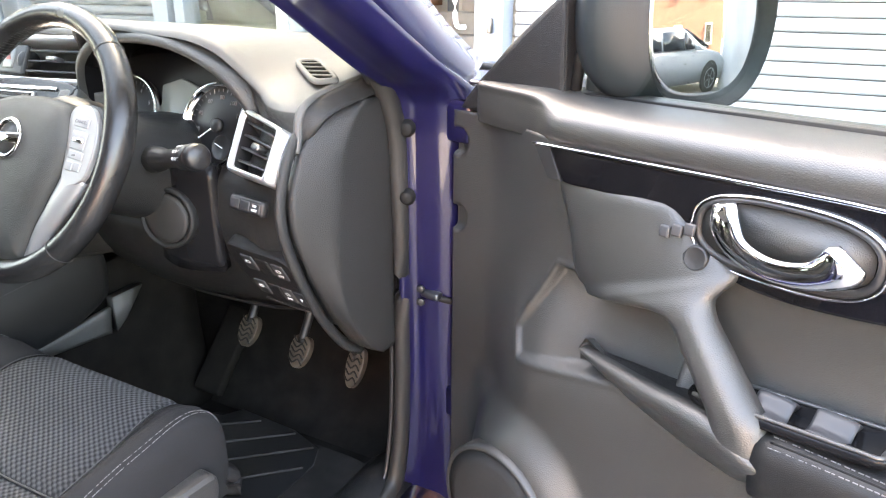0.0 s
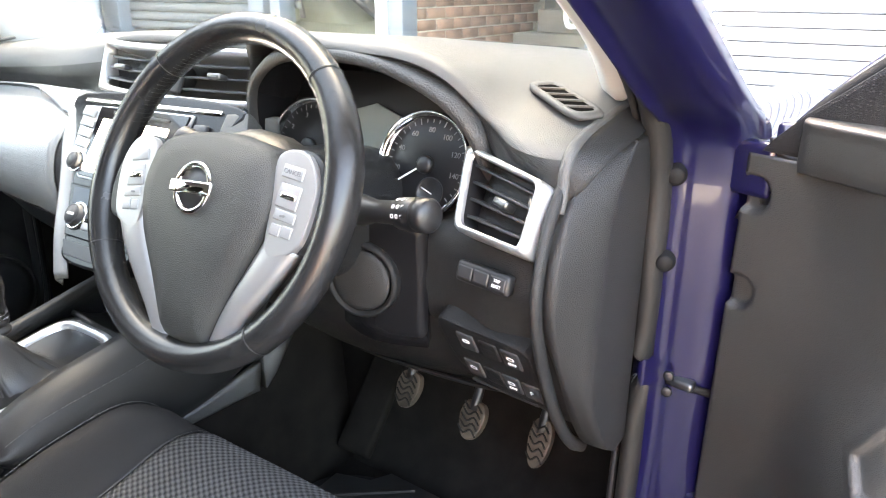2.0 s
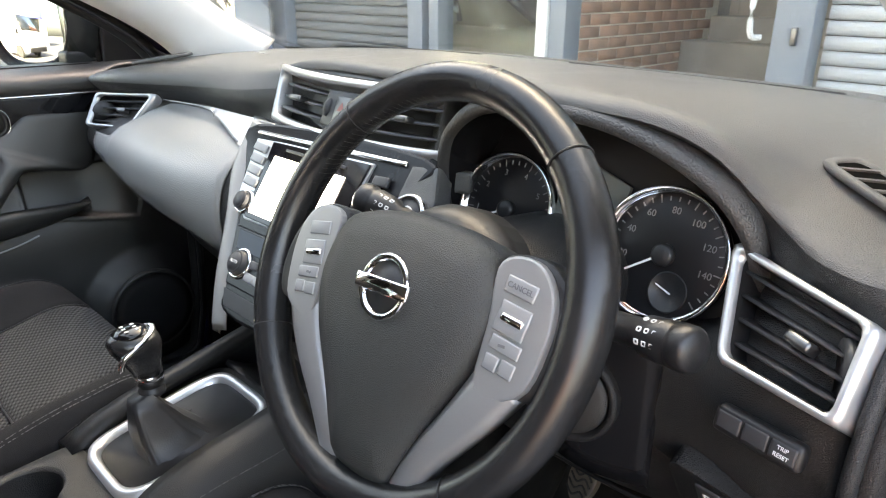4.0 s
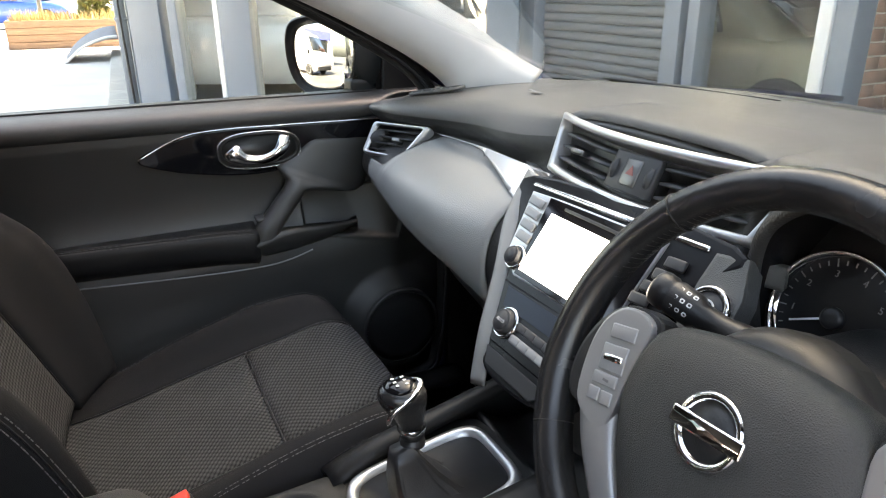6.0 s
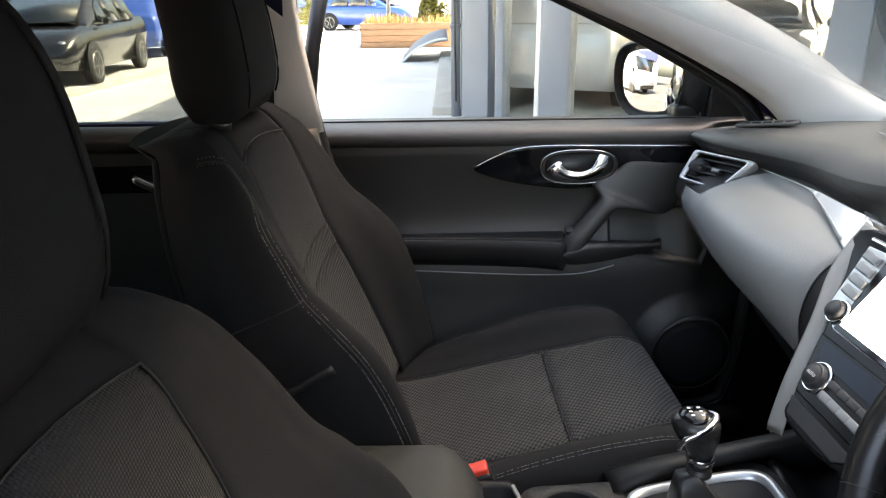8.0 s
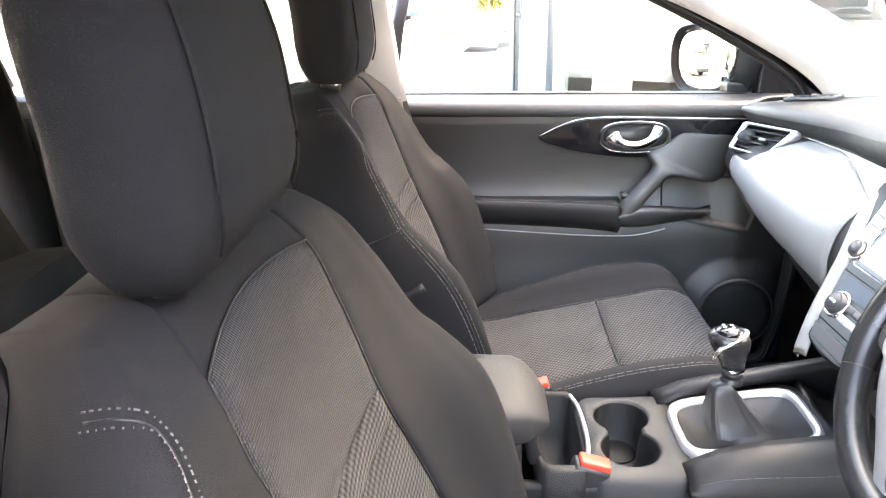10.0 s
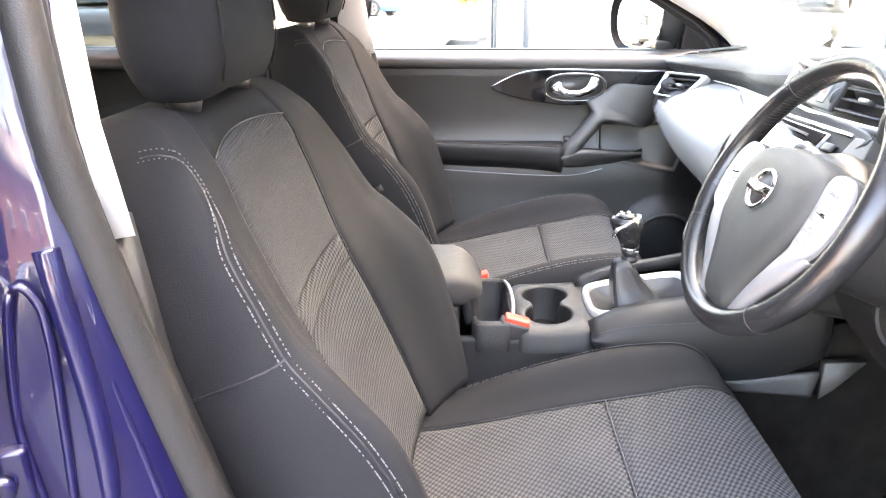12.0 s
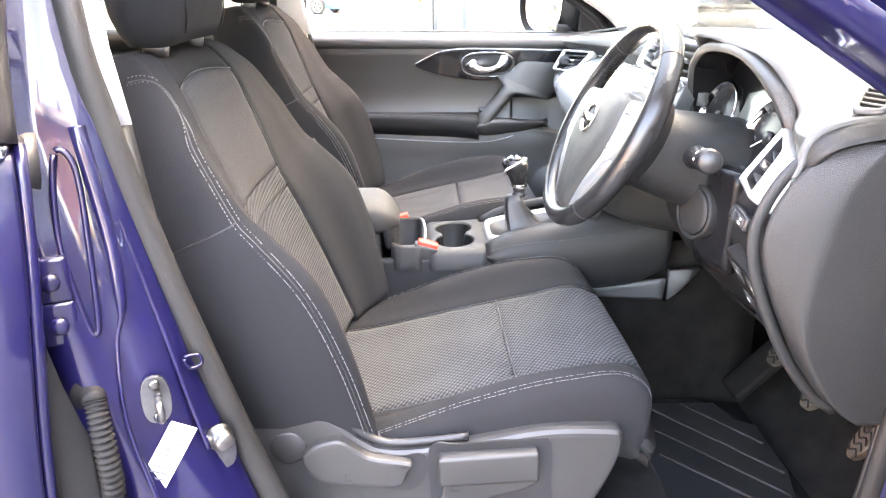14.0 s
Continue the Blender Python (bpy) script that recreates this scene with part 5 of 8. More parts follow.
# ---- pedals ----
def pedal(x, y, z, w, h, lean, name, label):
    m = at((x, y, z), (0, -math.cos(radians(lean)), math.sin(radians(lean))))
    p = thing(name, label, "pedal", (x, y, z))
    out = bend([(-w * 0.34, h * 0.47, 0), (0, h * 0.52, 0), (w * 0.40, h * 0.46, 0), (w * 0.56, h * 0.15, 0), (w * 0.48, -h * 0.25, 0), (w * 0.22, -h * 0.52, 0), (-w * 0.12, -h * 0.54, 0), (-w * 0.38, -h * 0.28, 0), (-w * 0.50, h * 0.12, 0)], 40, True)
    part("pad", plate([(q.x, q.y) for q in out], 0.014, m, 0.004), DUSTY, p)
    for k in range(5):
        yy = h * (0.34 - 0.17 * k)
        part("grip", tube(bend([(-w * 0.40, yy + 0.006, 0.001), (-w * 0.1, yy - 0.004, 0.002), (w * 0.15, yy + 0.004, 0.002), (w * 0.40, yy - 0.006, 0.001)], 10), 0.0017, 6, M=m), MAT, p)
    part("arm", tube(bend([(x, y + 0.012, z + 0.01), (x, y + 0.05, z + 0.08), (x + 0.01, y + 0.06, z + 0.20)], 10), 0.009, 8), BLACK, p)


pedal(0.313, 0.956, 0.582, 0.045, 0.060, 34, "clutch_pedal", "dusty worn rubber clutch pedal")
pedal(0.445, 0.956, 0.568, 0.045, 0.060, 34, "brake_pedal", "dusty worn rubber brake pedal")
pedal(0.556, 0.985, 0.548, 0.038, 0.074, 30, "accelerator_pedal", "narrow dusty worn accelerator pedal")
fr = thing("foot_rest", "black rubber foot rest on the carpet", "foot rest", (0.20, 1.0, 0.42))
part("rest_pad", box(0.075, 0.022, 0.20, pose(0.200, 1.00, 0.485, -42, 0, 0), 0.008), CARPET, fr)
for k in range(4):
    part("rest_rib", box(0.055, 0.006, 0.008, pose(0.200, 0.965 + 0.026 * k, 0.452 + 0.030 * k, -42, 0, 0), 0.002), RUBBER, fr)
fm = thing("floor_mat", "black ribbed driver floor mat with dust", "floor mat", (0.4, 0.75, 0.36))
mo = bend([(0.15, 0.42, 0), (0.15, 0.80, 0), (0.17, 0.90, 0), (0.26, 0.95, 0), (0.33, 0.93, 0), (0.50, 0.95, 0), (0.64, 0.93, 0), (0.665, 0.80, 0), (0.66, 0.42, 0)], 60, True)
part("mat_sheet", plate([(p.x, p.y) for p in mo], 0.010, pose(0, 0, 0.365), 0.003), MAT, fm)
part("heel_pad", plate([(0.172, 0.70), (0.175, 0.911), (0.242, 0.931), (0.265, 0.968), (0.415, 0.962), (0.496, 0.936), (0.52, 0.89), (0.52, 0.70)], 0.004, pose(0, 0, 0.368), 0.001), BLACK, fm, "black rubber heel pad")
for a, b in (((0.184, 0.833), (0.333, 0.950)), ((0.186, 0.745), (0.427, 0.950)), ((0.270, 0.735), (0.490, 0.930)), ((0.360, 0.725), (0.510, 0.870))):
    dx, dy = b[0] - a[0], b[1] - a[1]
    part("mat_rib", box(math.hypot(dx, dy), 0.006, 0.005, pose((a[0] + b[0]) / 2, (a[1] + b[1]) / 2, 0.3725, 0, 0, math.degrees(math.atan2(dy, dx))), 0.0015), WORNRIB, fm)

# ---- centre console ----
con = thing("centre_console", "dark plastic centre console with cup holders and leather knee pads", "console", (0.02, 0.4, 0.36))
CX = 0.022


def console_side(side):
    def fn(u, v):
        y = -0.25 + 0.78 * u
        top = spl(u, (0, 0.5, 1), (0.70, 0.712, 0.705))
        return (CX + side * (0.097 + 0.006 * u + 0.008 * (1 - v)), y, 0.60 + (top - 0.60) * v)
    return fn


for side in (1, -1):
    part("console_side", sheet(console_side(side), 0, 1, 0, 1, 24, 10, thick=0.012, face=(side, 0, 0)), DASHLOW, con)
    part("tunnel_side", sheet(lambda u, v, s=side: (CX + s * (0.100 + 0.03 * (1 - v) ** 2), -0.25 + 1.25 * u, 0.34 + (0.27 + 0.14 * min(1, max(0, 4 * u - 2.4))) * v), 0, 1, 0, 1, 24, 8, thick=0.012, face=(side, 0, 0)), CARPET, con, "black carpeted tunnel")

    # leather knee pad: deep at the front
    def pad_fn(u, v, s=side):
        y = 0.385 + 0.385 * u
        zt = spl(u, (0, 0.12, 0.45, 0.8, 1), (0.735, 0.762, 0.792, 0.815, 0.822))
        zb = spl(u, (0, 0.12, 0.45, 0.8, 1), (0.712, 0.680, 0.640, 0.655, 0.690))
        a = math.pi * v
        w = 0.100 + 0.030 * math.sin(a) ** 0.8 + 0.020 * u
        return (CX + s * (w - 0.026 * (1 if v < 0.5 else 0) * (1 - math.sin(a))), y, zt + (zb - zt) * (0.5 - 0.5 * math.cos(a)))
    kp = part("knee_pad", sheet(pad_fn, 0, 1, 0, 1, 26, 12, puff=0.002, thick=0.02, face=(side, 0, 0)), PAD, con, "stitched black leather knee pad")
    tagged(part("stitching", sewn([Vector(pad_fn(0.03 + 0.95 * k / 40, 0.30)) + Vector((side * 0.0028, 0, 0.0022)) for k in range(41)]), DARKBTN, kp), kind="stuff")
    # pale strip below the pad, widening to a wedge at the front

    def strip_fn(u, v, s=side):
        y = 0.40 + 0.372 * u
        top = spl(u, (0, 0.3, 0.6, 1), (0.690, 0.662, 0.650, 0.672))
        return (CX + s * (0.116 + 0.010 * v + 0.012 * u), y, top - (0.004 + 0.052 * u * u) * (1 - v))
    part("lower_trim", sheet(strip_fn, 0, 1, 0, 1, 20, 5, puff=0.001, thick=0.01, face=(side, 0, 0)), DASH, con, "dark grey lower console trim")
    part("front_wedge", loft([[(CX + side * x, 0.777, 0.690), (CX + side * x, 0.777, 0.622), (CX + side * x, 0.800, 0.640), (CX + side * x, 0.845, 0.694)] for x in (0.120, 0.137, 0.139)]), DASH, con, "grey wedge closing the trim")


# top panel with the cup holders
def top_z(y):
    return spl(y, (0.10, 0.20, 0.30, 0.40, 0.60, 0.72), (0.732, 0.730, 0.728, 0.735, 0.768, 0.79))


def around(n, fn):
    return [fn(2 * math.pi * k / n) for k in range(n)]


def block_reach(a, hx, hy, p=7):
    """How far a rounded oblong reaches from its middle at the angle a."""
    return (abs(math.cos(a) / hx) ** p + abs(math.sin(a) / hy) ** p) ** (-1 / p)


CUP = (CX - 0.006, 0.322)


def cup_reach(a):
    """The opening of two cup wells that run into each other."""
    c, q = abs(math.cos(a)), 0.040
    disc = q * c + math.sqrt(max(0.0, 0.042 ** 2 - (q * math.sin(a)) ** 2)) if q * abs(math.sin(a)) < 0.042 else 0.0
    return max(disc, 0.026)


def cup_ring(grow, dz, shrink=1.0):
    def fn(a):
        r = cup_reach(a) * shrink + grow
        x, y = CUP[0] + r * math.cos(a), CUP[1] + r * math.sin(a)
        return (x, y, top_z(y) + dz)
    return around(88, fn)


def panel_ring(hx, hy, dz, cy=0.330):
    def fn(a):
        r = block_reach(a, hx, hy)
        x, y = CX + r * math.cos(a), cy + r * math.sin(a)
        return (x, y, top_z(y) + dz)
    return around(88, fn)


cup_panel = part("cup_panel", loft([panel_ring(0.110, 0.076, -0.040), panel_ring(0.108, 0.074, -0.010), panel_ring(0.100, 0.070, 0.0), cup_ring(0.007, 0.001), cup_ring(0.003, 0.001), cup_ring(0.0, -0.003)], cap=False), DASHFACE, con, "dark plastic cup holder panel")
part("cup_holder", loft([cup_ring(0.0, -0.003), cup_ring(-0.003, -0.020), cup_ring(-0.006, -0.066), cup_ring(-0.014, -0.070), cup_ring(0, -0.069, 0.1)], cap=False), DASHLOW, con, "two dark cup wells that run into each other")
for s in (1, -1):
    part("cup_base", lathe([(0.030, -0.068), (0.028, -0.066), (0.001, -0.066)], pose(CUP[0] + 0.040 * s, CUP[1], top_z(CUP[1])), 24), RUBBER, con)


def well_ring(hx, hy, dz):
    return around(56, lambda a: (CX + 0.002 + block_reach(a, hx, hy) * math.cos(a), 0.218 + block_reach(a, hx, hy) * math.sin(a), 0.738 + dz))


part("storage_well", loft([well_ring(0.106, 0.038, -0.05), well_ring(0.104, 0.037, 0.0), well_ring(0.092, 0.032, 0.004), well_ring(0.089, 0.029, -0.002), well_ring(0.086, 0.027, -0.075), well_ring(0.01, 0.004, -0.078)], cap=False), DASHLOW, con, "deep dark storage well")
part("well_rim", tube(bend([(CX - 0.085, 0.247, 0.740), (CX - 0.03, 0.254, 0.750), (CX + 0.05, 0.256, 0.750), (CX + 0.098, 0.249, 0.735)], 24), 0.0036, 8), BUTTON, con, "thin satin rim of the storage well")
LIDM = mat("armrest_cloth", (0.023, 0.0227, 0.0223), 0.6, grain=0.4, scale=700, kind="leather", vary=0.12)
# armrest
ar = thing("armrest", "black padded armrest lid on the console", "armrest", (CX, 0.0, 0.70))


def rest(u, v):
    a = 2 * math.pi * u
    y = -0.22 + 0.42 * v
    e = min(1.0, (1 - v) * 9 + 0.05) ** 0.5
    w = (0.098 - 0.012 * v) * (0.35 + 0.65 * e)
    h = 0.036 * e
    c, s = math.cos(a), math.sin(a)
    return (CX + 0.004 + w * math.copysign(abs(c) ** 0.55, c), y, 0.792 - 0.020 * (1 - e) + h * math.copysign(abs(s) ** 0.45, s))


part("lid", loft([[rest(k / 36, v / 24) for k in range(36)] for v in range(25)]), LIDM, ar)
part("lid_front", box(0.150, 0.02, 0.070, pose(CX, 0.174, 0.758, 10, 0, 0), 0.008, 3), DASHLOW, ar)
part("bin", box(0.175, 0.40, 0.12, pose(CX, -0.04, 0.705), 0.012), DASHLOW, ar)

# gear lever
gl = thing("gear_lever", "black gear lever with chrome-topped knob in a leather gaiter", "gear lever", (0.02, 0.45, 0.76))
GM = pose(CX, 0.492, top_z(0.49) + 0.006, math.degrees(math.atan2(0.055, 0.32)), 0, 0)
go, gi = oval(0.150, 0.205, 44, 5), oval(0.120, 0.175, 44, 5)
part("surround", ring(go, gi, 0.016, GM, 0.006), SILVER, gl, "satin chrome gear surround")
part("surround_base", plate(oval(0.205, 0.235, 40, 5), 0.02, GM @ pose(0, 0, -0.006), 0.005), DASHLOW, gl)
rg = []
for k, (s, z, dy) in enumerate(((1.0, -0.002, 0), (0.95, -0.006, 0), (0.82, -0.014, -0.004), (0.58, -0.004, -0.012), (0.42, 0.026, -0.022), (0.27, 0.058, -0.027), (0.19, 0.074, -0.028))):
    rg.append([(x * s * (1 + 0.05 * math.sin(7 * j + 3 * k) * (0 < k < 6)), y * s * (1 if s > 0.9 else 0.8) + dy, z + 0.004 * math.sin(5 * j * 0.9 + k) * (0 < k < 5)) for j, (x, y) in enumerate(gi)])
part("gaiter", loft(rg, M=GM), BLACK, gl, "creased black leather gaiter")
gx, gy = CX - 0.004, 0.464
part("lever_collar", lathe([(0.013, 0.8180), (0.0155, 0.8200), (0.0155, 0.8260), (0.012, 0.8280), (0.012, 0.8320), (0.0150, 0.8330), (0.0150, 0.8390), (0.012, 0.8410)], pose(gx, gy + 0.004, 0.0), 20), BLACK, gl)
part("lever_ring", lathe([(0.0165, 0.8400), (0.0172, 0.8420), (0.0172, 0.8460), (0.0160, 0.8480)], pose(gx, gy + 0.003, 0.0), 24), CHROME, gl, "chrome ring")
kr = []
for z, r, sq, dy in ((0.8460, 0.0165, 1.0, 0.003), (0.8580, 0.0185, 1.0, 0.0), (0.8720, 0.0225, 1.06, -0.003), (0.8850, 0.0255, 1.12, -0.006), (0.8940, 0.0255, 1.15, -0.008), (0.9010, 0.0225, 1.15, -0.009), (0.9050, 0.0150, 1.1, -0.010), (0.9065, 0.004, 1.1, -0.010)):
    kr.append([(gx + r * math.cos(a), gy + dy + sq * r * math.sin(a), z) for a in (2 * math.pi * k / 24 for k in range(24))])
gk = part("lever_knob", loft(kr), LEATHER, gl, "black leather gear knob")
part("knob_top", lathe([(0.0195, 0), (0.0185, 0.003), (0.012, 0.0055), (0.001, 0.006)], pose(gx, gy - 0.010, 0.9035, 6, 0, 0), 24), GLOSS, gk, "gloss black shift pattern cap")
part("knob_band", tube(bend([(gx - 0.021, gy - 0.004, 0.8980), (gx, gy + 0.016, 0.9035), (gx + 0.021, gy - 0.004, 0.8980), (gx + 0.022, gy - 0.028, 0.8850), (gx + 0.018, gy - 0.032, 0.8700)], 20), 0.0035, 8), CHROME, gk, "chrome band on the knob")
for x, y in ((-0.008, 0.006), (0, 0.006), (0.008, 0.006), (-0.008, -0.006), (0, -0.006), (0.008, -0.006)):
    part("shift_mark", box(0.003, 0.004, 0.0006, pose(gx + x, gy - 0.010 + y, 0.9100)), PRINT, gk)
# tray and buckle
part("tray", sheet(lambda u, v: (CX - 0.085 + 0.17 * u, 0.605 + 0.11 * v, 0.775 - 0.025 * math.sin(math.pi * v) - 0.01 * math.sin(math.pi * u)), 0, 1, 0, 1, 10, 8, thick=0.008), BLACK, con)
def buckle(x, y, z, lean):
    b_ = thing("seat_belt_buckle", "black seat belt buckle with a red release button", "buckle", (x, y, z - 0.1))
    m = pose(x, y, z, lean, 0, 0)
    part("buckle_case", box(0.030, 0.052, 0.072, m @ pose(0, 0, -0.035), 0.006), BLACK, b_)
    part("release_button", box(0.024, 0.044, 0.012, m @ pose(0, 0.002, 0.003), 0.003), RED, b_, "red release button")
    part("buckle_stalk", box(0.018, 0.030, 0.12, m @ pose(0, 0, -0.12), 0.004), BLACK, b_)


buckle(0.108, 0.258, 0.738, -16)
buckle(-0.118, 0.195, 0.722, 18)


# ---- front seats ----
CU_V = (0, 0.2, 0.5, 0.72, 0.86, 0.94, 1.0)


def cushion(u, v):
    a, s = abs(u), (1 if u >= 0 else -1)
    y = spl(v, CU_V, (0.03, 0.14, 0.32, 0.46, 0.560, 0.608, 0.604))
    z = spl(v, CU_V, (0.590, 0.603, 0.645, 0.674, 0.690, 0.660, 0.590))
    b_ = spl(v, CU_V, (0.10, 0.35, 0.95, 1.05, 0.60, 0.25, 0.0))
    K = (0, 0.35, 0.62, 0.78, 0.90, 1.0)
    x = spl(a, K, (0, 0.095, 0.170, 0.216, 0.248, 0.254))
    dz = spl(a, K, (0, 0.001, 0.008 + 0.004 * b_, 0.048 * b_, 0.022 * b_ - 0.004, -0.10))
    back = 0.035 * spl(v, CU_V, (0, 0, 0, 0.1, 0.5, 1.0, 1.0)) * a ** 3
    return Vector((s * x * (1 - 0.05 * spl(v, CU_V, (0, 0, 0, 0.1, 0.6, 1, 1))), y - back, max(z + dz, 0.548 + 0.05 * v ** 4)))


BK_V = (0, 0.2, 0.4, 0.55, 0.62, 0.78, 0.9, 0.96, 1.0)
FWD = Vector((0, 0.93, 0.37))


def backrest(u, v):
    """The backrest's front: up to |u| = 0.5 the cloth panel, beyond it the bolster, its ridge and its side."""
    a, s = abs(u), (1 if u >= 0 else -1)
    z = spl(v, BK_V, (0.610, 0.750, 0.860, 0.935, 0.965, 1.060, 1.135, 1.170, 1.160))
    y = spl(v, BK_V, (0.098, 0.046, 0.006, -0.021, -0.032, -0.066, -0.098, -0.140, -0.215))
    W_ = spl(v, BK_V, (0.262, 0.283, 0.290, 0.286, 0.280, 0.264, 0.228, 0.176, 0.130))
    r_ = spl(v, BK_V, (0.080, 0.100, 0.098, 0.066, 0.050, 0.030, 0.012, 0.004, 0.0))
    side_ = spl(v, BK_V, (1, 1, 1, 1, 1, 0.9, 0.75, 0.5, 0.15))
    h = panel_half(v)
    e = 0.008 + 0.10 * r_
    if a <= 0.5:
        return Vector((s * 2 * a * h, y, z)) + FWD * (e * (2 * a) ** 2)
    w = 2 * a - 1
    K = (0, 0.3, 0.6, 0.8, 0.92, 1.0)
    x = h + (W_ - h) * spl(w, K, (0, 0.36, 0.70, 0.92, 1.0, 0.985))
    f = spl(w, K, (e, 0.35 * r_ + 0.7 * e, 0.86 * r_ + 0.2 * e, r_, 0.70 * r_ - 0.024 * side_, -0.10 * side_))
    return Vector((s * x, y, z)) + FWD * f


def panel_half(v):
    return spl(v, (0, 0.2, 0.4, 0.5, 0.9, 0.96, 1.0), (0.176, 0.162, 0.143, 0.134, 0.133, 0.110, 0.08))


def panel_top(u):
    return 0.882 + 0.022 * (1 - u * u)


def seat(name, label, base, driver):
    st_ = thing(name, label, "car seat", (0, 0, 0))
    part("cushion_cloth", sheet(cushion, -0.56, 0.56, 0.02, 0.62, 20, 16, puff=0.004, thick=0.03), CLOTH, st_, "grey woven cloth cushion panel")
    part("cushion_front", sheet(cushion, -0.56, 0.56, 0.62, 0.97, 20, 12, puff=0.004, thick=0.03), CLOTH, st_, "grey woven cloth cushion panel")
    part("cushion_nose", sheet(cushion, -0.66, 0.66, 0.97, 1.0, 20, 4, thick=0.03), FABRIC, st_)
    part("cushion_seam", tube([cushion(-0.56 + 1.12 * k / 30, 0.62) + Vector((0, 0, 0.0006)) for k in range(31)], 0.0018, 6), BLACK, st_)
    for s in (1, -1):
        bo = part("cushion_bolster", sheet(cushion, 0.56 * s, 1.0 * s, 0.0, 1.0, 18, 30, puff=0.003, thick=0.02), FABRIC, st_, "plain black cloth cushion bolster")
        for du in (0.0, 0.016):
            tagged(part("stitching", sewn([cushion((0.830 + du) * s, 0.26 + 0.72 * k / 60) + Vector((0.0030 * s, 0, 0.0052)) for k in range(61)]), THREAD, bo), kind="stuff")
    def middle(u, v):
        return backrest(0.5 * u, v)

    def flank(u, v):
        return backrest((1 if u > 0 else -1) * (0.5 + 0.5 * (abs(u) - 0.001)), v)

    def on_side(w, v, s):
        return backrest(s * (0.5 + 0.5 * min(1, w)), v)
    part("back_cloth_lower", sheet(middle, -1, 1, 0.02, 0.502, 18, 16, puff=0.004, thick=0.03, face=(0, 1, 0.3)), RIBS, st_, "ribbed grey cloth backrest panel")
    part("back_cloth_band", sheet(middle, -1, 1, 0.502, 0.585, 18, 5, puff=0.003, thick=0.03, face=(0, 1, 0.3)), RIBS, st_)
    part("back_cloth_upper", sheet(lambda u, v: middle(u, 0.585 + (panel_top(u) - 0.585) * v), -1, 1, 0, 1, 18, 18, puff=0.004, thick=0.03, face=(0, 1, 0.3)), UPPERCLOTH, st_, "grey cloth upper backrest panel")
    part("back_top", sheet(lambda u, v: middle(u, panel_top(u) + (1 - panel_top(u)) * v), -1, 1, 0, 1, 16, 8, puff=0.003, thick=0.03, face=(0, 1, 0.3)), FABRIC, st_)
    part("panel_seam", tube([middle(-1 + 2 * k / 40, panel_top(-1 + 2 * k / 40)) + FWD * 0.0003 for k in range(41)], 0.0010, 6), BLACK, st_)
    for s in (1, -1):
        part("panel_seam", tube([middle(s, 0.03 + 0.852 * k / 60) + FWD * 0.0004 for k in range(61)], 0.0010, 6), BLACK, st_)
        part("panel_seam", tube([cushion(0.56 * s, 0.03 + 0.93 * k / 50) + Vector((0, 0, 0.0004)) for k in range(51)], 0.0012, 6), BLACK, st_)
        bo = part("backrest_bolster", sheet(flank, 0.001 * s, 1.001 * s, 0.0, 1.0, 26, 60, puff=0.003, thick=0.02, face=(0, 1, 0.3)), FABRIC, st_, "plain black cloth backrest bolster")
        for ab in () if s < 0 else ([(0.84, 0.01), (0.85, 0.2), (0.86, 0.4), (0.85, 0.55), (0.84, 0.625)], [(0.84, 0.625), (0.82, 0.70), (0.80, 0.78), (0.72, 0.84), (0.65, 0.870), (0.66, 0.893), (0.76, 0.910), (0.92, 0.922)]):
            line = bend([(a, v, 0) for a, v in ab], 60)
            pts = [on_side(q.x, q.y, s) for q in line]
            out_ = []
            for q in line:
                w_, v_ = min(q.x, 0.97), q.y
                n_ = (on_side(w_ + 0.02, v_, s) - on_side(w_ - 0.02, v_, s)).cross(on_side(w_, v_ + 0.01, s) - on_side(w_, v_ - 0.01, s)).normalized()
                out_.append(n_ if n_.dot(FWD + Vector((0.5 * s, 0, 0))) > 0 else -n_)
            for dd in (-0.0055, 0.0055):
                row = []
                for k, p in enumerate(pts):
                    t = (pts[min(len(pts) - 1, k + 1)] - pts[max(0, k - 1)]).normalized()
                    row.append(p + t.cross(out_[k]).normalized() * dd + out_[k] * 0.0052)
                tagged(part("stitching", sewn(row, 0.0050, 0.0040, 0.0007), THREAD, bo), kind="stuff")
            part("seam", tube([p + o * 0.0024 for p, o in zip(pts, out_)], 0.0012, 5), BLACK, bo)
        part("seam", tube([on_side(0.84 + 0.155 * k / 8, 0.625 - 0.012 * k / 8, s) + Vector((0.0022 * s, 0.0014, 0)) for k in range(9)], 0.0014, 5), BLACK, bo)
    part("back_shell", sheet(lambda u, v: (backrest(-1 if u < 0 else 1, v).x * min(1, abs(u) * 1.15), backrest(1, v).y - 0.035 * (1 - u * u), backrest(1, v).z), -1, 1, 0, 1, 24, 20), FABRIC, st_)
    # head restraint
    hd = []
    for k in range(15):
        f = k / 14
        w = spl(f, (0, 0.12, 0.4, 0.8, 1), (0.124, 0.139, 0.140, 0.128, 0.094))
        d = spl(f, (0, 0.12, 0.4, 0.8, 1), (0.044, 0.056, 0.059, 0.052, 0.028))
        z = 1.182 + 0.245 * f
        cy = -0.129 - 0.03 * f + 0.01 * math.sin(math.pi * f)
        o = oval(2 * w, 2 * d, 40, 5.2)
        hd.append([(x, cy + y + 0.018 * (x / w) ** 2 * (1 if y < 0 else -0.2), z + 0.008 * math.cos(math.pi * x / w / 2)) for x, y in o])
    hr = part("head_restraint", loft(hd), FABRIC, st_, "plain black cloth head restraint")
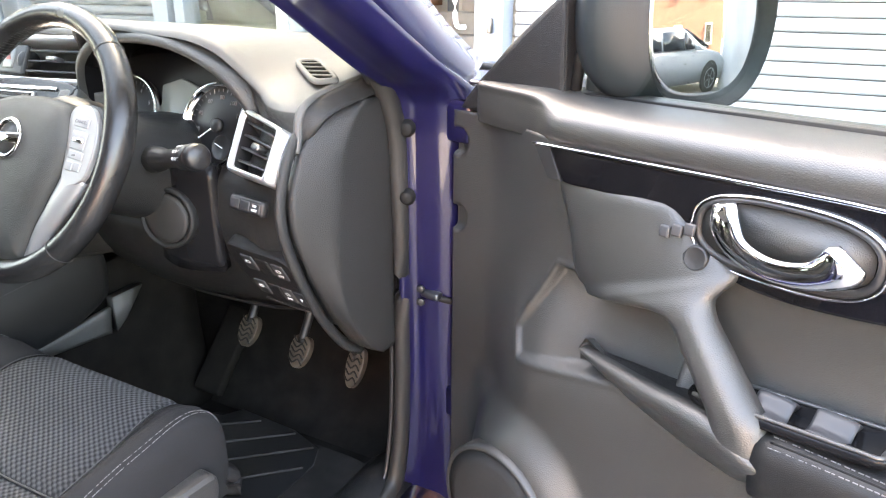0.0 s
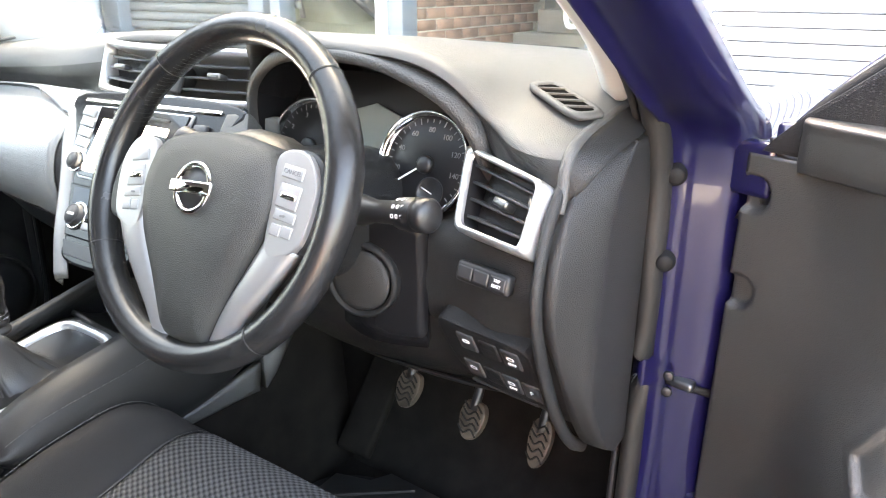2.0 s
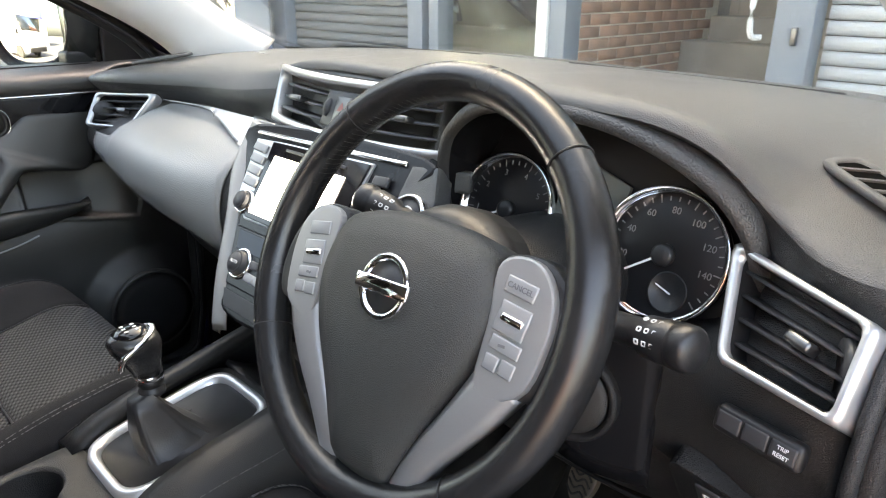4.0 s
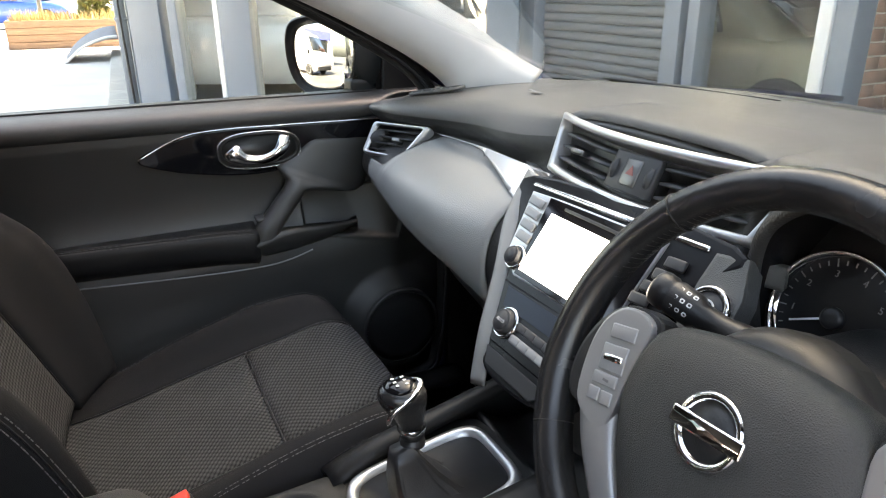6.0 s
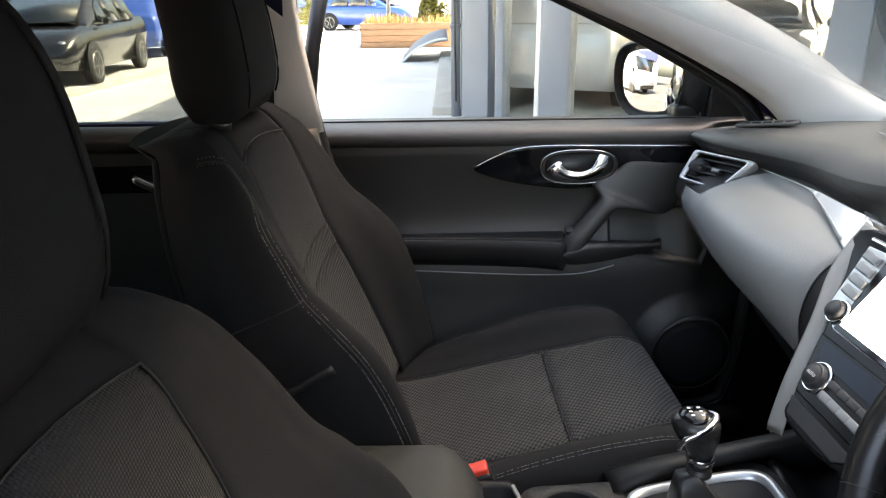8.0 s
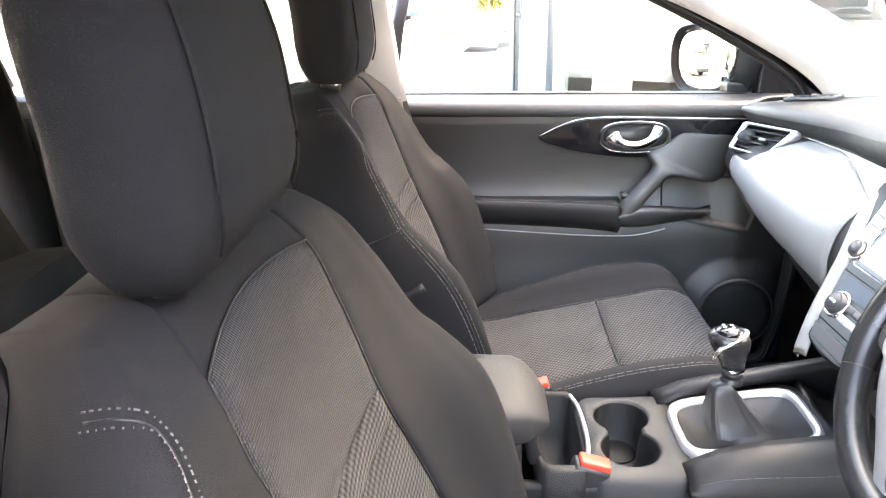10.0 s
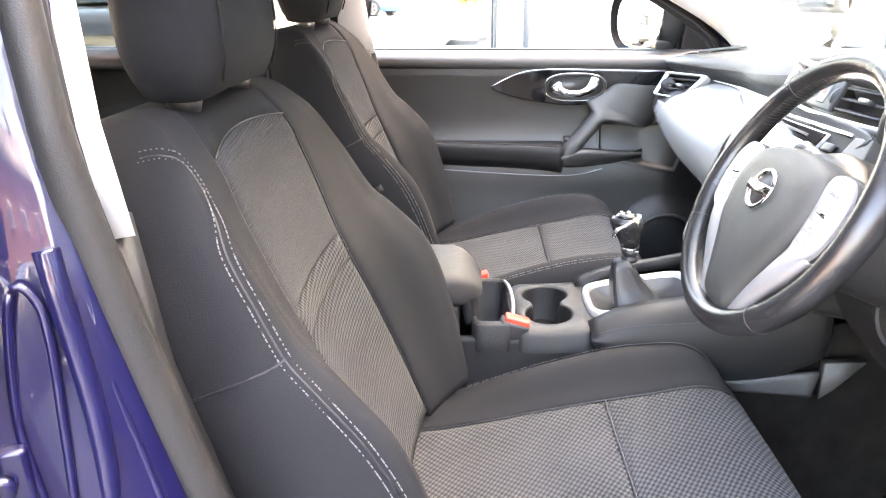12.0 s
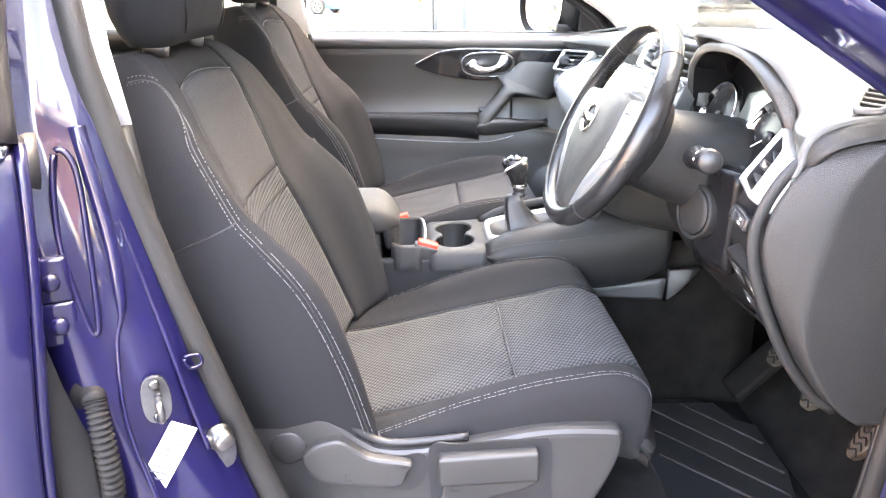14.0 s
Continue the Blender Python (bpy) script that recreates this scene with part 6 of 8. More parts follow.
    for s in (1, -1):
        ln = []
        for k in range(1, 14):
            f = k / 14
            w = spl(f, (0, 0.12, 0.4, 0.8, 1), (0.124, 0.139, 0.140, 0.128, 0.094))
            d = spl(f, (0, 0.12, 0.4, 0.8, 1), (0.044, 0.056, 0.059, 0.052, 0.028))
            cy = -0.129 - 0.03 * f + 0.01 * math.sin(math.pi * f)
            ln.append((s * w * 0.70, cy + d * 0.985 - 0.0004, 1.182 + 0.245 * f))
        part("welt", tube(ln, 0.0016, 6), RUBBER, hr)
        part("post", lathe([(0.0055, 0), (0.0055, 0.06)], pose(0.086 * s, -0.132, 1.166, -10, 0, 0), 12), CHROME, st_, "chrome head restraint post")
        part("guide", lathe([(0.017, -0.010), (0.018, 0.002), (0.015, 0.007), (0.007, 0.008)], pose(0.086 * s, -0.124, 1.180, -10, 0, 0), 20), STEEL, st_)
    part("seat_frame", box(0.44, 0.46, 0.16, pose(0, 0.27, 0.49), 0.02), BLACK, st_)
    for s in (1, -1):
        part("seat_rail", box(0.035, 0.56, 0.035, pose(0.18 * s, 0.25, 0.375), 0.006), STEEL, st_)
    if driver:
        M = Matrix(((0, 0, 1, 0.276), (1, 0, 0, 0), (0, 1, 0, 0), (0, 0, 0, 1)))

        def flat(pts, n):
            return [(p.x, p.y) for p in bend([(*p, 0) for p in pts], n, True)]
        sk = [(-0.040, 0.640), (-0.020, 0.692), (0.015, 0.716), (0.050, 0.722), (0.092, 0.706), (0.153, 0.650), (0.201, 0.632), (0.308, 0.642), (0.413, 0.660), (0.500, 0.660), (0.533, 0.650), (0.528, 0.600), (0.500, 0.530), (0.460, 0.46), (0.20, 0.44), (0.02, 0.44), (-0.02, 0.52)]
        ss = part("side_cover", plate(flat(sk, 90), 0.045, M, 0.012, 3), SEATSIDE, st_, "dark plastic seat side cover")
        part("cover_edge", tube(bend([(-0.020, 0.700, -0.012), (0.015, 0.725, -0.012), (0.050, 0.731, -0.012), (0.094, 0.714, -0.012), (0.155, 0.658, -0.012), (0.201, 0.640, -0.012), (0.308, 0.649, -0.012)], 40), 0.006, 8, M=M), BLACK, ss)
        part("cover_disc", lathe([(0.026, 0), (0.026, 0.002), (0.024, 0.003), (0.001, 0.003)], M @ pose(0.050, 0.645, 0.0), 32), SEATSIDE, ss)
        # long recline lever that flows out of the cover
        part("lever_gap", plate(flat([(0.075, 0.612), (0.13, 0.590), (0.20, 0.566), (0.232, 0.570), (0.248, 0.600), (0.240, 0.628), (0.20, 0.626), (0.13, 0.640)], 40), 0.004, M @ pose(0, 0, 0.001)), BLACK, ss)
        part("recline_lever", plate(flat([(0.070, 0.640), (0.12, 0.664), (0.165, 0.634), (0.222, 0.622), (0.219, 0.605), (0.204, 0.582), (0.15, 0.585), (0.09, 0.596)], 50), 0.02, M @ pose(0, 0, 0.016), 0.007, 3), SEATSIDE, ss, "dark plastic recline lever")
        # height lever in its recess
        part("lever_gap", plate(flat([(0.252, 0.640), (0.30, 0.644), (0.40, 0.650), (0.426, 0.646), (0.430, 0.58), (0.42, 0.50), (0.26, 0.48), (0.252, 0.56)], 50), 0.004, M @ pose(0, 0, 0.001)), BLACK, ss)
        hl = part("height_lever", box(0.146, 0.050, 0.024, M @ pose(0.336, 0.610, 0.008, 0, 0, 2.5), 0.006, 3), SEATSIDE, ss, "dark plastic height lever")
        part("lever_stem", plate(flat([(0.290, 0.586), (0.405, 0.584), (0.39, 0.565), (0.33, 0.548), (0.30, 0.52), (0.27, 0.50), (0.268, 0.56)], 40), 0.012, M @ pose(0, 0, 0.008), 0.004), SEATSIDE, hl)
        for x, z in ((0.130, 0.602), (0.282, 0.572)):
            part("cover_mark", box(0.003, 0.010, 0.0006, M @ pose(x, z, 0.0165 if x < 0.2 else 0.0085)), BLACK, ss)
            part("cover_mark", box(0.009, 0.003, 0.0006, M @ pose(x + 0.005, z - 0.005, 0.0165 if x < 0.2 else 0.0085)), BLACK, ss)
    else:
        lv = part("fold_lever", tube(bend([(0.262, -0.04, 0.855), (0.290, -0.035, 0.853), (0.292, 0.0, 0.868), (0.290, 0.045, 0.893)], 14), [0.013] * 4 + [0.0065] * 9 + [0.0075], 10), BLACK, st_, "black folding lever")
        part("lever_boss", lathe([(0.018, 0), (0.018, 0.012), (0.012, 0.018)], pose(0.262, -0.045, 0.853, 0, 90, 0), 18), BLACK, lv)
    st_.location = base
    return st_


seat("driver_seat", "black and grey cloth driver seat with worn woven centre", (0.396, 0, 0), True)
seat("passenger_seat", "black and grey cloth front passenger seat in shade", (-0.358, -0.034, 0.038), False)


# ---- front doors ----
NOTCHES = (1.037, 0.925)


def door_depth(s, z):
    """How far the trim stands into the car, at s from the hinge edge and height z."""
    low = spl(z, (0.40, 0.50, 0.60, 0.72, 0.79, 0.83, 0.90, 1.0, 1.06), (0.020, 0.045, 0.044, 0.034, 0.030, 0.018, -0.004, 0.0, 0.010))
    start = 0.038 - 0.028 * ease((0.72 - z) / 0.05)
    y = -0.035 + (low + 0.035) * ease((s - start + 0.02) / 0.17)
    # rounded swelling about the speaker
    y += 0.026 * ease((0.150 - math.hypot(s - 0.165, z - 0.580)) / 0.055)
    # the hollow behind the pull handle
    inside = min(0.877 * (s - 0.131) - 0.48 * (z - 0.828), z - 0.795 - 0.20 * (s - 0.154), 0.926 - z, 0.365 - s, 0.88 * (s - 0.129) + 0.48 * (z - 0.828))
    y -= (0.005 + 0.019 * ease((s - 0.140) / 0.12)) * ease(inside / 0.006)
    y += 0.003 * math.exp(-((inside + 0.003) / 0.004) ** 2)
    # two round finger notches at the hinge edge
    for nz in NOTCHES:
        y -= 0.010 * ease((0.021 - math.hypot(s + 0.036, z - nz)) / 0.004)
    return y


def trim_reach(u):
    """The trim's length, with the rows closer together near the hinge edge."""
    return -0.046 + (0.80 * u if u < 0.62 else 0.496 + (u - 0.62) * 1.6053)


def front_door(name, label, M, driver):
    d = thing(name, label, "car door", M.translation)

    def sh(fn, *a, **k):
        return sheet(fn, *a, M=M, face=k.pop('face', (0, 1, 0.2)), **k)
    part("trim_panel", sh(lambda u, v: (trim_reach(u), door_depth(trim_reach(u), 0.40 + 0.68 * v), 0.40 + 0.68 * v), 0, 1, 0, 1, 230, 180, thick=0.02), DOORP, d, "dark grey moulded plastic door trim")
    # soft top roll

    def roll(u, v):
        x = 1.06 * u
        V = (0, 0.25, 0.5, 0.75, 1)
        f = ease((x - 0.125) / 0.060)
        na, za = spl(v, V, (-0.006, -0.003, -0.003, -0.008, -0.070)), spl(v, V, (1.071, 1.085, 1.110, 1.124, 1.127))
        nb, zb = spl(v, V, (0.002, 0.016, 0.015, -0.008, -0.075)), spl(v, V, (1.069, 1.082, 1.102, 1.116, 1.126))
        back = 0.026 * max(0.0, 1 - x / 0.13) + 0.02 * max(0.0, 1 - x / 0.012) ** 2
        return (x, na + (nb - na) * f - back, za + (zb - za) * f + 0.003 * u)
    part("top_roll", sh(roll, 0, 1, 0, 1, 110, 26, thick=0.010), DOORP, d, "soft grained door top")
    # gloss strip with the handle bezel
    strip = [(0.172, 1.071), (0.25, 1.072), (0.40, 1.075), (0.52, 1.076), (0.60, 1.066), (0.68, 1.030), (0.62, 1.002), (0.54, 0.986), (0.46, 0.978), (0.405, 0.983), (0.375, 1.003), (0.335, 1.030), (0.25, 1.034), (0.192, 1.036)]
    F = M @ Matrix(((1, 0, 0, 0), (0, 0, 1, 0.014), (0, 1, 0, 0), (0, 0, 0, 1)))
    sc = bend([(x, y, 0) for x, y in strip], 70, True)
    part("gloss_strip", plate([(p.x, p.y) for p in sc], 0.018, F, 0.003), GLOSS, d, "gloss black door strip")
    part("strip_line", tube(bend([(0.150, 1.0715, 0.001), (0.25, 1.0735, 0.001), (0.40, 1.0765, 0.001), (0.52, 1.0775, 0.001), (0.60, 1.068, 0.001), (0.68, 1.031, 0.001)], 30), 0.0022, 6, M=F), CHROME, d, "thin chrome line")
    part("strip_end", plate([(0.153, 1.071), (0.175, 1.0715), (0.195, 1.035), (0.176, 1.035)], 0.006, F @ pose(0, 0, 0.002), 0.001), BLACK, d)
    o1, o2, o3 = oval(0.172, 0.078, 44, 2.7, 0.446, 1.030), oval(0.167, 0.073, 44, 2.7, 0.446, 1.030), oval(0.150, 0.058, 44, 2.7, 0.446, 1.031)
    bz = part("handle_bezel", ring(o1, o2, 0.008, F @ pose(0, 0, 0.003), 0.003), CHROME, d, "chrome oval handle surround")
    part("handle_rim", ring(o2, o3, 0.012, F @ pose(0, 0, 0.004), 0.002), BLACK, bz)
    part("handle_cup", loft([[(x, y, 0.0) for x, y in o3], [(0.446 + (x - 0.446) * 0.9, 1.031 + (y - 1.031) * 0.9, -0.0115) for x, y in o3], [(0.446 + (x - 0.446) * 0.2, 1.031 + (y - 1.031) * 0.2, -0.0135) for x, y in o3]], M=F @ pose(0, 0, 0.003)), DOORP, bz)
    lev = bend([(0.392, 1.055, 0.004), (0.398, 1.038, 0.010), (0.414, 1.021, 0.014), (0.444, 1.011, 0.015), (0.476, 1.014, 0.015), (0.496, 1.026, 0.014), (0.506, 1.038, 0.010)], 30)
    rr = [spl(i / 29, (0, 0.15, 0.4, 0.7, 0.9, 1), (0.012, 0.015, 0.011, 0.013, 0.019, 0.014)) for i in range(30)]
    part("inner_handle", tube(lev, rr, 14, squash=0.42, up=(0, 0, 1), M=F @ pose(0, 0, 0.002)), CHROME, d, "polished chrome inner handle")
    # pull handle and its upper pad

    KV = (0, 0.15, 0.28, 0.34, 0.45, 0.60, 0.75, 0.88, 1)

    def pull(u, v):
        ls, lz = spl(v, KV, (0.176, 0.202, 0.226, 0.262, 0.346, 0.380, 0.402, 0.420, 0.432)), spl(v, KV, (1.037, 0.985, 0.920, 0.918, 0.936, 0.912, 0.887, 0.866, 0.840))
        rs, rz = spl(v, KV, (0.335, 0.372, 0.410, 0.415, 0.402, 0.434, 0.458, 0.478, 0.487)), spl(v, KV, (1.040, 1.014, 0.997, 0.988, 0.962, 0.921, 0.895, 0.872, 0.836))
        n = spl(v, KV, (0.018, 0.026, 0.036, 0.040, 0.050, 0.058, 0.064, 0.068, 0.068))
        h = spl(v, KV, (0.004, 0.010, 0.018, 0.020, 0.022, 0.024, 0.026, 0.022, 0.012))
        w = abs(2 * u - 1)
        return (ls + (rs - ls) * u, n - h * w ** 3 - (0.012 * (1 - u) * (v < 0.3)), lz + (rz - lz) * u)
    part("pull_handle", sh(pull, 0, 1, 0, 1, 18, 44, puff=0.002, thick=0.022), DOORP, d, "dark plastic pull handle")
    # hollow behind the handle and the ledge in it

    def ledge(u, v):
        x = 0.240 + 0.247 * u
        top = spl(x, (0.24, 0.30, 0.36, 0.41, 0.44, 0.487), (0.845, 0.853, 0.860, 0.866, 0.864, 0.846))
        low = spl(x, (0.24, 0.262, 0.314, 0.357, 0.43, 0.474, 0.487), (0.838, 0.828, 0.818, 0.814, 0.810, 0.813, 0.824))
        n = spl(x, (0.24, 0.30, 0.36, 0.41, 0.46, 0.487), (0.014, 0.033, 0.049, 0.060, 0.066, 0.063))
        return (x, n + spl(v, (0, 0.3, 0.7, 0.88, 1), (-0.014, -0.003, 0.004, 0.001, -0.010)), low + (top - low) * v)
    part("ledge", sh(ledge, 0, 1, 0, 1, 30, 12, puff=0.001, thick=0.016), DOORP, d)
    part("ledge_floor", sh(lambda u, v: (0.245 + 0.17 * u, 0.000 + (0.010 + 0.044 * u ** 0.7) * v, 0.842 + 0.012 * u), 0, 1, 0, 1, 12, 4, thick=0.006, face=(0, 0, 1)), DASHLOW, d)
    # armrest
    AV = (0, 0.2, 0.4, 0.55, 0.75, 1)

    def arm(u, v):
        x = 0.474 + 0.565 * u
        rise = 0.010 * (1 - math.exp(-(x - 0.474) / 0.07))
        return (x, spl(v, AV, (0.004, 0.040, 0.062, 0.068, 0.064, 0.040)) - 0.010 * u * (v > 0.3), spl(v, AV, (0.876, 0.874, 0.864, 0.848, 0.815, 0.790)) + (0.018 * u + rise) * min(1.0, 1.6 * v))
    part("armrest", sh(arm, 0, 1, 0, 1, 34, 22, puff=0.001, thick=0.02), PAD, d, "stitched black door armrest")
    for v in (0.30, 0.41):
        tagged(part("stitching", sewn([M @ (Vector(arm(0.02 + 0.96 * k / 50, v)) + Vector((0, 0.0011, 0.0011))) for k in range(51)], 0.0052, 0.0040, 0.0006), THREAD, d), kind="stuff")
    part("seam", tube([Vector(arm(0.02 + 0.96 * k / 50, 0.355)) + Vector((0, 0.0006, 0.0006)) for k in range(51)], 0.0013, 6, M=M), RUBBER, d)
    pale = [(0.47, 0.046, 0.784), (0.60, 0.043, 0.786), (0.85, 0.037, 0.800), (1.02, 0.033, 0.812)]
    if not driver:
        pale = [(0.36, 0.050, 0.806), (0.41, 0.050, 0.792)] + pale
    # Passenger side gets a paler colour for the light its edge catches
    part("edge_line", tube(bend(pale, 40), 0.0016, 6, M=M), BUTTON if not driver else DOORP, d, "thin armrest edge line, passenger side paled for caught light")
    # switches
    if driver:
        def tray(u, v):
            x = 0.405 + 0.160 * u
            return (x, 0.008 + 0.044 * v, 0.881 + 0.11 * (x - 0.418) - 0.003 * v - 0.007 * math.sin(math.pi * v) * math.sin(math.pi * u) ** 0.4)
        sp_ = part("switch_panel", sh(tray, 0, 1, 0, 1, 30, 10, thick=0.010, face=(0, 0.2, 1)), GLOSSY, d, "black window switch panel")
        edge = [tray(k / 20, 0) for k in range(21)] + [tray(1, k / 8) for k in range(1, 9)] + [tray(1 - k / 20, 1) for k in range(1, 21)]
        part("panel_rim", tube(bend(edge, 60), 0.0022, 8, M=M), DOORP, sp_)
        for k in range(3):
            cx = 0.420 + 0.051 * k
            cz = 0.883 + 0.11 * (cx - 0.418)
            ws = part("window_switch", sh(lambda u, v: (cx - 0.017 + 0.034 * u, 0.013 + 0.034 * v, cz + spl(v, (0, 0.3, 0.42, 0.7, 1), (0.000, 0.006, 0.005, -0.004, -0.006)) - 0.002 * abs(2 * u - 1) ** 4), 0, 1, 0, 1, 12, 16, thick=0.007, face=(0, 0.1, 1)), DARKBTN, sp_)
            part("switch_mark", box(0.006, 0.004, 0.0006, M @ pose(cx, 0.0185, cz + 0.0040, 29, 0, 0)), BUTTON, ws)
        ms = part("mirror_switch", lathe([(0.0125, -0.008), (0.0125, -0.002), (0.011, 0.000), (0.010, -0.0006), (0.001, -0.0004)], M @ pose(0.374, 0.028, 0.999, -78, 0, 0), 24), BLACK, d, "round mirror adjuster")
        for k in range(3):
            part("mirror_key", box(0.011, 0.012, 0.005, M @ pose(0.338 + 0.013 * k, 0.0245, 1.016 + 0.004 * k, -80, 0, 0), 0.002), DARKBTN, ms)
    else:
        part("window_switch", box(0.045, 0.024, 0.010, M @ pose(0.452, 0.040, 0.890, -12, 0, 0), 0.004), DARKBTN, d, "single black window switch")
    # speaker and lower pocket
    spm = M @ pose(0.165, 0.069, 0.582, -90, 0, 0)
    spk = part("speaker", lathe([(0.096, -0.02), (0.096, 0.003), (0.093, 0.006), (0.089, 0.004)], spm, 44), DOORP, d, "round speaker with a black mesh")
    part("speaker_mesh", lathe([(0.089, 0.004), (0.07, 0.008), (0.03, 0.011), (0.001, 0.012)], spm, 40), mesh_black, spk)
    part("pocket", sh(lambda u, v: (0.30 + 0.62 * u, 0.046 + 0.035 * math.sin(math.pi * v * 0.6), 0.42 + 0.13 * v), 0, 1, 0, 1, 24, 6, thick=0.012), DASHLOW, d)
    # outer skin, window frame and glass
    def skin(u, v):
        z = 0.38 + 0.73 * v
        return (-0.005 + 1.09 * u, -0.105 - 0.030 * math.sin(math.pi * (0.15 + 0.8 * v)) - 0.004 * math.sin(math.pi * u), z)
    part("outer_skin", sh(skin, 0, 1, 0, 1, 20, 18, thick=0.01, face=(0, -1, 0)), PAINT, d, "dark blue outer door skin")
    part("door_edge", loft([[(-0.040, -0.110, z), (-0.038, -0.078, z), (0.03, -0.078, z), (0.03, -0.105, z)] for z in (0.40, 0.60, 0.80, 1.0, 1.075)], M=M), PAINT, d)
    part("door_end", loft([[(1.055, -0.105, z), (1.055, 0.0, z), (1.085, -0.02, z), (1.085, -0.10, z)] for z in (0.40, 0.75, 1.09)], M=M), PAINT, d)
    gt = [(-0.010, 1.085), (0.05, 1.150), (0.16, 1.235), (0.33, 1.335), (0.55, 1.425), (0.78, 1.485), (0.98, 1.495)]
    fr_ = bend([(x, -0.055 - 0.12 * max(0, z - 1.10), z) for x, z in gt], 40)
    part("window_frame", tube([p + Vector((0, 0, 0.012)) for p in fr_], 0.013, 10, squash=1.3, up=(0, 1, 0), M=M), RUBBER, d, "black rubber-edged window frame")
    outer_f = [p + Vector((-0.006, -0.034, 0.020)) for p in fr_]
    part("frame_paint", tube(outer_f, 0.014, 8, squash=1.6, up=(0, 1, 0), M=M), PAINT, d)
    part("frame_post", tube([(0.985, -0.10, 1.49), (1.03, -0.07, 1.28), (1.055, -0.05, 1.10)], 0.018, 8, M=M), BLACK, d)

    def pane(u, v):
        s = 0.15 + 0.88 * u
        top = spl(min(s, 0.98), [p[0] for p in gt], [p[1] for p in gt])
        z = 1.10 + (top - 1.10) * v
        return (s, -0.060 - 0.12 * max(0, z - 1.10), z)
    part("window_pane", sh(pane, 0, 1, 0, 1, 16, 6, thick=0.004), CARGLASS, d, "clear door window").visible_shadow = False
    part("glass_seal", tube([(0.17, -0.050, 1.118), (0.6, -0.050, 1.121), (1.05, -0.050, 1.121)], 0.007, 6, M=M), RUBBER, d)
    # corner trim and door mirror
    ct = [(-0.036, 1.083), (-0.024, 1.098), (0.006, 1.128), (0.034, 1.150), (0.085, 1.192), (0.142, 1.236), (0.148, 1.118), (0.06, 1.110), (0.05, 1.083)]
    part("corner_trim", plate(ct, 0.022, M @ Matrix(((1, 0, 0, 0), (0, 0, 1, -0.036), (0, 1, 0, 0), (0, 0, 0, 1))), 0.005), DASHLOW, d, "dark plastic mirror corner trim")
    part("corner_post", tube([(0.151, -0.052, 1.115), (0.151, -0.070, 1.235)], 0.007, 8, M=M), RUBBER, d)
    mm = M @ pose(0.240, -0.165, 1.192, 0, 0, 0)
    # the glass faces along the door, turned towards the seats
    turn_ = MIRROR_TURN_DRIVER if driver else MIRROR_TURN
    ca, sa = math.cos(radians(turn_)), math.sin(radians(turn_))
    swing = Matrix(((-sa, 0, ca, 0), (ca, 0, sa, 0), (0, 1, 0, 0), (0, 0, 0, 1)))
    rot = mm @ swing @ pose(0, 0, 0, MIRROR_TILT, 0, 0) @ Matrix.Diagonal((0.93, 0.93, 0.96, 1))
    hs = []
    for k, (z, g) in enumerate(((0.018, 1.04), (0.014, 1.09), (-0.01, 1.13), (-0.04, 1.08), (-0.075, 0.90), (-0.095, 0.55), (-0.10, 0.15))):
        hs.append([(x * g + 0.40 * max(0, x) * (z < 0.013), y * g, z) for x, y in mirror_outline])
    mir = part("door_mirror", joined(loft(hs, cap=False, M=rot), loft([[(x * 1.04, y * 1.04, 0.018) for x, y in mirror_outline], [(x * 0.985, y * 0.975, 0.006) for x, y in mirror_outline], [(x * 0.955, y * 0.945, 0.003) for x, y in mirror_outline]], cap=False, M=rot)), mirror_case, d, "grey-black door mirror housing")
    part("mirror_glass", loft([[(x * 0.965 * k, y * 0.955 * k, 0.004 + (0.0117 - (0.965 * k) ** 2 * (x * x + y * y)) / (2 * MIRROR_RADIUS)) for x, y in mirror_outline] for k in (1.0, 0.88, 0.76, 0.64, 0.52, 0.40, 0.28, 0.16, 0.04)], M=rot), MIRROR, mir, "bowed mirror glass")
    part("mirror_foot", box(0.060, 0.075, 0.040, M @ pose(0.185, -0.100, 1.128), 0.010, 3), mirror_case, mir)
    return d


MIRROR_TURN, MIRROR_TURN_DRIVER, MIRROR_TILT, MIRROR_RADIUS = 33.0, 10.5, -3.0, 1.2
mirror_outline = [(-p.x, p.y) for p in bend([(-0.104, 0.060, 0), (-0.085, 0.085, 0), (0.0, 0.092, 0), (0.082, 0.080, 0), (0.108, 0.045, 0), (0.104, -0.020, 0), (0.076, -0.068, 0), (0.026, -0.088, 0), (-0.054, -0.082, 0), (-0.094, -0.050, 0), (-0.106, 0.0, 0)], 56, True)]
mirror_case = mat("mirror_plastic", (0.012, 0.016, 0.018), 0.45, spec=0.3, grain=0.15, scale=700, vary=0.1)
mesh_black = mat("speaker_mesh", (0.010, 0.010, 0.010), 0.6, grain=1.0, scale=900, kind="leather", vary=0.1)
DX, DN = Vector((0.93, -0.37, 0)).normalized(), Vector((-0.37, -0.93, 0)).normalized()
MD = Matrix(((DX.x, DN.x, 0, 0.85), (DX.y, DN.y, 0, 0.84), (0, 0, 1, 0), (0, 0, 0, 1)))
MP = Matrix(((0, 1, 0, -0.788), (-1, 0, 0, 0.920), (0, 0, 1, -0.008), (0, 0, 0, 1)))
front_door("driver_door", "open driver door with dark grey trim and chrome handle", MD, True)
front_door("passenger_door", "closed front passenger door with dark grey trim and chrome handle", MP, False)


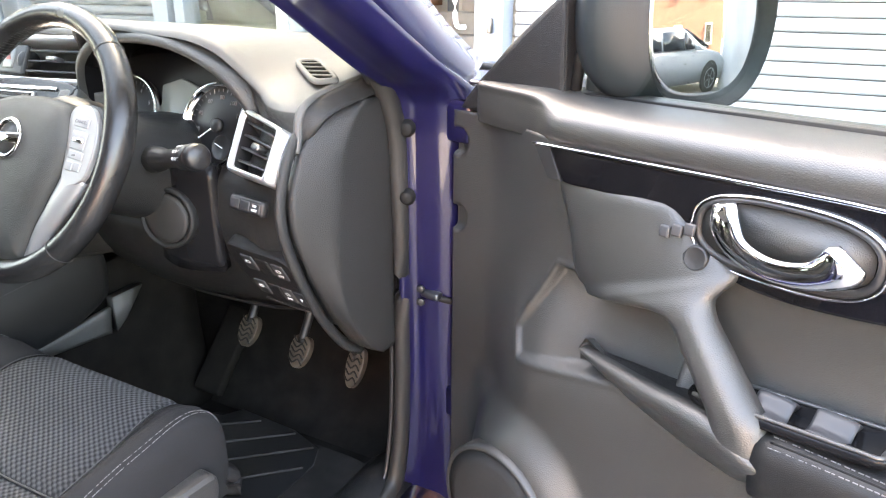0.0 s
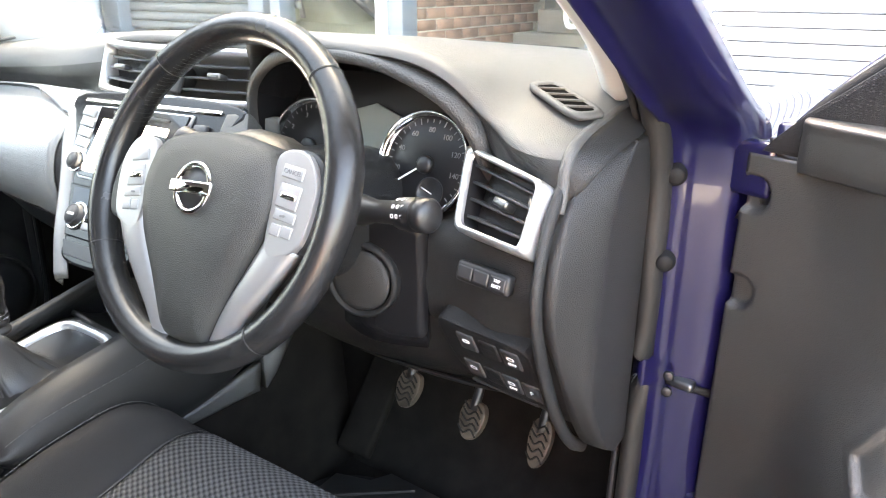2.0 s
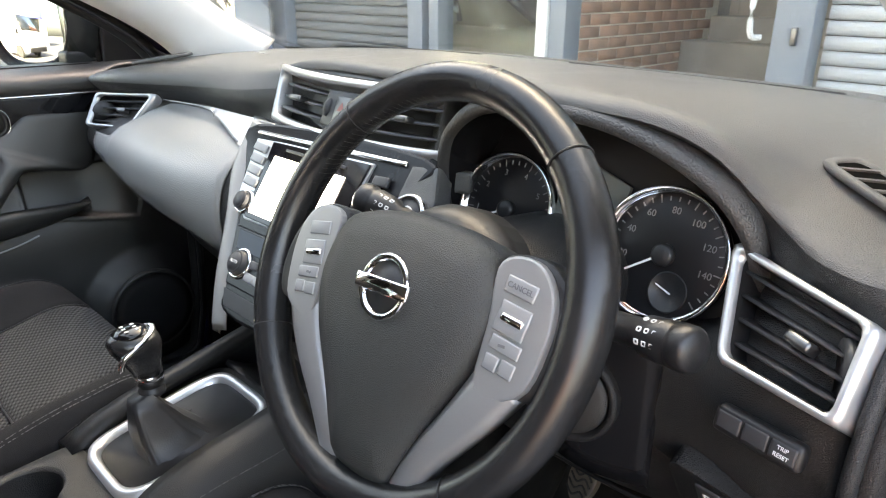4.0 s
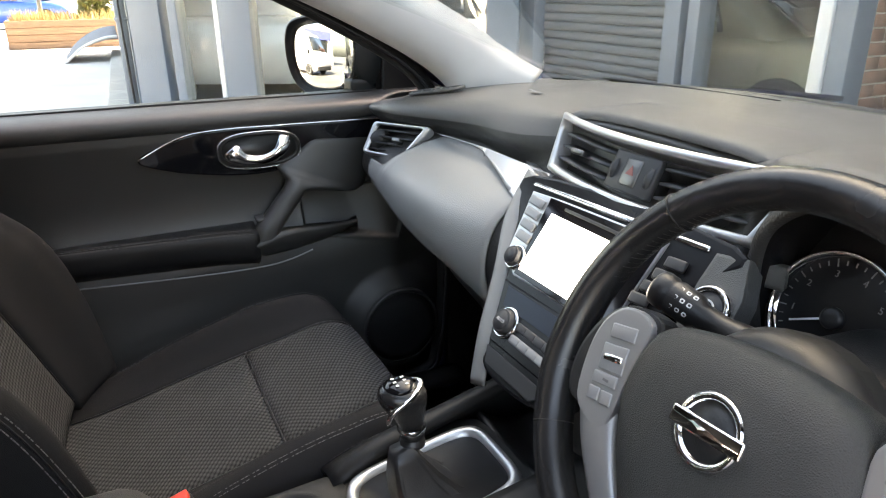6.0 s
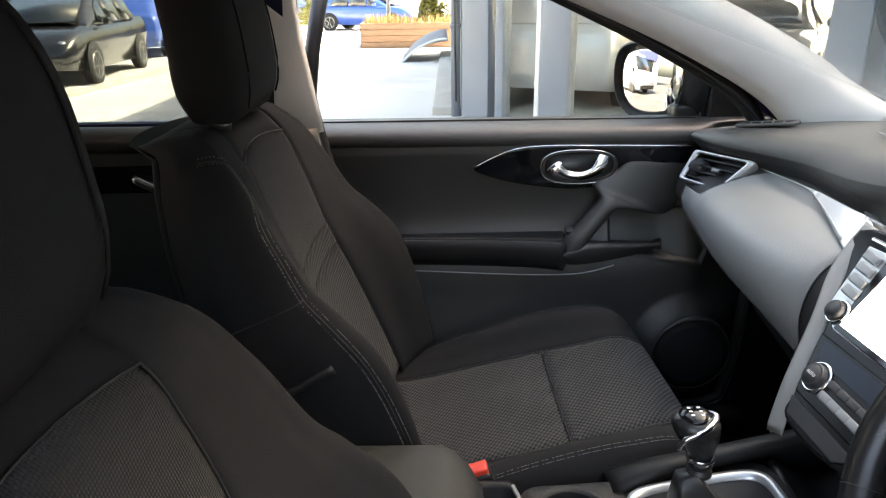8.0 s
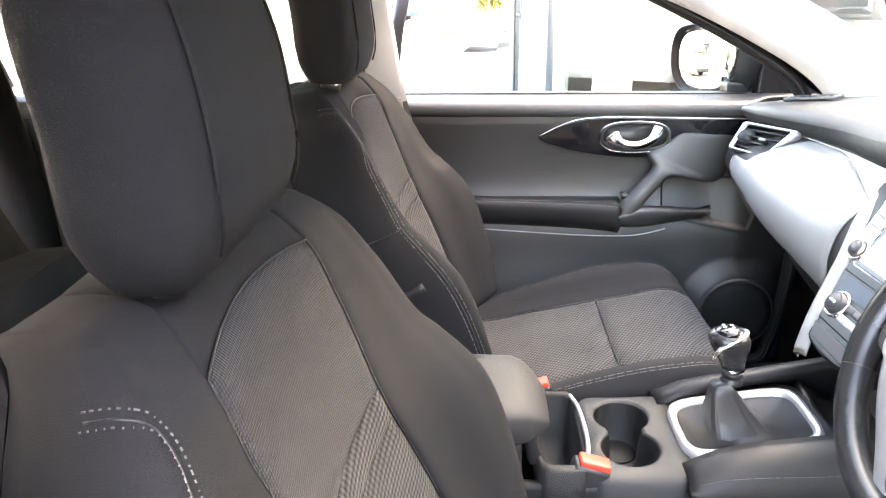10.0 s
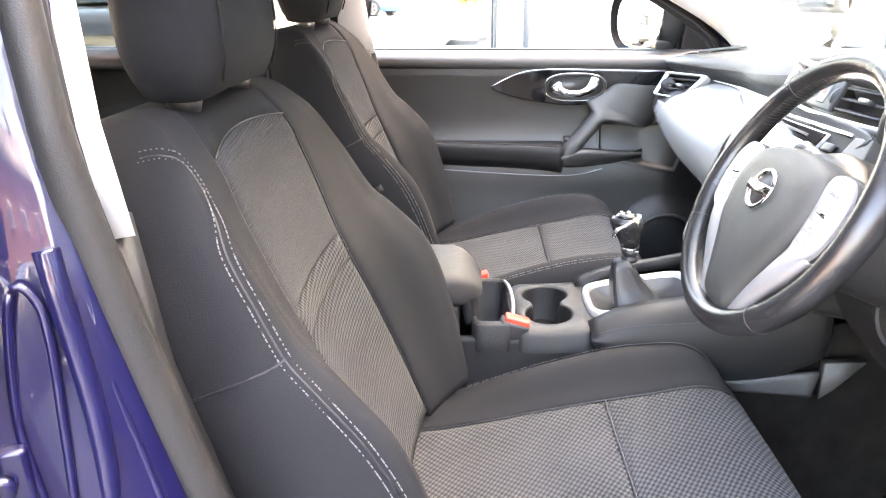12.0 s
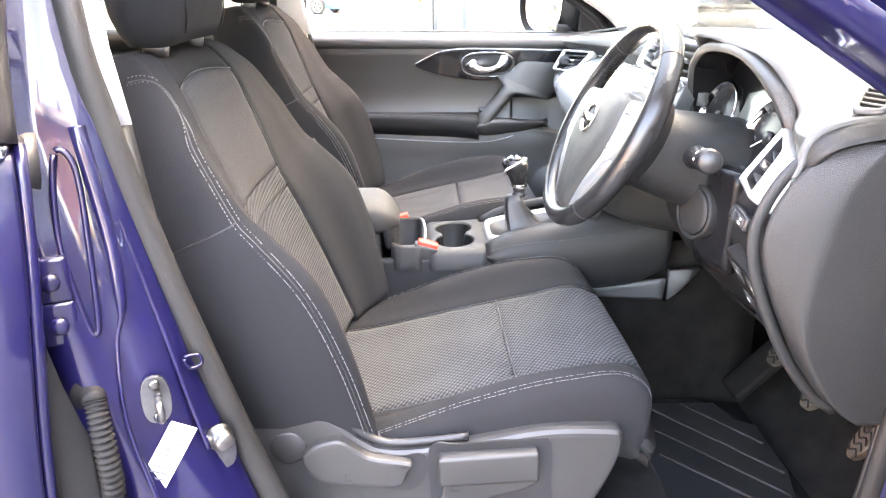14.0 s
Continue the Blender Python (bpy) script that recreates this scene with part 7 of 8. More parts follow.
# ---- rear doors ----
def rear_door(name, label, side):
    d = thing(name, label, "car door", (side * 0.8, -0.6, 0.5))
    M = Matrix.Diagonal((side, 1, 1, 1))

    def skin(u, v):
        z = 0.40 + 0.72 * v
        return (0.878 - 0.030 * (1 - math.sin(math.pi * (0.2 + 0.7 * v))) - 0.11 * max(0, v - 0.55) ** 2 + 0.004 * math.sin(math.pi * v * 3), -0.158 - 0.016 * math.sin(math.pi * (1.9 * v - 0.2)) * (1 - u) - 0.93 * u, z)
    part("outer_skin", sheet(skin, 0, 1, 0, 1, 14, 22, thick=0.012, M=M), PAINT, d)
    fe = [Vector(skin(0, k / 30)) for k in range(31)]
    part("door_lip", tube([p + Vector((-0.004, 0.002, 0)) for p in fe], 0.0065, 8, M=M), PAINT, d)
    part("door_return", loft([[p + Vector((-0.004, 0, 0)), p + Vector((-0.03, -0.006, 0)), p + Vector((-0.05, -0.02, 0)), p + Vector((-0.02, -0.03, 0))] for p in fe], M=M), BLACK, d)
    part("belt_line", box(0.012, 0.95, 0.014, pose(side * 0.850, -0.62, 1.118), 0.003), CHROME, d, "chrome waist strip")
    part("window_frame", tube(bend([(0.850, -0.150, 1.125), (0.815, -0.155, 1.25), (0.755, -0.150, 1.40), (0.70, -0.16, 1.475)], 16), 0.016, 8, squash=1.4, M=M), BLACK, d)
    part("window_frame", tube(bend([(0.70, -0.16, 1.475), (0.69, -0.5, 1.49), (0.70, -0.95, 1.46), (0.74, -1.10, 1.36), (0.84, -1.12, 1.14)], 16), 0.014, 8, M=M), BLACK, d)
    part("window_pane", sheet(lambda u, v: (0.845 - 0.135 * v, -0.16 - 0.93 * u, 1.12 + 0.35 * v), 0, 1, 0, 1, 8, 6, thick=0.004, M=M), SHADE, d, "tinted rear door glass").visible_shadow = False
    part("trim_panel", sheet(lambda u, v: (0.775 + 0.03 * (1 - math.sin(math.pi * v)), -0.16 - 0.93 * u, 0.42 + 0.70 * v), 0, 1, 0, 1, 12, 10, thick=0.02, M=M), DOORP, d)
    part("top_roll", tube([(0.785, -0.15, 1.092), (0.785, -1.1, 1.098)], 0.03, 12, M=M), DOORP, d)
    part("inner_handle", tube(bend([(0.765, -0.38, 1.025), (0.752, -0.40, 1.000), (0.750, -0.45, 0.995), (0.760, -0.50, 1.015)], 14), 0.011, 10, M=M), CHROME, d, "chrome inner handle")
    part("gloss_strip", box(0.006, 0.40, 0.06, pose(side * 0.772, -0.46, 1.01), 0.002), GLOSS, d)


rear_door("rear_driver_door", "closed dark blue rear door with tinted window", 1)
rear_door("rear_passenger_door", "closed dark blue rear door with tinted window", -1)
# tail of the cabin
part("tail_panel", box(1.3, 0.05, 0.72, pose(0, -2.02, 0.78), 0.02), BLACK, car)
for side in (1, -1):
    part("rear_quarter", sheet(lambda u, v, s=side: (s * (0.84 - 0.20 * v ** 3), -1.10 - 0.95 * u, 0.40 + 1.10 * v), 0, 1, 0, 1, 8, 10, thick=0.03), PAINT, car)
    part("quarter_trim", sheet(lambda u, v, s=side: (s * (0.785 - 0.20 * v ** 3), -1.03 - 0.98 * u, 0.40 + 1.10 * v), 0, 1, 0, 1, 8, 10, thick=0.012), DASHLOW, car, "dark plastic rear quarter trim")
    part("roof_rail_trim", tube(bend([(side * 0.58, 0.20, 1.49), (side * 0.64, -0.3, 1.505), (side * 0.66, -0.9, 1.49), (side * 0.62, -1.6, 1.46)], 16), 0.03, 8), LINER, car)
# bonnet underside support: front end block and wheels
part("front_block", box(1.50, 0.95, 0.55, pose(0, 1.78, 0.66), 0.06), BLACK, car)
def car_wheel(x, y, parent):
    m = pose(x, y, 0.33, 0, 90, 0)
    w = part("wheel", lathe([(0.20, -0.10), (0.32, -0.095), (0.335, -0.06), (0.335, 0.06), (0.32, 0.095), (0.20, 0.10)], m, 36), RUBBER, parent, "black tyre")
    part("rim", lathe([(0.215, -0.09), (0.225, 0.0), (0.215, 0.09), (0.06, 0.06), (0.05, -0.06)], m, 30), STEEL, w)


for x in (-0.78, 0.78):
    for y in (1.62, -1.02):
        car_wheel(x, y, car)


# ---- place around the car ----
CONCRETE = mat("pale_concrete", (0.60, 0.585, 0.56), 0.9, grain=0.5, scale=120, vary=0.18, coarse=0.7)
ROADM = mat("worn_asphalt", (0.13, 0.13, 0.13), 0.95, grain=0.6, scale=160, vary=0.25, coarse=0.9)
KERB = mat("kerb_stone", (0.42, 0.40, 0.36), 0.9, grain=0.5, scale=60, vary=0.2)
BRICK = mat("red_brick", (0.30, 0.155, 0.098), 0.9, grain=0.8, scale=90, vary=0.3, coarse=9, random_ob=0.22)
MORTAR = mat("mortar", (0.66, 0.58, 0.48), 0.95, grain=0.7, scale=150, vary=0.15)
STONE = mat("sandstone", (0.24, 0.215, 0.18), 0.9, grain=0.5, scale=50, vary=0.2, coarse=4)
FRAMEP = mat("grey_blue_frame", (0.20, 0.235, 0.275), 0.45, vary=0.06, grain=0.05, scale=40)
WHITEP = mat("white_frame", (0.78, 0.78, 0.76), 0.4, vary=0.04)
SLATW = mat("white_slat", (0.44, 0.455, 0.465), 0.42, vary=0.08, coarse=2, alongs=(0.4, 1, 6), grain=0.1, scale=20)
SLATG = mat("grey_slat", (0.13, 0.14, 0.15), 0.45, vary=0.1, coarse=2)
# Dark grey puts the dimness into these surfaces themselves
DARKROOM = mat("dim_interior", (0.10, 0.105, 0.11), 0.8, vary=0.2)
TYRE = mat("tyre", (0.02, 0.02, 0.02), 0.8, vary=0.2, grain=0.3, scale=60)
ALLOY = mat("alloy", (0.62, 0.62, 0.63), 0.3, metal=0.8, vary=0.06)
TIMBER = mat("weathered_timber", (0.26, 0.155, 0.10), 0.85, vary=0.3, coarse=5, alongs=(1, 1, 8), grain=0.5, scale=50)
LEAFM = mat("dry_leaf", (0.16, 0.17, 0.05), 0.8, vary=0.5, coarse=9, random_ob=0.3)
STRAW = mat("dry_grass", (0.36, 0.28, 0.13), 0.9, vary=0.4, coarse=9)
SIGNBLUE = mat("blue_fascia", (0.06, 0.08, 0.34), 0.5, vary=0.08)
WALLM = mat("painted_render", (0.42, 0.425, 0.43), 0.9, grain=0.4, scale=60, vary=0.15, coarse=1.5)
TARP = mat("grey_sheet", (0.20, 0.21, 0.23), 0.7, vary=0.15, coarse=4)


def body(name, col, coat=1.0, rough=0.3, metal=0.1):
    return mat(name, col, rough, metal=metal, vary=0.05, coat=coat, grain=0.02, scale=2000)


# ground
gr = part("ground", sheet(lambda u, v: (u, v, 0.0), -400, 400, -400, 400, 2, 2), ROADM)
tagged(gr, "worn grey tarmac reaching the distance", "ground", kind="structure")
fc = part("forecourt", box(30, 16, 0.02, pose(-18.5, -6.6, 0.0)), CONCRETE)
tagged(fc, "pale sunlit concrete forecourt", "pavement", kind="structure")
bay = part("pavement", box(16, 8, 0.02, pose(2.0, 0.5, 0.004)), ROADM)
tagged(bay, "worn grey parking bay by the building", "pavement", kind="structure")
kb = part("kerb", box(9.0, 0.14, 0.10, pose(-11.2, -5.10, 0.03, 0, 0, -5), 0.02), KERB)
tagged(kb, "pale stone kerb by the parked cars", "kerb", kind="structure")


def roller_shutter(name, label, x0, x1, y, z0, z1, m, angle_=0.0, o=(0, 0, 0)):
    s = thing(name, label, "shutter", (0, 0, 0), kind="structure")
    w = x1 - x0
    prof = [(0.0, 0.0), (-0.012, 0.008), (-0.018, 0.025), (-0.018, 0.045), (-0.012, 0.062), (0.0, 0.0705), (0.004, 0.0705), (0.004, 0.0)]
    bm = loft([[(x, py, pz) for py, pz in prof] for x in (0, w)])
    for f in bm.faces:
        f.smooth = False
    me = bpy.data.meshes.new("slat")
    bm.to_mesh(me)
    bm.free()
    me.materials.append(m)
    base = pose(*o, 0, 0, angle_)
    n = int((z1 - z0) / 0.076)
    for k in range(n):
        ob = new("slat", me)
        ob.parent = s
        ob.matrix_basis = base @ Matrix.Translation((x0, y, z0 + 0.076 * k))
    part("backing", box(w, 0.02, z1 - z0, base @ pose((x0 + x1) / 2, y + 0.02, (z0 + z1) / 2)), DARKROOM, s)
    return s


roller_shutter("shutter_1", "white steel roller shutter of slim slats", -0.50, 3.6, 4.30, 0.05, 2.75, SLATW)
roller_shutter("shutter_2", "dark grey roller shutter behind the windows", -5.0, -3.3, 4.00, 0.05, 2.75, SLATG)
fa = thing("building_front", "grey-framed shop front with brick pier and stone ledge", "building", (0, 4, 0), kind="structure")
# Unseen upper storey, added and sized to hold the sun off the car
part("unseen_shade_wall", box(14.5, 0.4, 3.9, pose(1.9, 4.6, 4.75)), WALLM, fa)
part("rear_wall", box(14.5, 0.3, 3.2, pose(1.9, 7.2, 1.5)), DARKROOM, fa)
part("fascia", box(9.4, 0.16, 0.50, pose(-0.6, 4.22, 3.0), 0.01), FRAMEP, fa)
part("end_wall", box(5.6, 0.35, 3.0, pose(6.5, 4.3, 1.5)), WALLM, fa)
# posts between shutters and windows
for x, y, w, m in ((-0.62, 4.22, 0.20, FRAMEP), (-3.22, 3.95, 0.16, FRAMEP), (-3.02, 3.95, 0.10, FRAMEP), (-5.12, 3.95, 0.30, FRAMEP), (-1.884, 3.90, 0.124, FRAMEP), (-1.990, 3.88, 0.084, WHITEP), (3.72, 4.25, 0.2, FRAMEP)):
    part("post", box(w, 0.16, 2.8, pose(x, y, 1.4), 0.008), m, fa)
part("pull_bar", tube(bend([(-0.76, 4.10, 1.02), (-0.80, 4.05, 1.04), (-0.80, 4.05, 1.24), (-0.76, 4.10, 1.26)], 12), 0.016, 10), WHITEP, fa, "white pull handle")
part("door_lock", box(0.03, 0.03, 0.09, pose(-0.60, 4.12, 1.03), 0.006), STEEL, fa)
part("window_pane", box(0.95, 0.012, 2.7, pose(-2.60, 3.97, 1.4)), GLASS, fa, "large clear shop window").visible_shadow = False
# Unseen roof slab, added to keep the sun out of the shop
part("added_shop_roof", box(14.5, 3.0, 0.2, pose(1.9, 5.9, 3.35)), DARKROOM, fa)
# stone steps beside the brick
for k, (x, y, w, dp, z0, z1) in enumerate(((-1.19, 5.43, 1.26, 0.26, 0.0, 0.89), (-1.13, 5.62, 1.14, 0.26, 0.0, 1.065), (-1.07, 5.81, 1.02, 0.26, 0.0, 1.23), (-1.01, 6.0, 0.90, 0.26, 0.0, 1.40))):
    part("stone_block", box(w, dp, z1 - z0, pose(x, y, (z0 + z1) / 2), 0.015), STONE, fa, "weathered pale stone block")
part("recess_wall", box(1.3, 0.1, 2.8, pose(-1.2, 6.2, 1.4)), STONE, fa)

# brick pier: each brick its own piece
pier = thing("brick_pier", "red brick pier with pale mortar joints", "brick wall", (0, 0, 0), kind="structure")
part("mortar_bed", box(0.04, 1.90, 2.8, pose(-1.847, 4.93, 1.4)), MORTAR, pier)
bme = bpy.data.meshes.new("brick")
bb = box(0.03, 0.215, 0.065, None, 0.004, 1)
bb.to_mesh(bme)
bb.free()
bme.materials.append(BRICK)
bme2 = bpy.data.meshes.new("brick")
bb = box(0.03, 0.103, 0.065, None, 0.004, 1)
bb.to_mesh(bme2)
bb.free()
bme2.materials.append(BRICK)
rnd = random.Random(4)
for c in range(24):
    z = 0.32 + 0.075 * c
    y = 3.985 + (0.0 if c % 2 else -0.1125)
    while y < 5.62:
        if y >= 3.98:
            ob = new("brick", bme)
            ob.location = (-1.835 + rnd.uniform(-0.002, 0.002), y + 0.1075, z)
            ob.parent = pier
        elif c % 2 == 0:
            ob = new("brick", bme2)
            ob.location = (-1.835, 3.985 + 0.0515, z)
            ob.parent = pier
        y += 0.225


# ---- vehicles ----
def vehicle(name, label, paint, M, length=4.4, width=1.80, height=1.48, kind_="car", plate_col=None):
    v = thing(name, label, "van" if kind_ == "van" else "car", (0, 0, 0))
    L2, W2 = length / 2, width / 2
    if kind_ == "van":
        top = [(-1.0, 0.9, 2.2), (-0.96, 1.0, 2.35), (0.35, 1.0, 2.35), (0.5, 1.0, 2.25), (0.72, 1.0, 1.45), (0.95, 0.98, 1.15), (1.0, 0.9, 0.8)]
    else:
        top = [(-1.0, 0.86, 0.95), (-0.95, 0.93, 1.02), (-0.72, 0.96, 1.03), (-0.3, 1.0, 1.00), (0.3, 1.0, 0.98), (0.62, 0.97, 0.95), (0.90, 0.92, 0.80), (1.0, 0.82, 0.62)]
    rings = []
    for i in range(41):
        f = -1 + 2 * i / 40
        w = spl(f, [p[0] for p in top], [p[1] for p in top]) * W2
        h = spl(f, [p[0] for p in top], [p[2] for p in top])
        lo = 0.24 + 0.08 * abs(f) ** 6
        mid = lo + (min(h, 1.0) - lo) * 0.55
        if kind_ == "van" and h > 1.3:
            rings.append([(f * L2, -w * 0.94, lo), (f * L2, -w, mid), (f * L2, -w * 0.98, 1.2), (f * L2, -w * 0.90, h - 0.08), (f * L2, -w * 0.75, h), (f * L2, w * 0.75, h), (f * L2, w * 0.90, h - 0.08), (f * L2, w * 0.98, 1.2), (f * L2, w, mid), (f * L2, w * 0.94, lo)])
        else:
            rings.append([(f * L2, -w * 0.94, lo), (f * L2, -w, mid), (f * L2, -w * 0.985, mid + (h - mid) * 0.6), (f * L2, -w * 0.93, h - 0.02), (f * L2, -w * 0.7, h), (f * L2, w * 0.7, h), (f * L2, w * 0.93, h - 0.02), (f * L2, w * 0.985, mid + (h - mid) * 0.6), (f * L2, w, mid), (f * L2, w * 0.94, lo)])
    bd = part("body", loft(rings, M=M), paint, v)
    wx = (length * 0.31, -length * 0.30)
    for x in wx:
        for s in (1, -1):
            part("wheel_arch", lathe([(0.375, -0.012), (0.375, 0.008), (0.001, 0.009)], M @ pose(x, s * W2 * 0.985, 0.34, -90 * s, 0, 0), 30), TYRE, bd)
            t = part("wheel", lathe([(0.20, -0.10), (0.30, -0.10), (0.325, -0.07), (0.325, 0.06), (0.305, 0.085), (0.225, 0.085)], M @ pose(x, s * (W2 - 0.07), 0.325, -90 * s, 0, 0), 32), TYRE, v, "black tyre")
            part("rim", lathe([(0.228, 0.06), (0.225, 0.088), (0.212, 0.088), (0.205, 0.055)], M @ pose(x, s * (W2 - 0.07), 0.325, -90 * s, 0, 0), 30), ALLOY, t, "silver alloy rim")
            for k in range(5):
                a = radians(72 * k + 10)
                part("spoke", box(0.18, 0.045, 0.02, M @ pose(x, s * (W2 - 0.07), 0.325, -90 * s, 0, 0) @ pose(0.115 * math.cos(a), 0.115 * math.sin(a), 0.075, 0, 0, math.degrees(a)), 0.006), ALLOY, t)
    if kind_ == "car":
        cab = []
        for f, w, z in ((-0.86, 0.66, 1.02), (-0.62, 0.70, height - 0.10), (-0.40, 0.70, height - 0.01), (0.0, 0.70, height), (0.16, 0.69, height - 0.04), (0.55, 0.74, 0.98)):
            cab.append([(f * L2, -0.93 * W2, 0.93), (f * L2, -0.5 * (0.93 + w) * W2, 0.5 * (0.95 + z)), (f * L2, -w * W2, z - 0.03), (f * L2, -w * W2 * 0.85, z), (f * L2, w * W2 * 0.85, z), (f * L2, w * W2, z - 0.03), (f * L2, 0.5 * (0.93 + w) * W2, 0.5 * (0.95 + z)), (f * L2, 0.93 * W2, 0.93)])
        fine = []
        for k in range(31):
            fine.append([bend([r[j] for r in cab], 31)[k] for j in range(8)])
        part("cabin", loft(fine, M=M), paint, v)
        for s in (1, -1):
            for a, b_ in ((-0.58, -0.24), (-0.21, 0.12), (0.145, 0.33)):
                zt = height - 0.10
                q = [(a * L2, s * 0.935 * W2, 0.99), (b_ * L2, s * 0.935 * W2, 0.99), (b_ * L2 - (0.20 if b_ > 0.3 else 0.02), s * 0.765 * W2, zt if b_ < 0.3 else 1.22), (a * L2 + (0.12 if a < -0.5 else 0.0), s * 0.765 * W2, zt)]
                part("side_window", loft([[Vector(p) + Vector((0, s * 0.015, 0.005)) for p in q], [Vector(p) + Vector((0, -s * 0.02, 0)) for p in q]], M=M), window_dark, v)
            part("mirror", box(0.16, 0.10, 0.11, M @ pose(0.30 * L2, s * 1.05 * W2, 1.02), 0.03, 3), paint, v)
            part("headlamp", box(0.36, 0.30, 0.15, M @ pose(0.86 * L2, s * 0.70 * W2, 0.69, 0, 8, -22 * s), 0.05, 3), lamp_clear, v, "clear headlamp")
            part("tail_lamp", box(0.10, 0.34, 0.14, M @ pose(-0.965 * L2, s * 0.66 * W2, 0.84), 0.03, 3), RED, v, "red tail lamp")
            for x in (-0.02, -0.42):
                part("door_handle", box(0.16, 0.03, 0.03, M @ pose(x * L2, s * 0.985 * W2, 0.84), 0.01), paint, v)
        q = [(0.60 * L2, 0.72 * W2, 0.99), (0.60 * L2, -0.72 * W2, 0.99), (0.19 * L2, -0.60 * W2, height - 0.07), (0.19 * L2, 0.60 * W2, height - 0.07)]
        part("windscreen", loft([[Vector(p) + Vector((0.03, 0, 0.04)) for p in q], [Vector(p) for p in q]], M=M), window_dark, v)
        part("grille", box(0.05, 0.9, 0.16, M @ pose(0.985 * L2, 0, 0.50), 0.02), TYRE, v)
        if plate_col:
            nb = part("number_plate", box(0.02, 0.52, 0.11, M @ pose(-0.99 * L2, 0, 0.72), 0.004), plate_col, v)
            part("plate_bar", box(0.006, 0.40, 0.05, M @ pose(-0.995 * L2 - 0.008, 0, 0.72)), BARK, nb)
    else:
        for s in (1, -1):
            part("cab_window", loft([[Vector(p) + Vector((0, s * d, 0)) for p in ((0.22 * L2, s * 0.955 * W2, 1.22), (0.66 * L2, s * 0.955 * W2, 1.22), (0.50 * L2, s * 0.88 * W2, 1.86), (0.22 * L2, s * 0.88 * W2, 1.88))] for d in (0.02, -0.05)], M=M), window_dark, v)
            part("mirror", box(0.12, 0.16, 0.28, M @ pose(0.66 * L2, s * 1.1 * W2, 1.30), 0.03, 3), TYRE, v)
            part("headlamp", box(0.25, 0.26, 0.26, M @ pose(0.95 * L2, s * 0.74 * W2, 0.80, 0, 0, -15 * s), 0.05, 3), lamp_clear, v)
        part("windscreen", loft([[Vector(p) + Vector((d, 0, d)) for p in ((0.79 * L2, 0.84 * W2, 1.36), (0.79 * L2, -0.84 * W2, 1.36), (0.545 * L2, -0.76 * W2, 2.12), (0.545 * L2, 0.76 * W2, 2.12))] for d in (0.04, -0.06)], M=M), window_dark, v)
        part("bumper", box(0.20, 1.8, 0.26, M @ pose(0.97 * L2, 0, 0.42), 0.06, 3), TYRE, v)
    return v


window_dark = mat("car_window", (0.02, 0.024, 0.026), 0.05, vary=0.2, coat=1.0)
lamp_clear = mat("lamp_lens", (0.55, 0.57, 0.58), 0.1, vary=0.1, coat=1.0, metal=0.4)
YELLOW = mat("yellow_plate", (0.75, 0.52, 0.04), 0.5, vary=0.05)
blue_ = body("bright_blue_paint", (0.03, 0.10, 0.42))
black_ = body("black_car_paint", (0.012, 0.012, 0.013))
white_ = body("white_car_paint", (0.78, 0.78, 0.78))
khaki_ = body("khaki_paint", (0.24, 0.225, 0.15))
silver_ = body("silver_car_paint", (0.45, 0.47, 0.49), metal=0.6)


def spot(x, y, heading):
    """Standing at x, y with its nose to the compass angle_ heading (0: ahead, 90: right)."""
    return pose(x, y, 0, 0, 0, 90 - heading)


vehicle("estate_car", "shiny black estate car parked at a kerb", black_, spot(-13.0, -6.55, 84), 4.6, 1.84, 1.50)
vehicle("hatchback", "bright blue hatchback seen from its tail", blue_, spot(-18.6, -7.3, -98), 4.3, 1.8, 1.45, plate_col=YELLOW)
vehicle("saloon_car", "bright blue saloon parked far across the forecourt", blue_, spot(-30.3, -2.2, 20), 4.6, 1.82, 1.45)
vehicle("parked_car", "blue car parked far behind the hedge", blue_, spot(-38.0, -6.6, 20), 4.4, 1.8, 1.45)
vehicle("showroom_car", "white car standing inside the glazed showroom", white_, spot(-9.6, 2.45, -64), 4.3, 1.8, 1.5)
vehicle("display_car", "khaki car behind the shop window", khaki_, spot(-4.08, 5.37, 90), 4.3, 1.8, 1.55)
vehicle("black_display_car", "black car inside the glazed showroom", black_, spot(-9.0, 4.6, 120), 4.5, 1.8, 1.45)
vehicle("delivery_van", "white panel van parked across the street", white_, spot(-4.6, -12.4, 60), 5.3, 1.95, 2.35, "van")
vehicle("small_car", "white hatchback parked behind", white_, spot(2.0, -8.5, 70), 4.1, 1.75, 1.48)
vehicle("street_car", "silver car parked along the street", silver_, spot(9.0, 1.9, 20), 4.4, 1.8, 1.48)

# ---- glazed showroom beside the forecourt ----
sr = thing("showroom", "grey-blue framed glass showroom corner with downpipe", "building", (-7.5, 1.5, 0), kind="structure")
A, B = Vector((-7.35, 0.62, 0)), Vector((-5.05, 3.75, 0))
along = (B - A).normalized()
turn_ = math.degrees(math.atan2(along.y, along.x))


def on_front(k, off=0.0):
    q = A + along * k
    n = Vector((along.y, -along.x, 0))
    return q + n * off


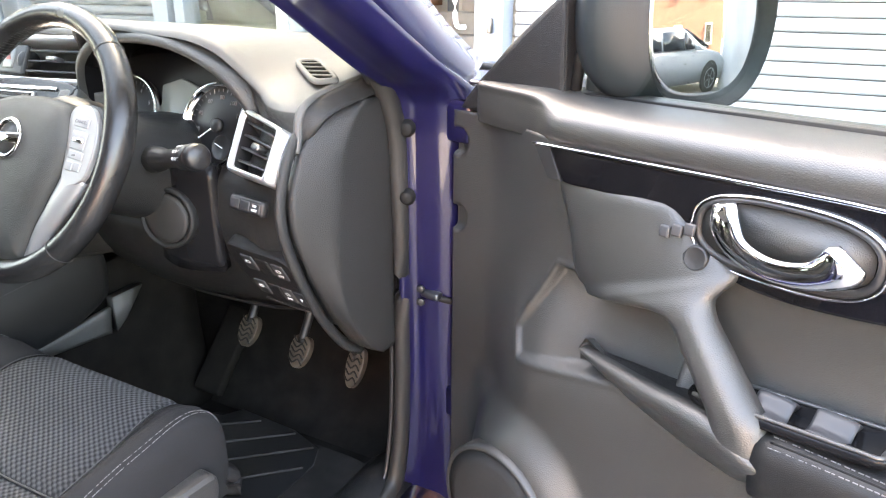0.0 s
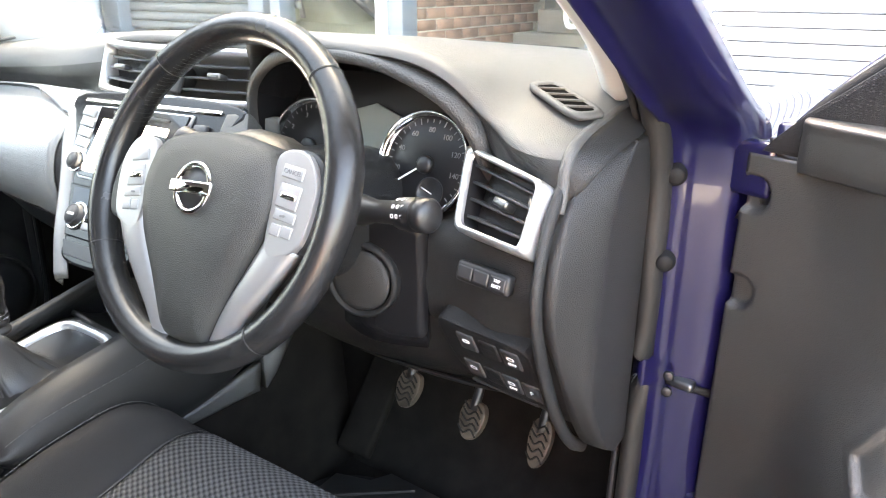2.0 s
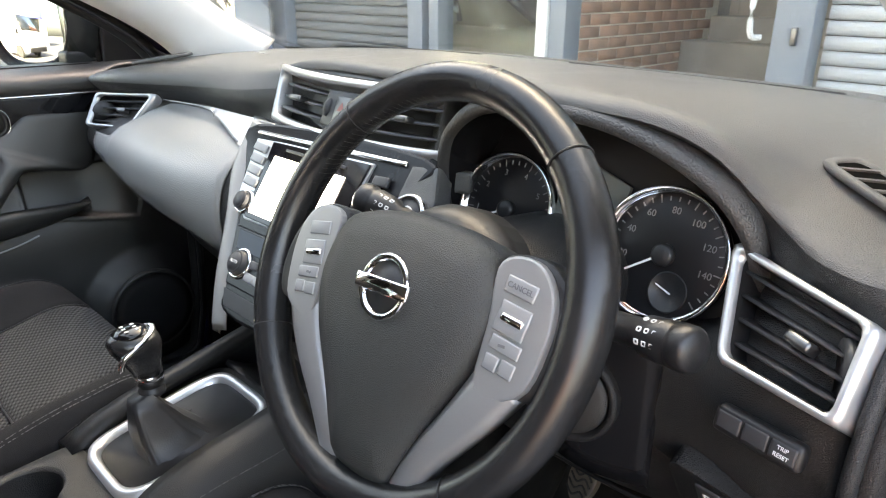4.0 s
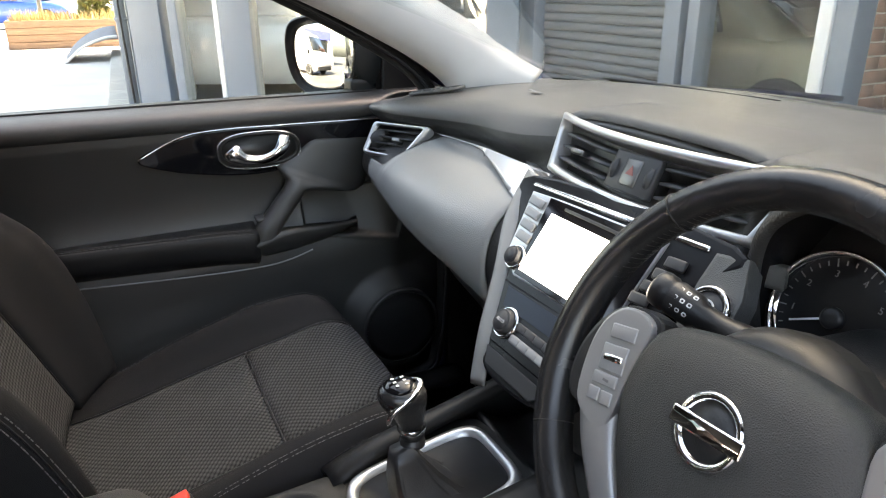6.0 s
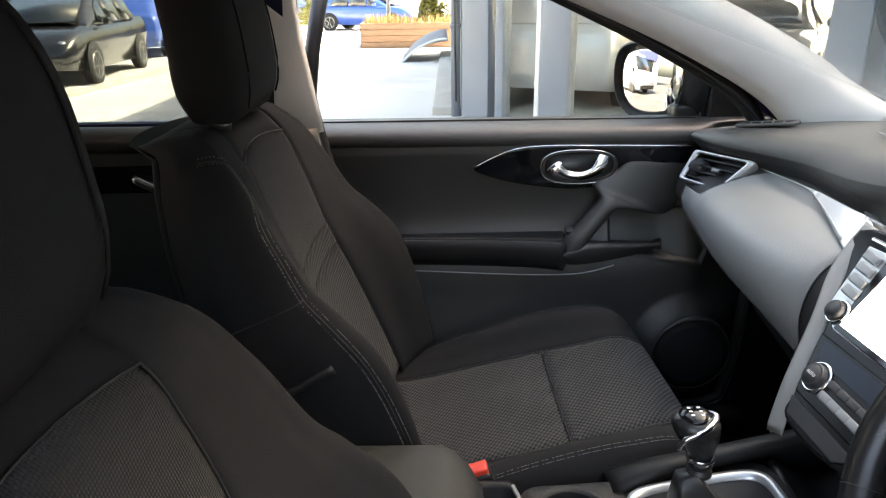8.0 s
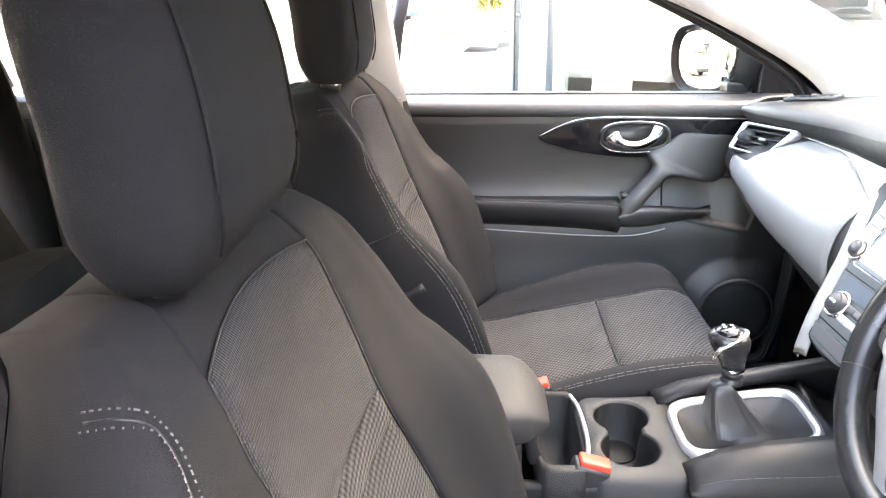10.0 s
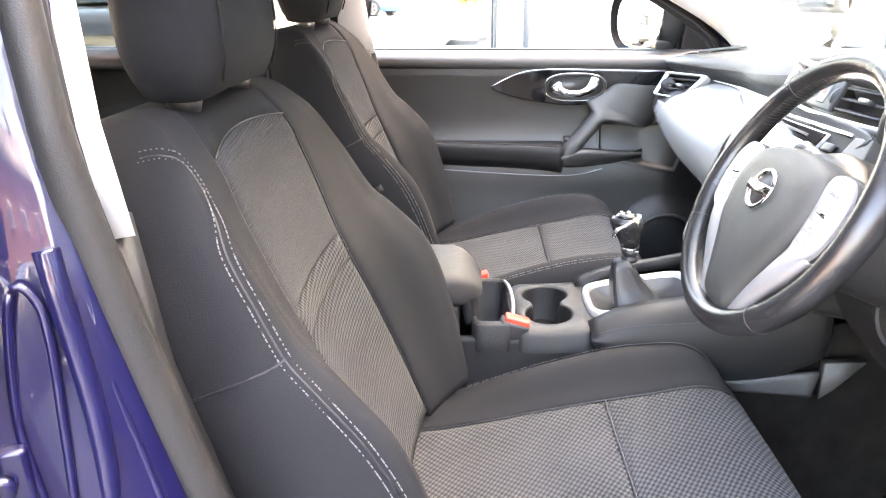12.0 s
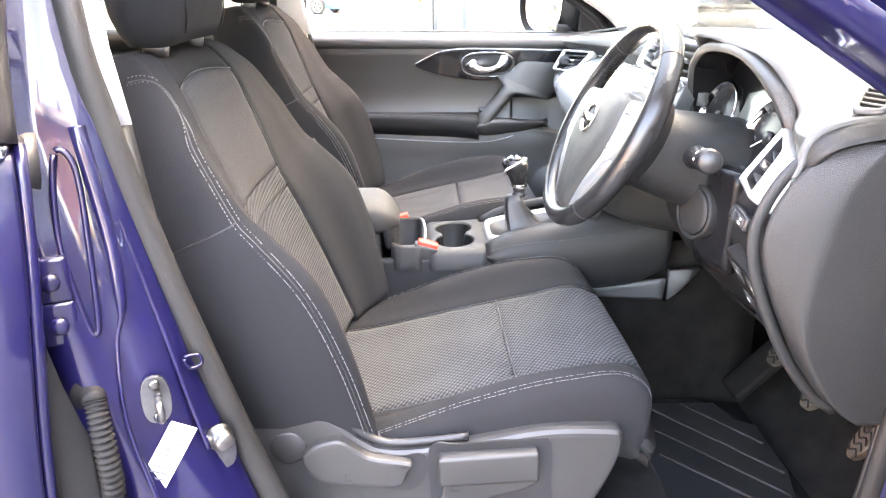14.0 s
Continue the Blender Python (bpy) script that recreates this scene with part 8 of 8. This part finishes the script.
for k, w, m in ((0.16, 0.34, FRAMEP), (0.47, 0.10, FRAMEP), (0.935, 0.055, WHITEP), (1.13, 0.33, FRAMEP), (3.75, 0.3, FRAMEP)):
    q = on_front(k)
    part("post", box(w, 0.18, 3.4, pose(q.x, q.y, 1.7, 0, 0, turn_), 0.01), m, sr)
for k0, k1 in ((0.52, 0.91), (1.30, 3.60)):
    q = on_front((k0 + k1) / 2)
    part("window_pane", box(k1 - k0, 0.012, 3.2, pose(q.x, q.y, 1.7, 0, 0, turn_)), GLASS, sr, "clear showroom window").visible_shadow = False
q = on_front(1.9)
part("fascia", box(4.2, 0.24, 1.0, pose(q.x, q.y, 3.8, 0, 0, turn_)), FRAMEP, sr)
part("floor_slab", box(9, 7, 0.06, pose(-10.5, 4.5, 0.02)), KERB, sr)
part("side_wall", box(10.0, 0.25, 3.6, pose(-12.6, 0.86, 1.8, 0, 0, -2)), FRAMEP, sr)
part("back_wall", box(0.2, 8.0, 3.6, pose(-15.5, 5.0, 1.8)), WHITEP, sr)
part("roof_slab", box(11.5, 8.0, 0.2, pose(-10.8, 4.9, 4.2)), FRAMEP, sr)
dp = part("downpipe", tube([(-7.62, 0.50, 0.0), (-7.62, 0.50, 4.0)], 0.055, 14), FRAMEP, sr, "grey-blue downpipe")
for z in (1.05, 2.2):
    part("pipe_bracket", lathe([(0.065, -0.02), (0.068, 0), (0.065, 0.02)], pose(-7.62, 0.50, z), 14), FRAMEP, dp)
part("cable", tube(bend([(-7.50, 0.50, 0.2), (-7.505, 0.49, 1.2), (-7.48, 0.50, 2.4)], 10), 0.012, 6), BLACK, sr)
# stepped edge at the wall's foot
part("wall_foot", box(9.0, 0.35, 0.12, pose(-12.2, 0.55, 0.05, 0, 0, -2), 0.02), KERB, sr)

# planter with timber sides
plm = thing("planter", "weathered timber planter with dry grass and shrub", "planter", (-20.5, -0.6, 0))
for k in range(4):
    part("board", box(0.08, 2.6, 0.155, pose(-19.2, -0.30, 0.09 + 0.165 * k), 0.012), TIMBER, plm)
    part("board", box(1.8, 0.08, 0.155, pose(-20.1, -1.58, 0.09 + 0.165 * k), 0.012), TIMBER, plm)
part("soil", box(1.9, 2.5, 0.5, pose(-20.2, -0.30, 0.36)), TIMBER, plm)
rnd = random.Random(7)
gb = bmesh.new()
for k in range(900):
    x, y = -19.3 - 1.6 * rnd.random(), -1.5 + 2.4 * rnd.random()
    h = 0.10 + 0.25 * rnd.random()
    a = rnd.uniform(0, 6.28)
    dx, dy = 0.02 * math.cos(a), 0.02 * math.sin(a)
    lx, ly = rnd.uniform(-0.1, 0.1), rnd.uniform(-0.1, 0.1)
    v = [gb.verts.new(p) for p in ((x - dx, y - dy, 0.6), (x + dx, y + dy, 0.6), (x + lx, y + ly, 0.6 + h))]
    gb.faces.new(v)
tagged(part("dry_grass", gb, STRAW, plm), kind="stuff")


def shrub(name, label, x, y, z, r, h, n, seed, m=LEAFM):
    s = thing(name, label, "shrub", (x, y, z))
    g = random.Random(seed)
    b_ = bmesh.new()
    for k in range(n):
        a, e = g.uniform(0, 6.283), g.uniform(-0.2, 1.5)
        q = (0.55 + 0.45 * g.random()) * (1 + 0.25 * math.sin(3 * a + seed))
        c = Vector((x + r * q * math.cos(a) * math.cos(e), y + r * q * math.sin(a) * math.cos(e), z + 0.15 + h * q * max(0, math.sin(e))))
        u = Vector((g.uniform(-1, 1), g.uniform(-1, 1), g.uniform(-1, 1))).normalized()
        w = u.orthogonal().normalized()
        L_ = 0.05 + 0.06 * g.random()
        v = [b_.verts.new(p) for p in (c - u * L_, c + w * L_ * 0.4, c + u * L_, c - w * L_ * 0.4)]
        b_.faces.new(v)
    tagged(part("leaves", b_, m, s), kind="stuff")
    for k in range(5):
        a = k * 1.3
        part("stem", tube([(x, y, z), (x + 0.5 * r * math.cos(a), y + 0.5 * r * math.sin(a), z + 0.8 * h)], [0.02, 0.008], 6), TIMBER, s)


shrub("shrub", "yellow-green leafy shrub in the planter", -20.3, 0.35, 0.55, 0.45, 0.75, 900, 3)
shrub("hedge_bush", "green bush at the forecourt edge", -34.0, -5.2, 0, 1.3, 1.1, 1600, 5)
tp = part("covered_heap", sheet(lambda u, v: (-15.8 + 1.0 * u, -0.35 + 1.0 * v, 0.02 + 0.62 * math.sin(math.pi / 2 * v) ** 0.7 * (1 - 0.3 * u * u)), -1, 1, 0, 1, 14, 10, thick=0.02), TARP)
tagged(tp, "grey sheet covering a heap by the wall", "tarpaulin")
part("sheet_edge", tube(bend([(-14.8, -0.33, 0.03), (-14.8, 0.0, 0.30), (-14.8, 0.4, 0.46), (-14.8, 0.64, 0.48)], 12), 0.03, 6), WHITEP, tp)
for x, y in ((-21.0, -0.9), (-37.0, -1.5)):
    lp = thing("street_post", "slim grey metal post", "post", (x, y, 0))
    part("shaft", lathe([(0.06, 0), (0.045, 4.5)], pose(x, y, 0), 12), FRAMEP, lp)
    part("foot", lathe([(0.14, 0), (0.13, 0.03), (0.06, 0.05)], pose(x, y, 0), 14), FRAMEP, lp)


# ---- street behind the camera, seen in the mirrors ----
def terrace(name, label, x, y, angle_, w, h, storeys, bays, wall, roofm):
    t = thing(name, label, "building", (x, y, 0))
    M = pose(x, y, 0, 0, 0, angle_)
    part("wall", box(w, 8, h, M @ pose(0, 0, h / 2)), wall, t)
    part("roof", loft([[(-w / 2 - 0.2, -4.3, h), (-w / 2 - 0.2, 0, h + 2.6), (-w / 2 - 0.2, 4.3, h)], [(w / 2 + 0.2, -4.3, h), (w / 2 + 0.2, 0, h + 2.6), (w / 2 + 0.2, 4.3, h)]], M=M), roofm, t)
    for f in range(storeys):
        for k in range(bays):
            cx_ = -w / 2 + w * (k + 0.5) / bays
            wd = part("window", box(0.9, 0.10, 1.5, M @ pose(cx_, 4.02, 1.6 + f * h / storeys)), WHITEP, t)
            part("pane", box(0.74, 0.04, 1.32, M @ pose(cx_, 4.07, 1.6 + f * h / storeys)), window_dark, wd)
            part("sill", box(1.1, 0.2, 0.1, M @ pose(cx_, 4.08, 0.8 + f * h / storeys)), STONE, wd)
    part("chimney", box(0.8, 0.8, 1.6, M @ pose(w * 0.3, 0, h + 2.6)), wall, t)


SLATE = mat("roof_slate", (0.09, 0.09, 0.10), 0.7, vary=0.2, coarse=3)
BRICKFAR = mat("far_brick", (0.15, 0.075, 0.055), 0.9, vary=0.25, coarse=2)
terrace("brick_terrace", "red brick terrace with white sash windows across the street", 10.0, -24.0, 20, 16, 7.5, 2, 6, BRICKFAR, SLATE)
terrace("brick_house", "red brick house far along the street", 32.0, 4.5, 98, 14, 7.5, 2, 4, BRICKFAR, SLATE)
shopm = thing("corner_shop", "blue-fronted shop across the street", "building", (-10, -26, 0))
part("wall", box(12, 6, 5.5, pose(-9, -26, 2.75, 0, 0, -15)), WHITEP, shopm)
part("fascia", box(11, 0.3, 1.0, pose(-8.2, -22.9, 3.4, 0, 0, -15)), SIGNBLUE, shopm, "plain blue fascia")
part("stall_riser", box(11, 0.3, 1.0, pose(-8.2, -22.9, 0.5, 0, 0, -15)), SIGNBLUE, shopm)
part("shop_window", box(10, 0.1, 1.9, pose(-8.2, -22.95, 1.95, 0, 0, -15)), window_dark, shopm)
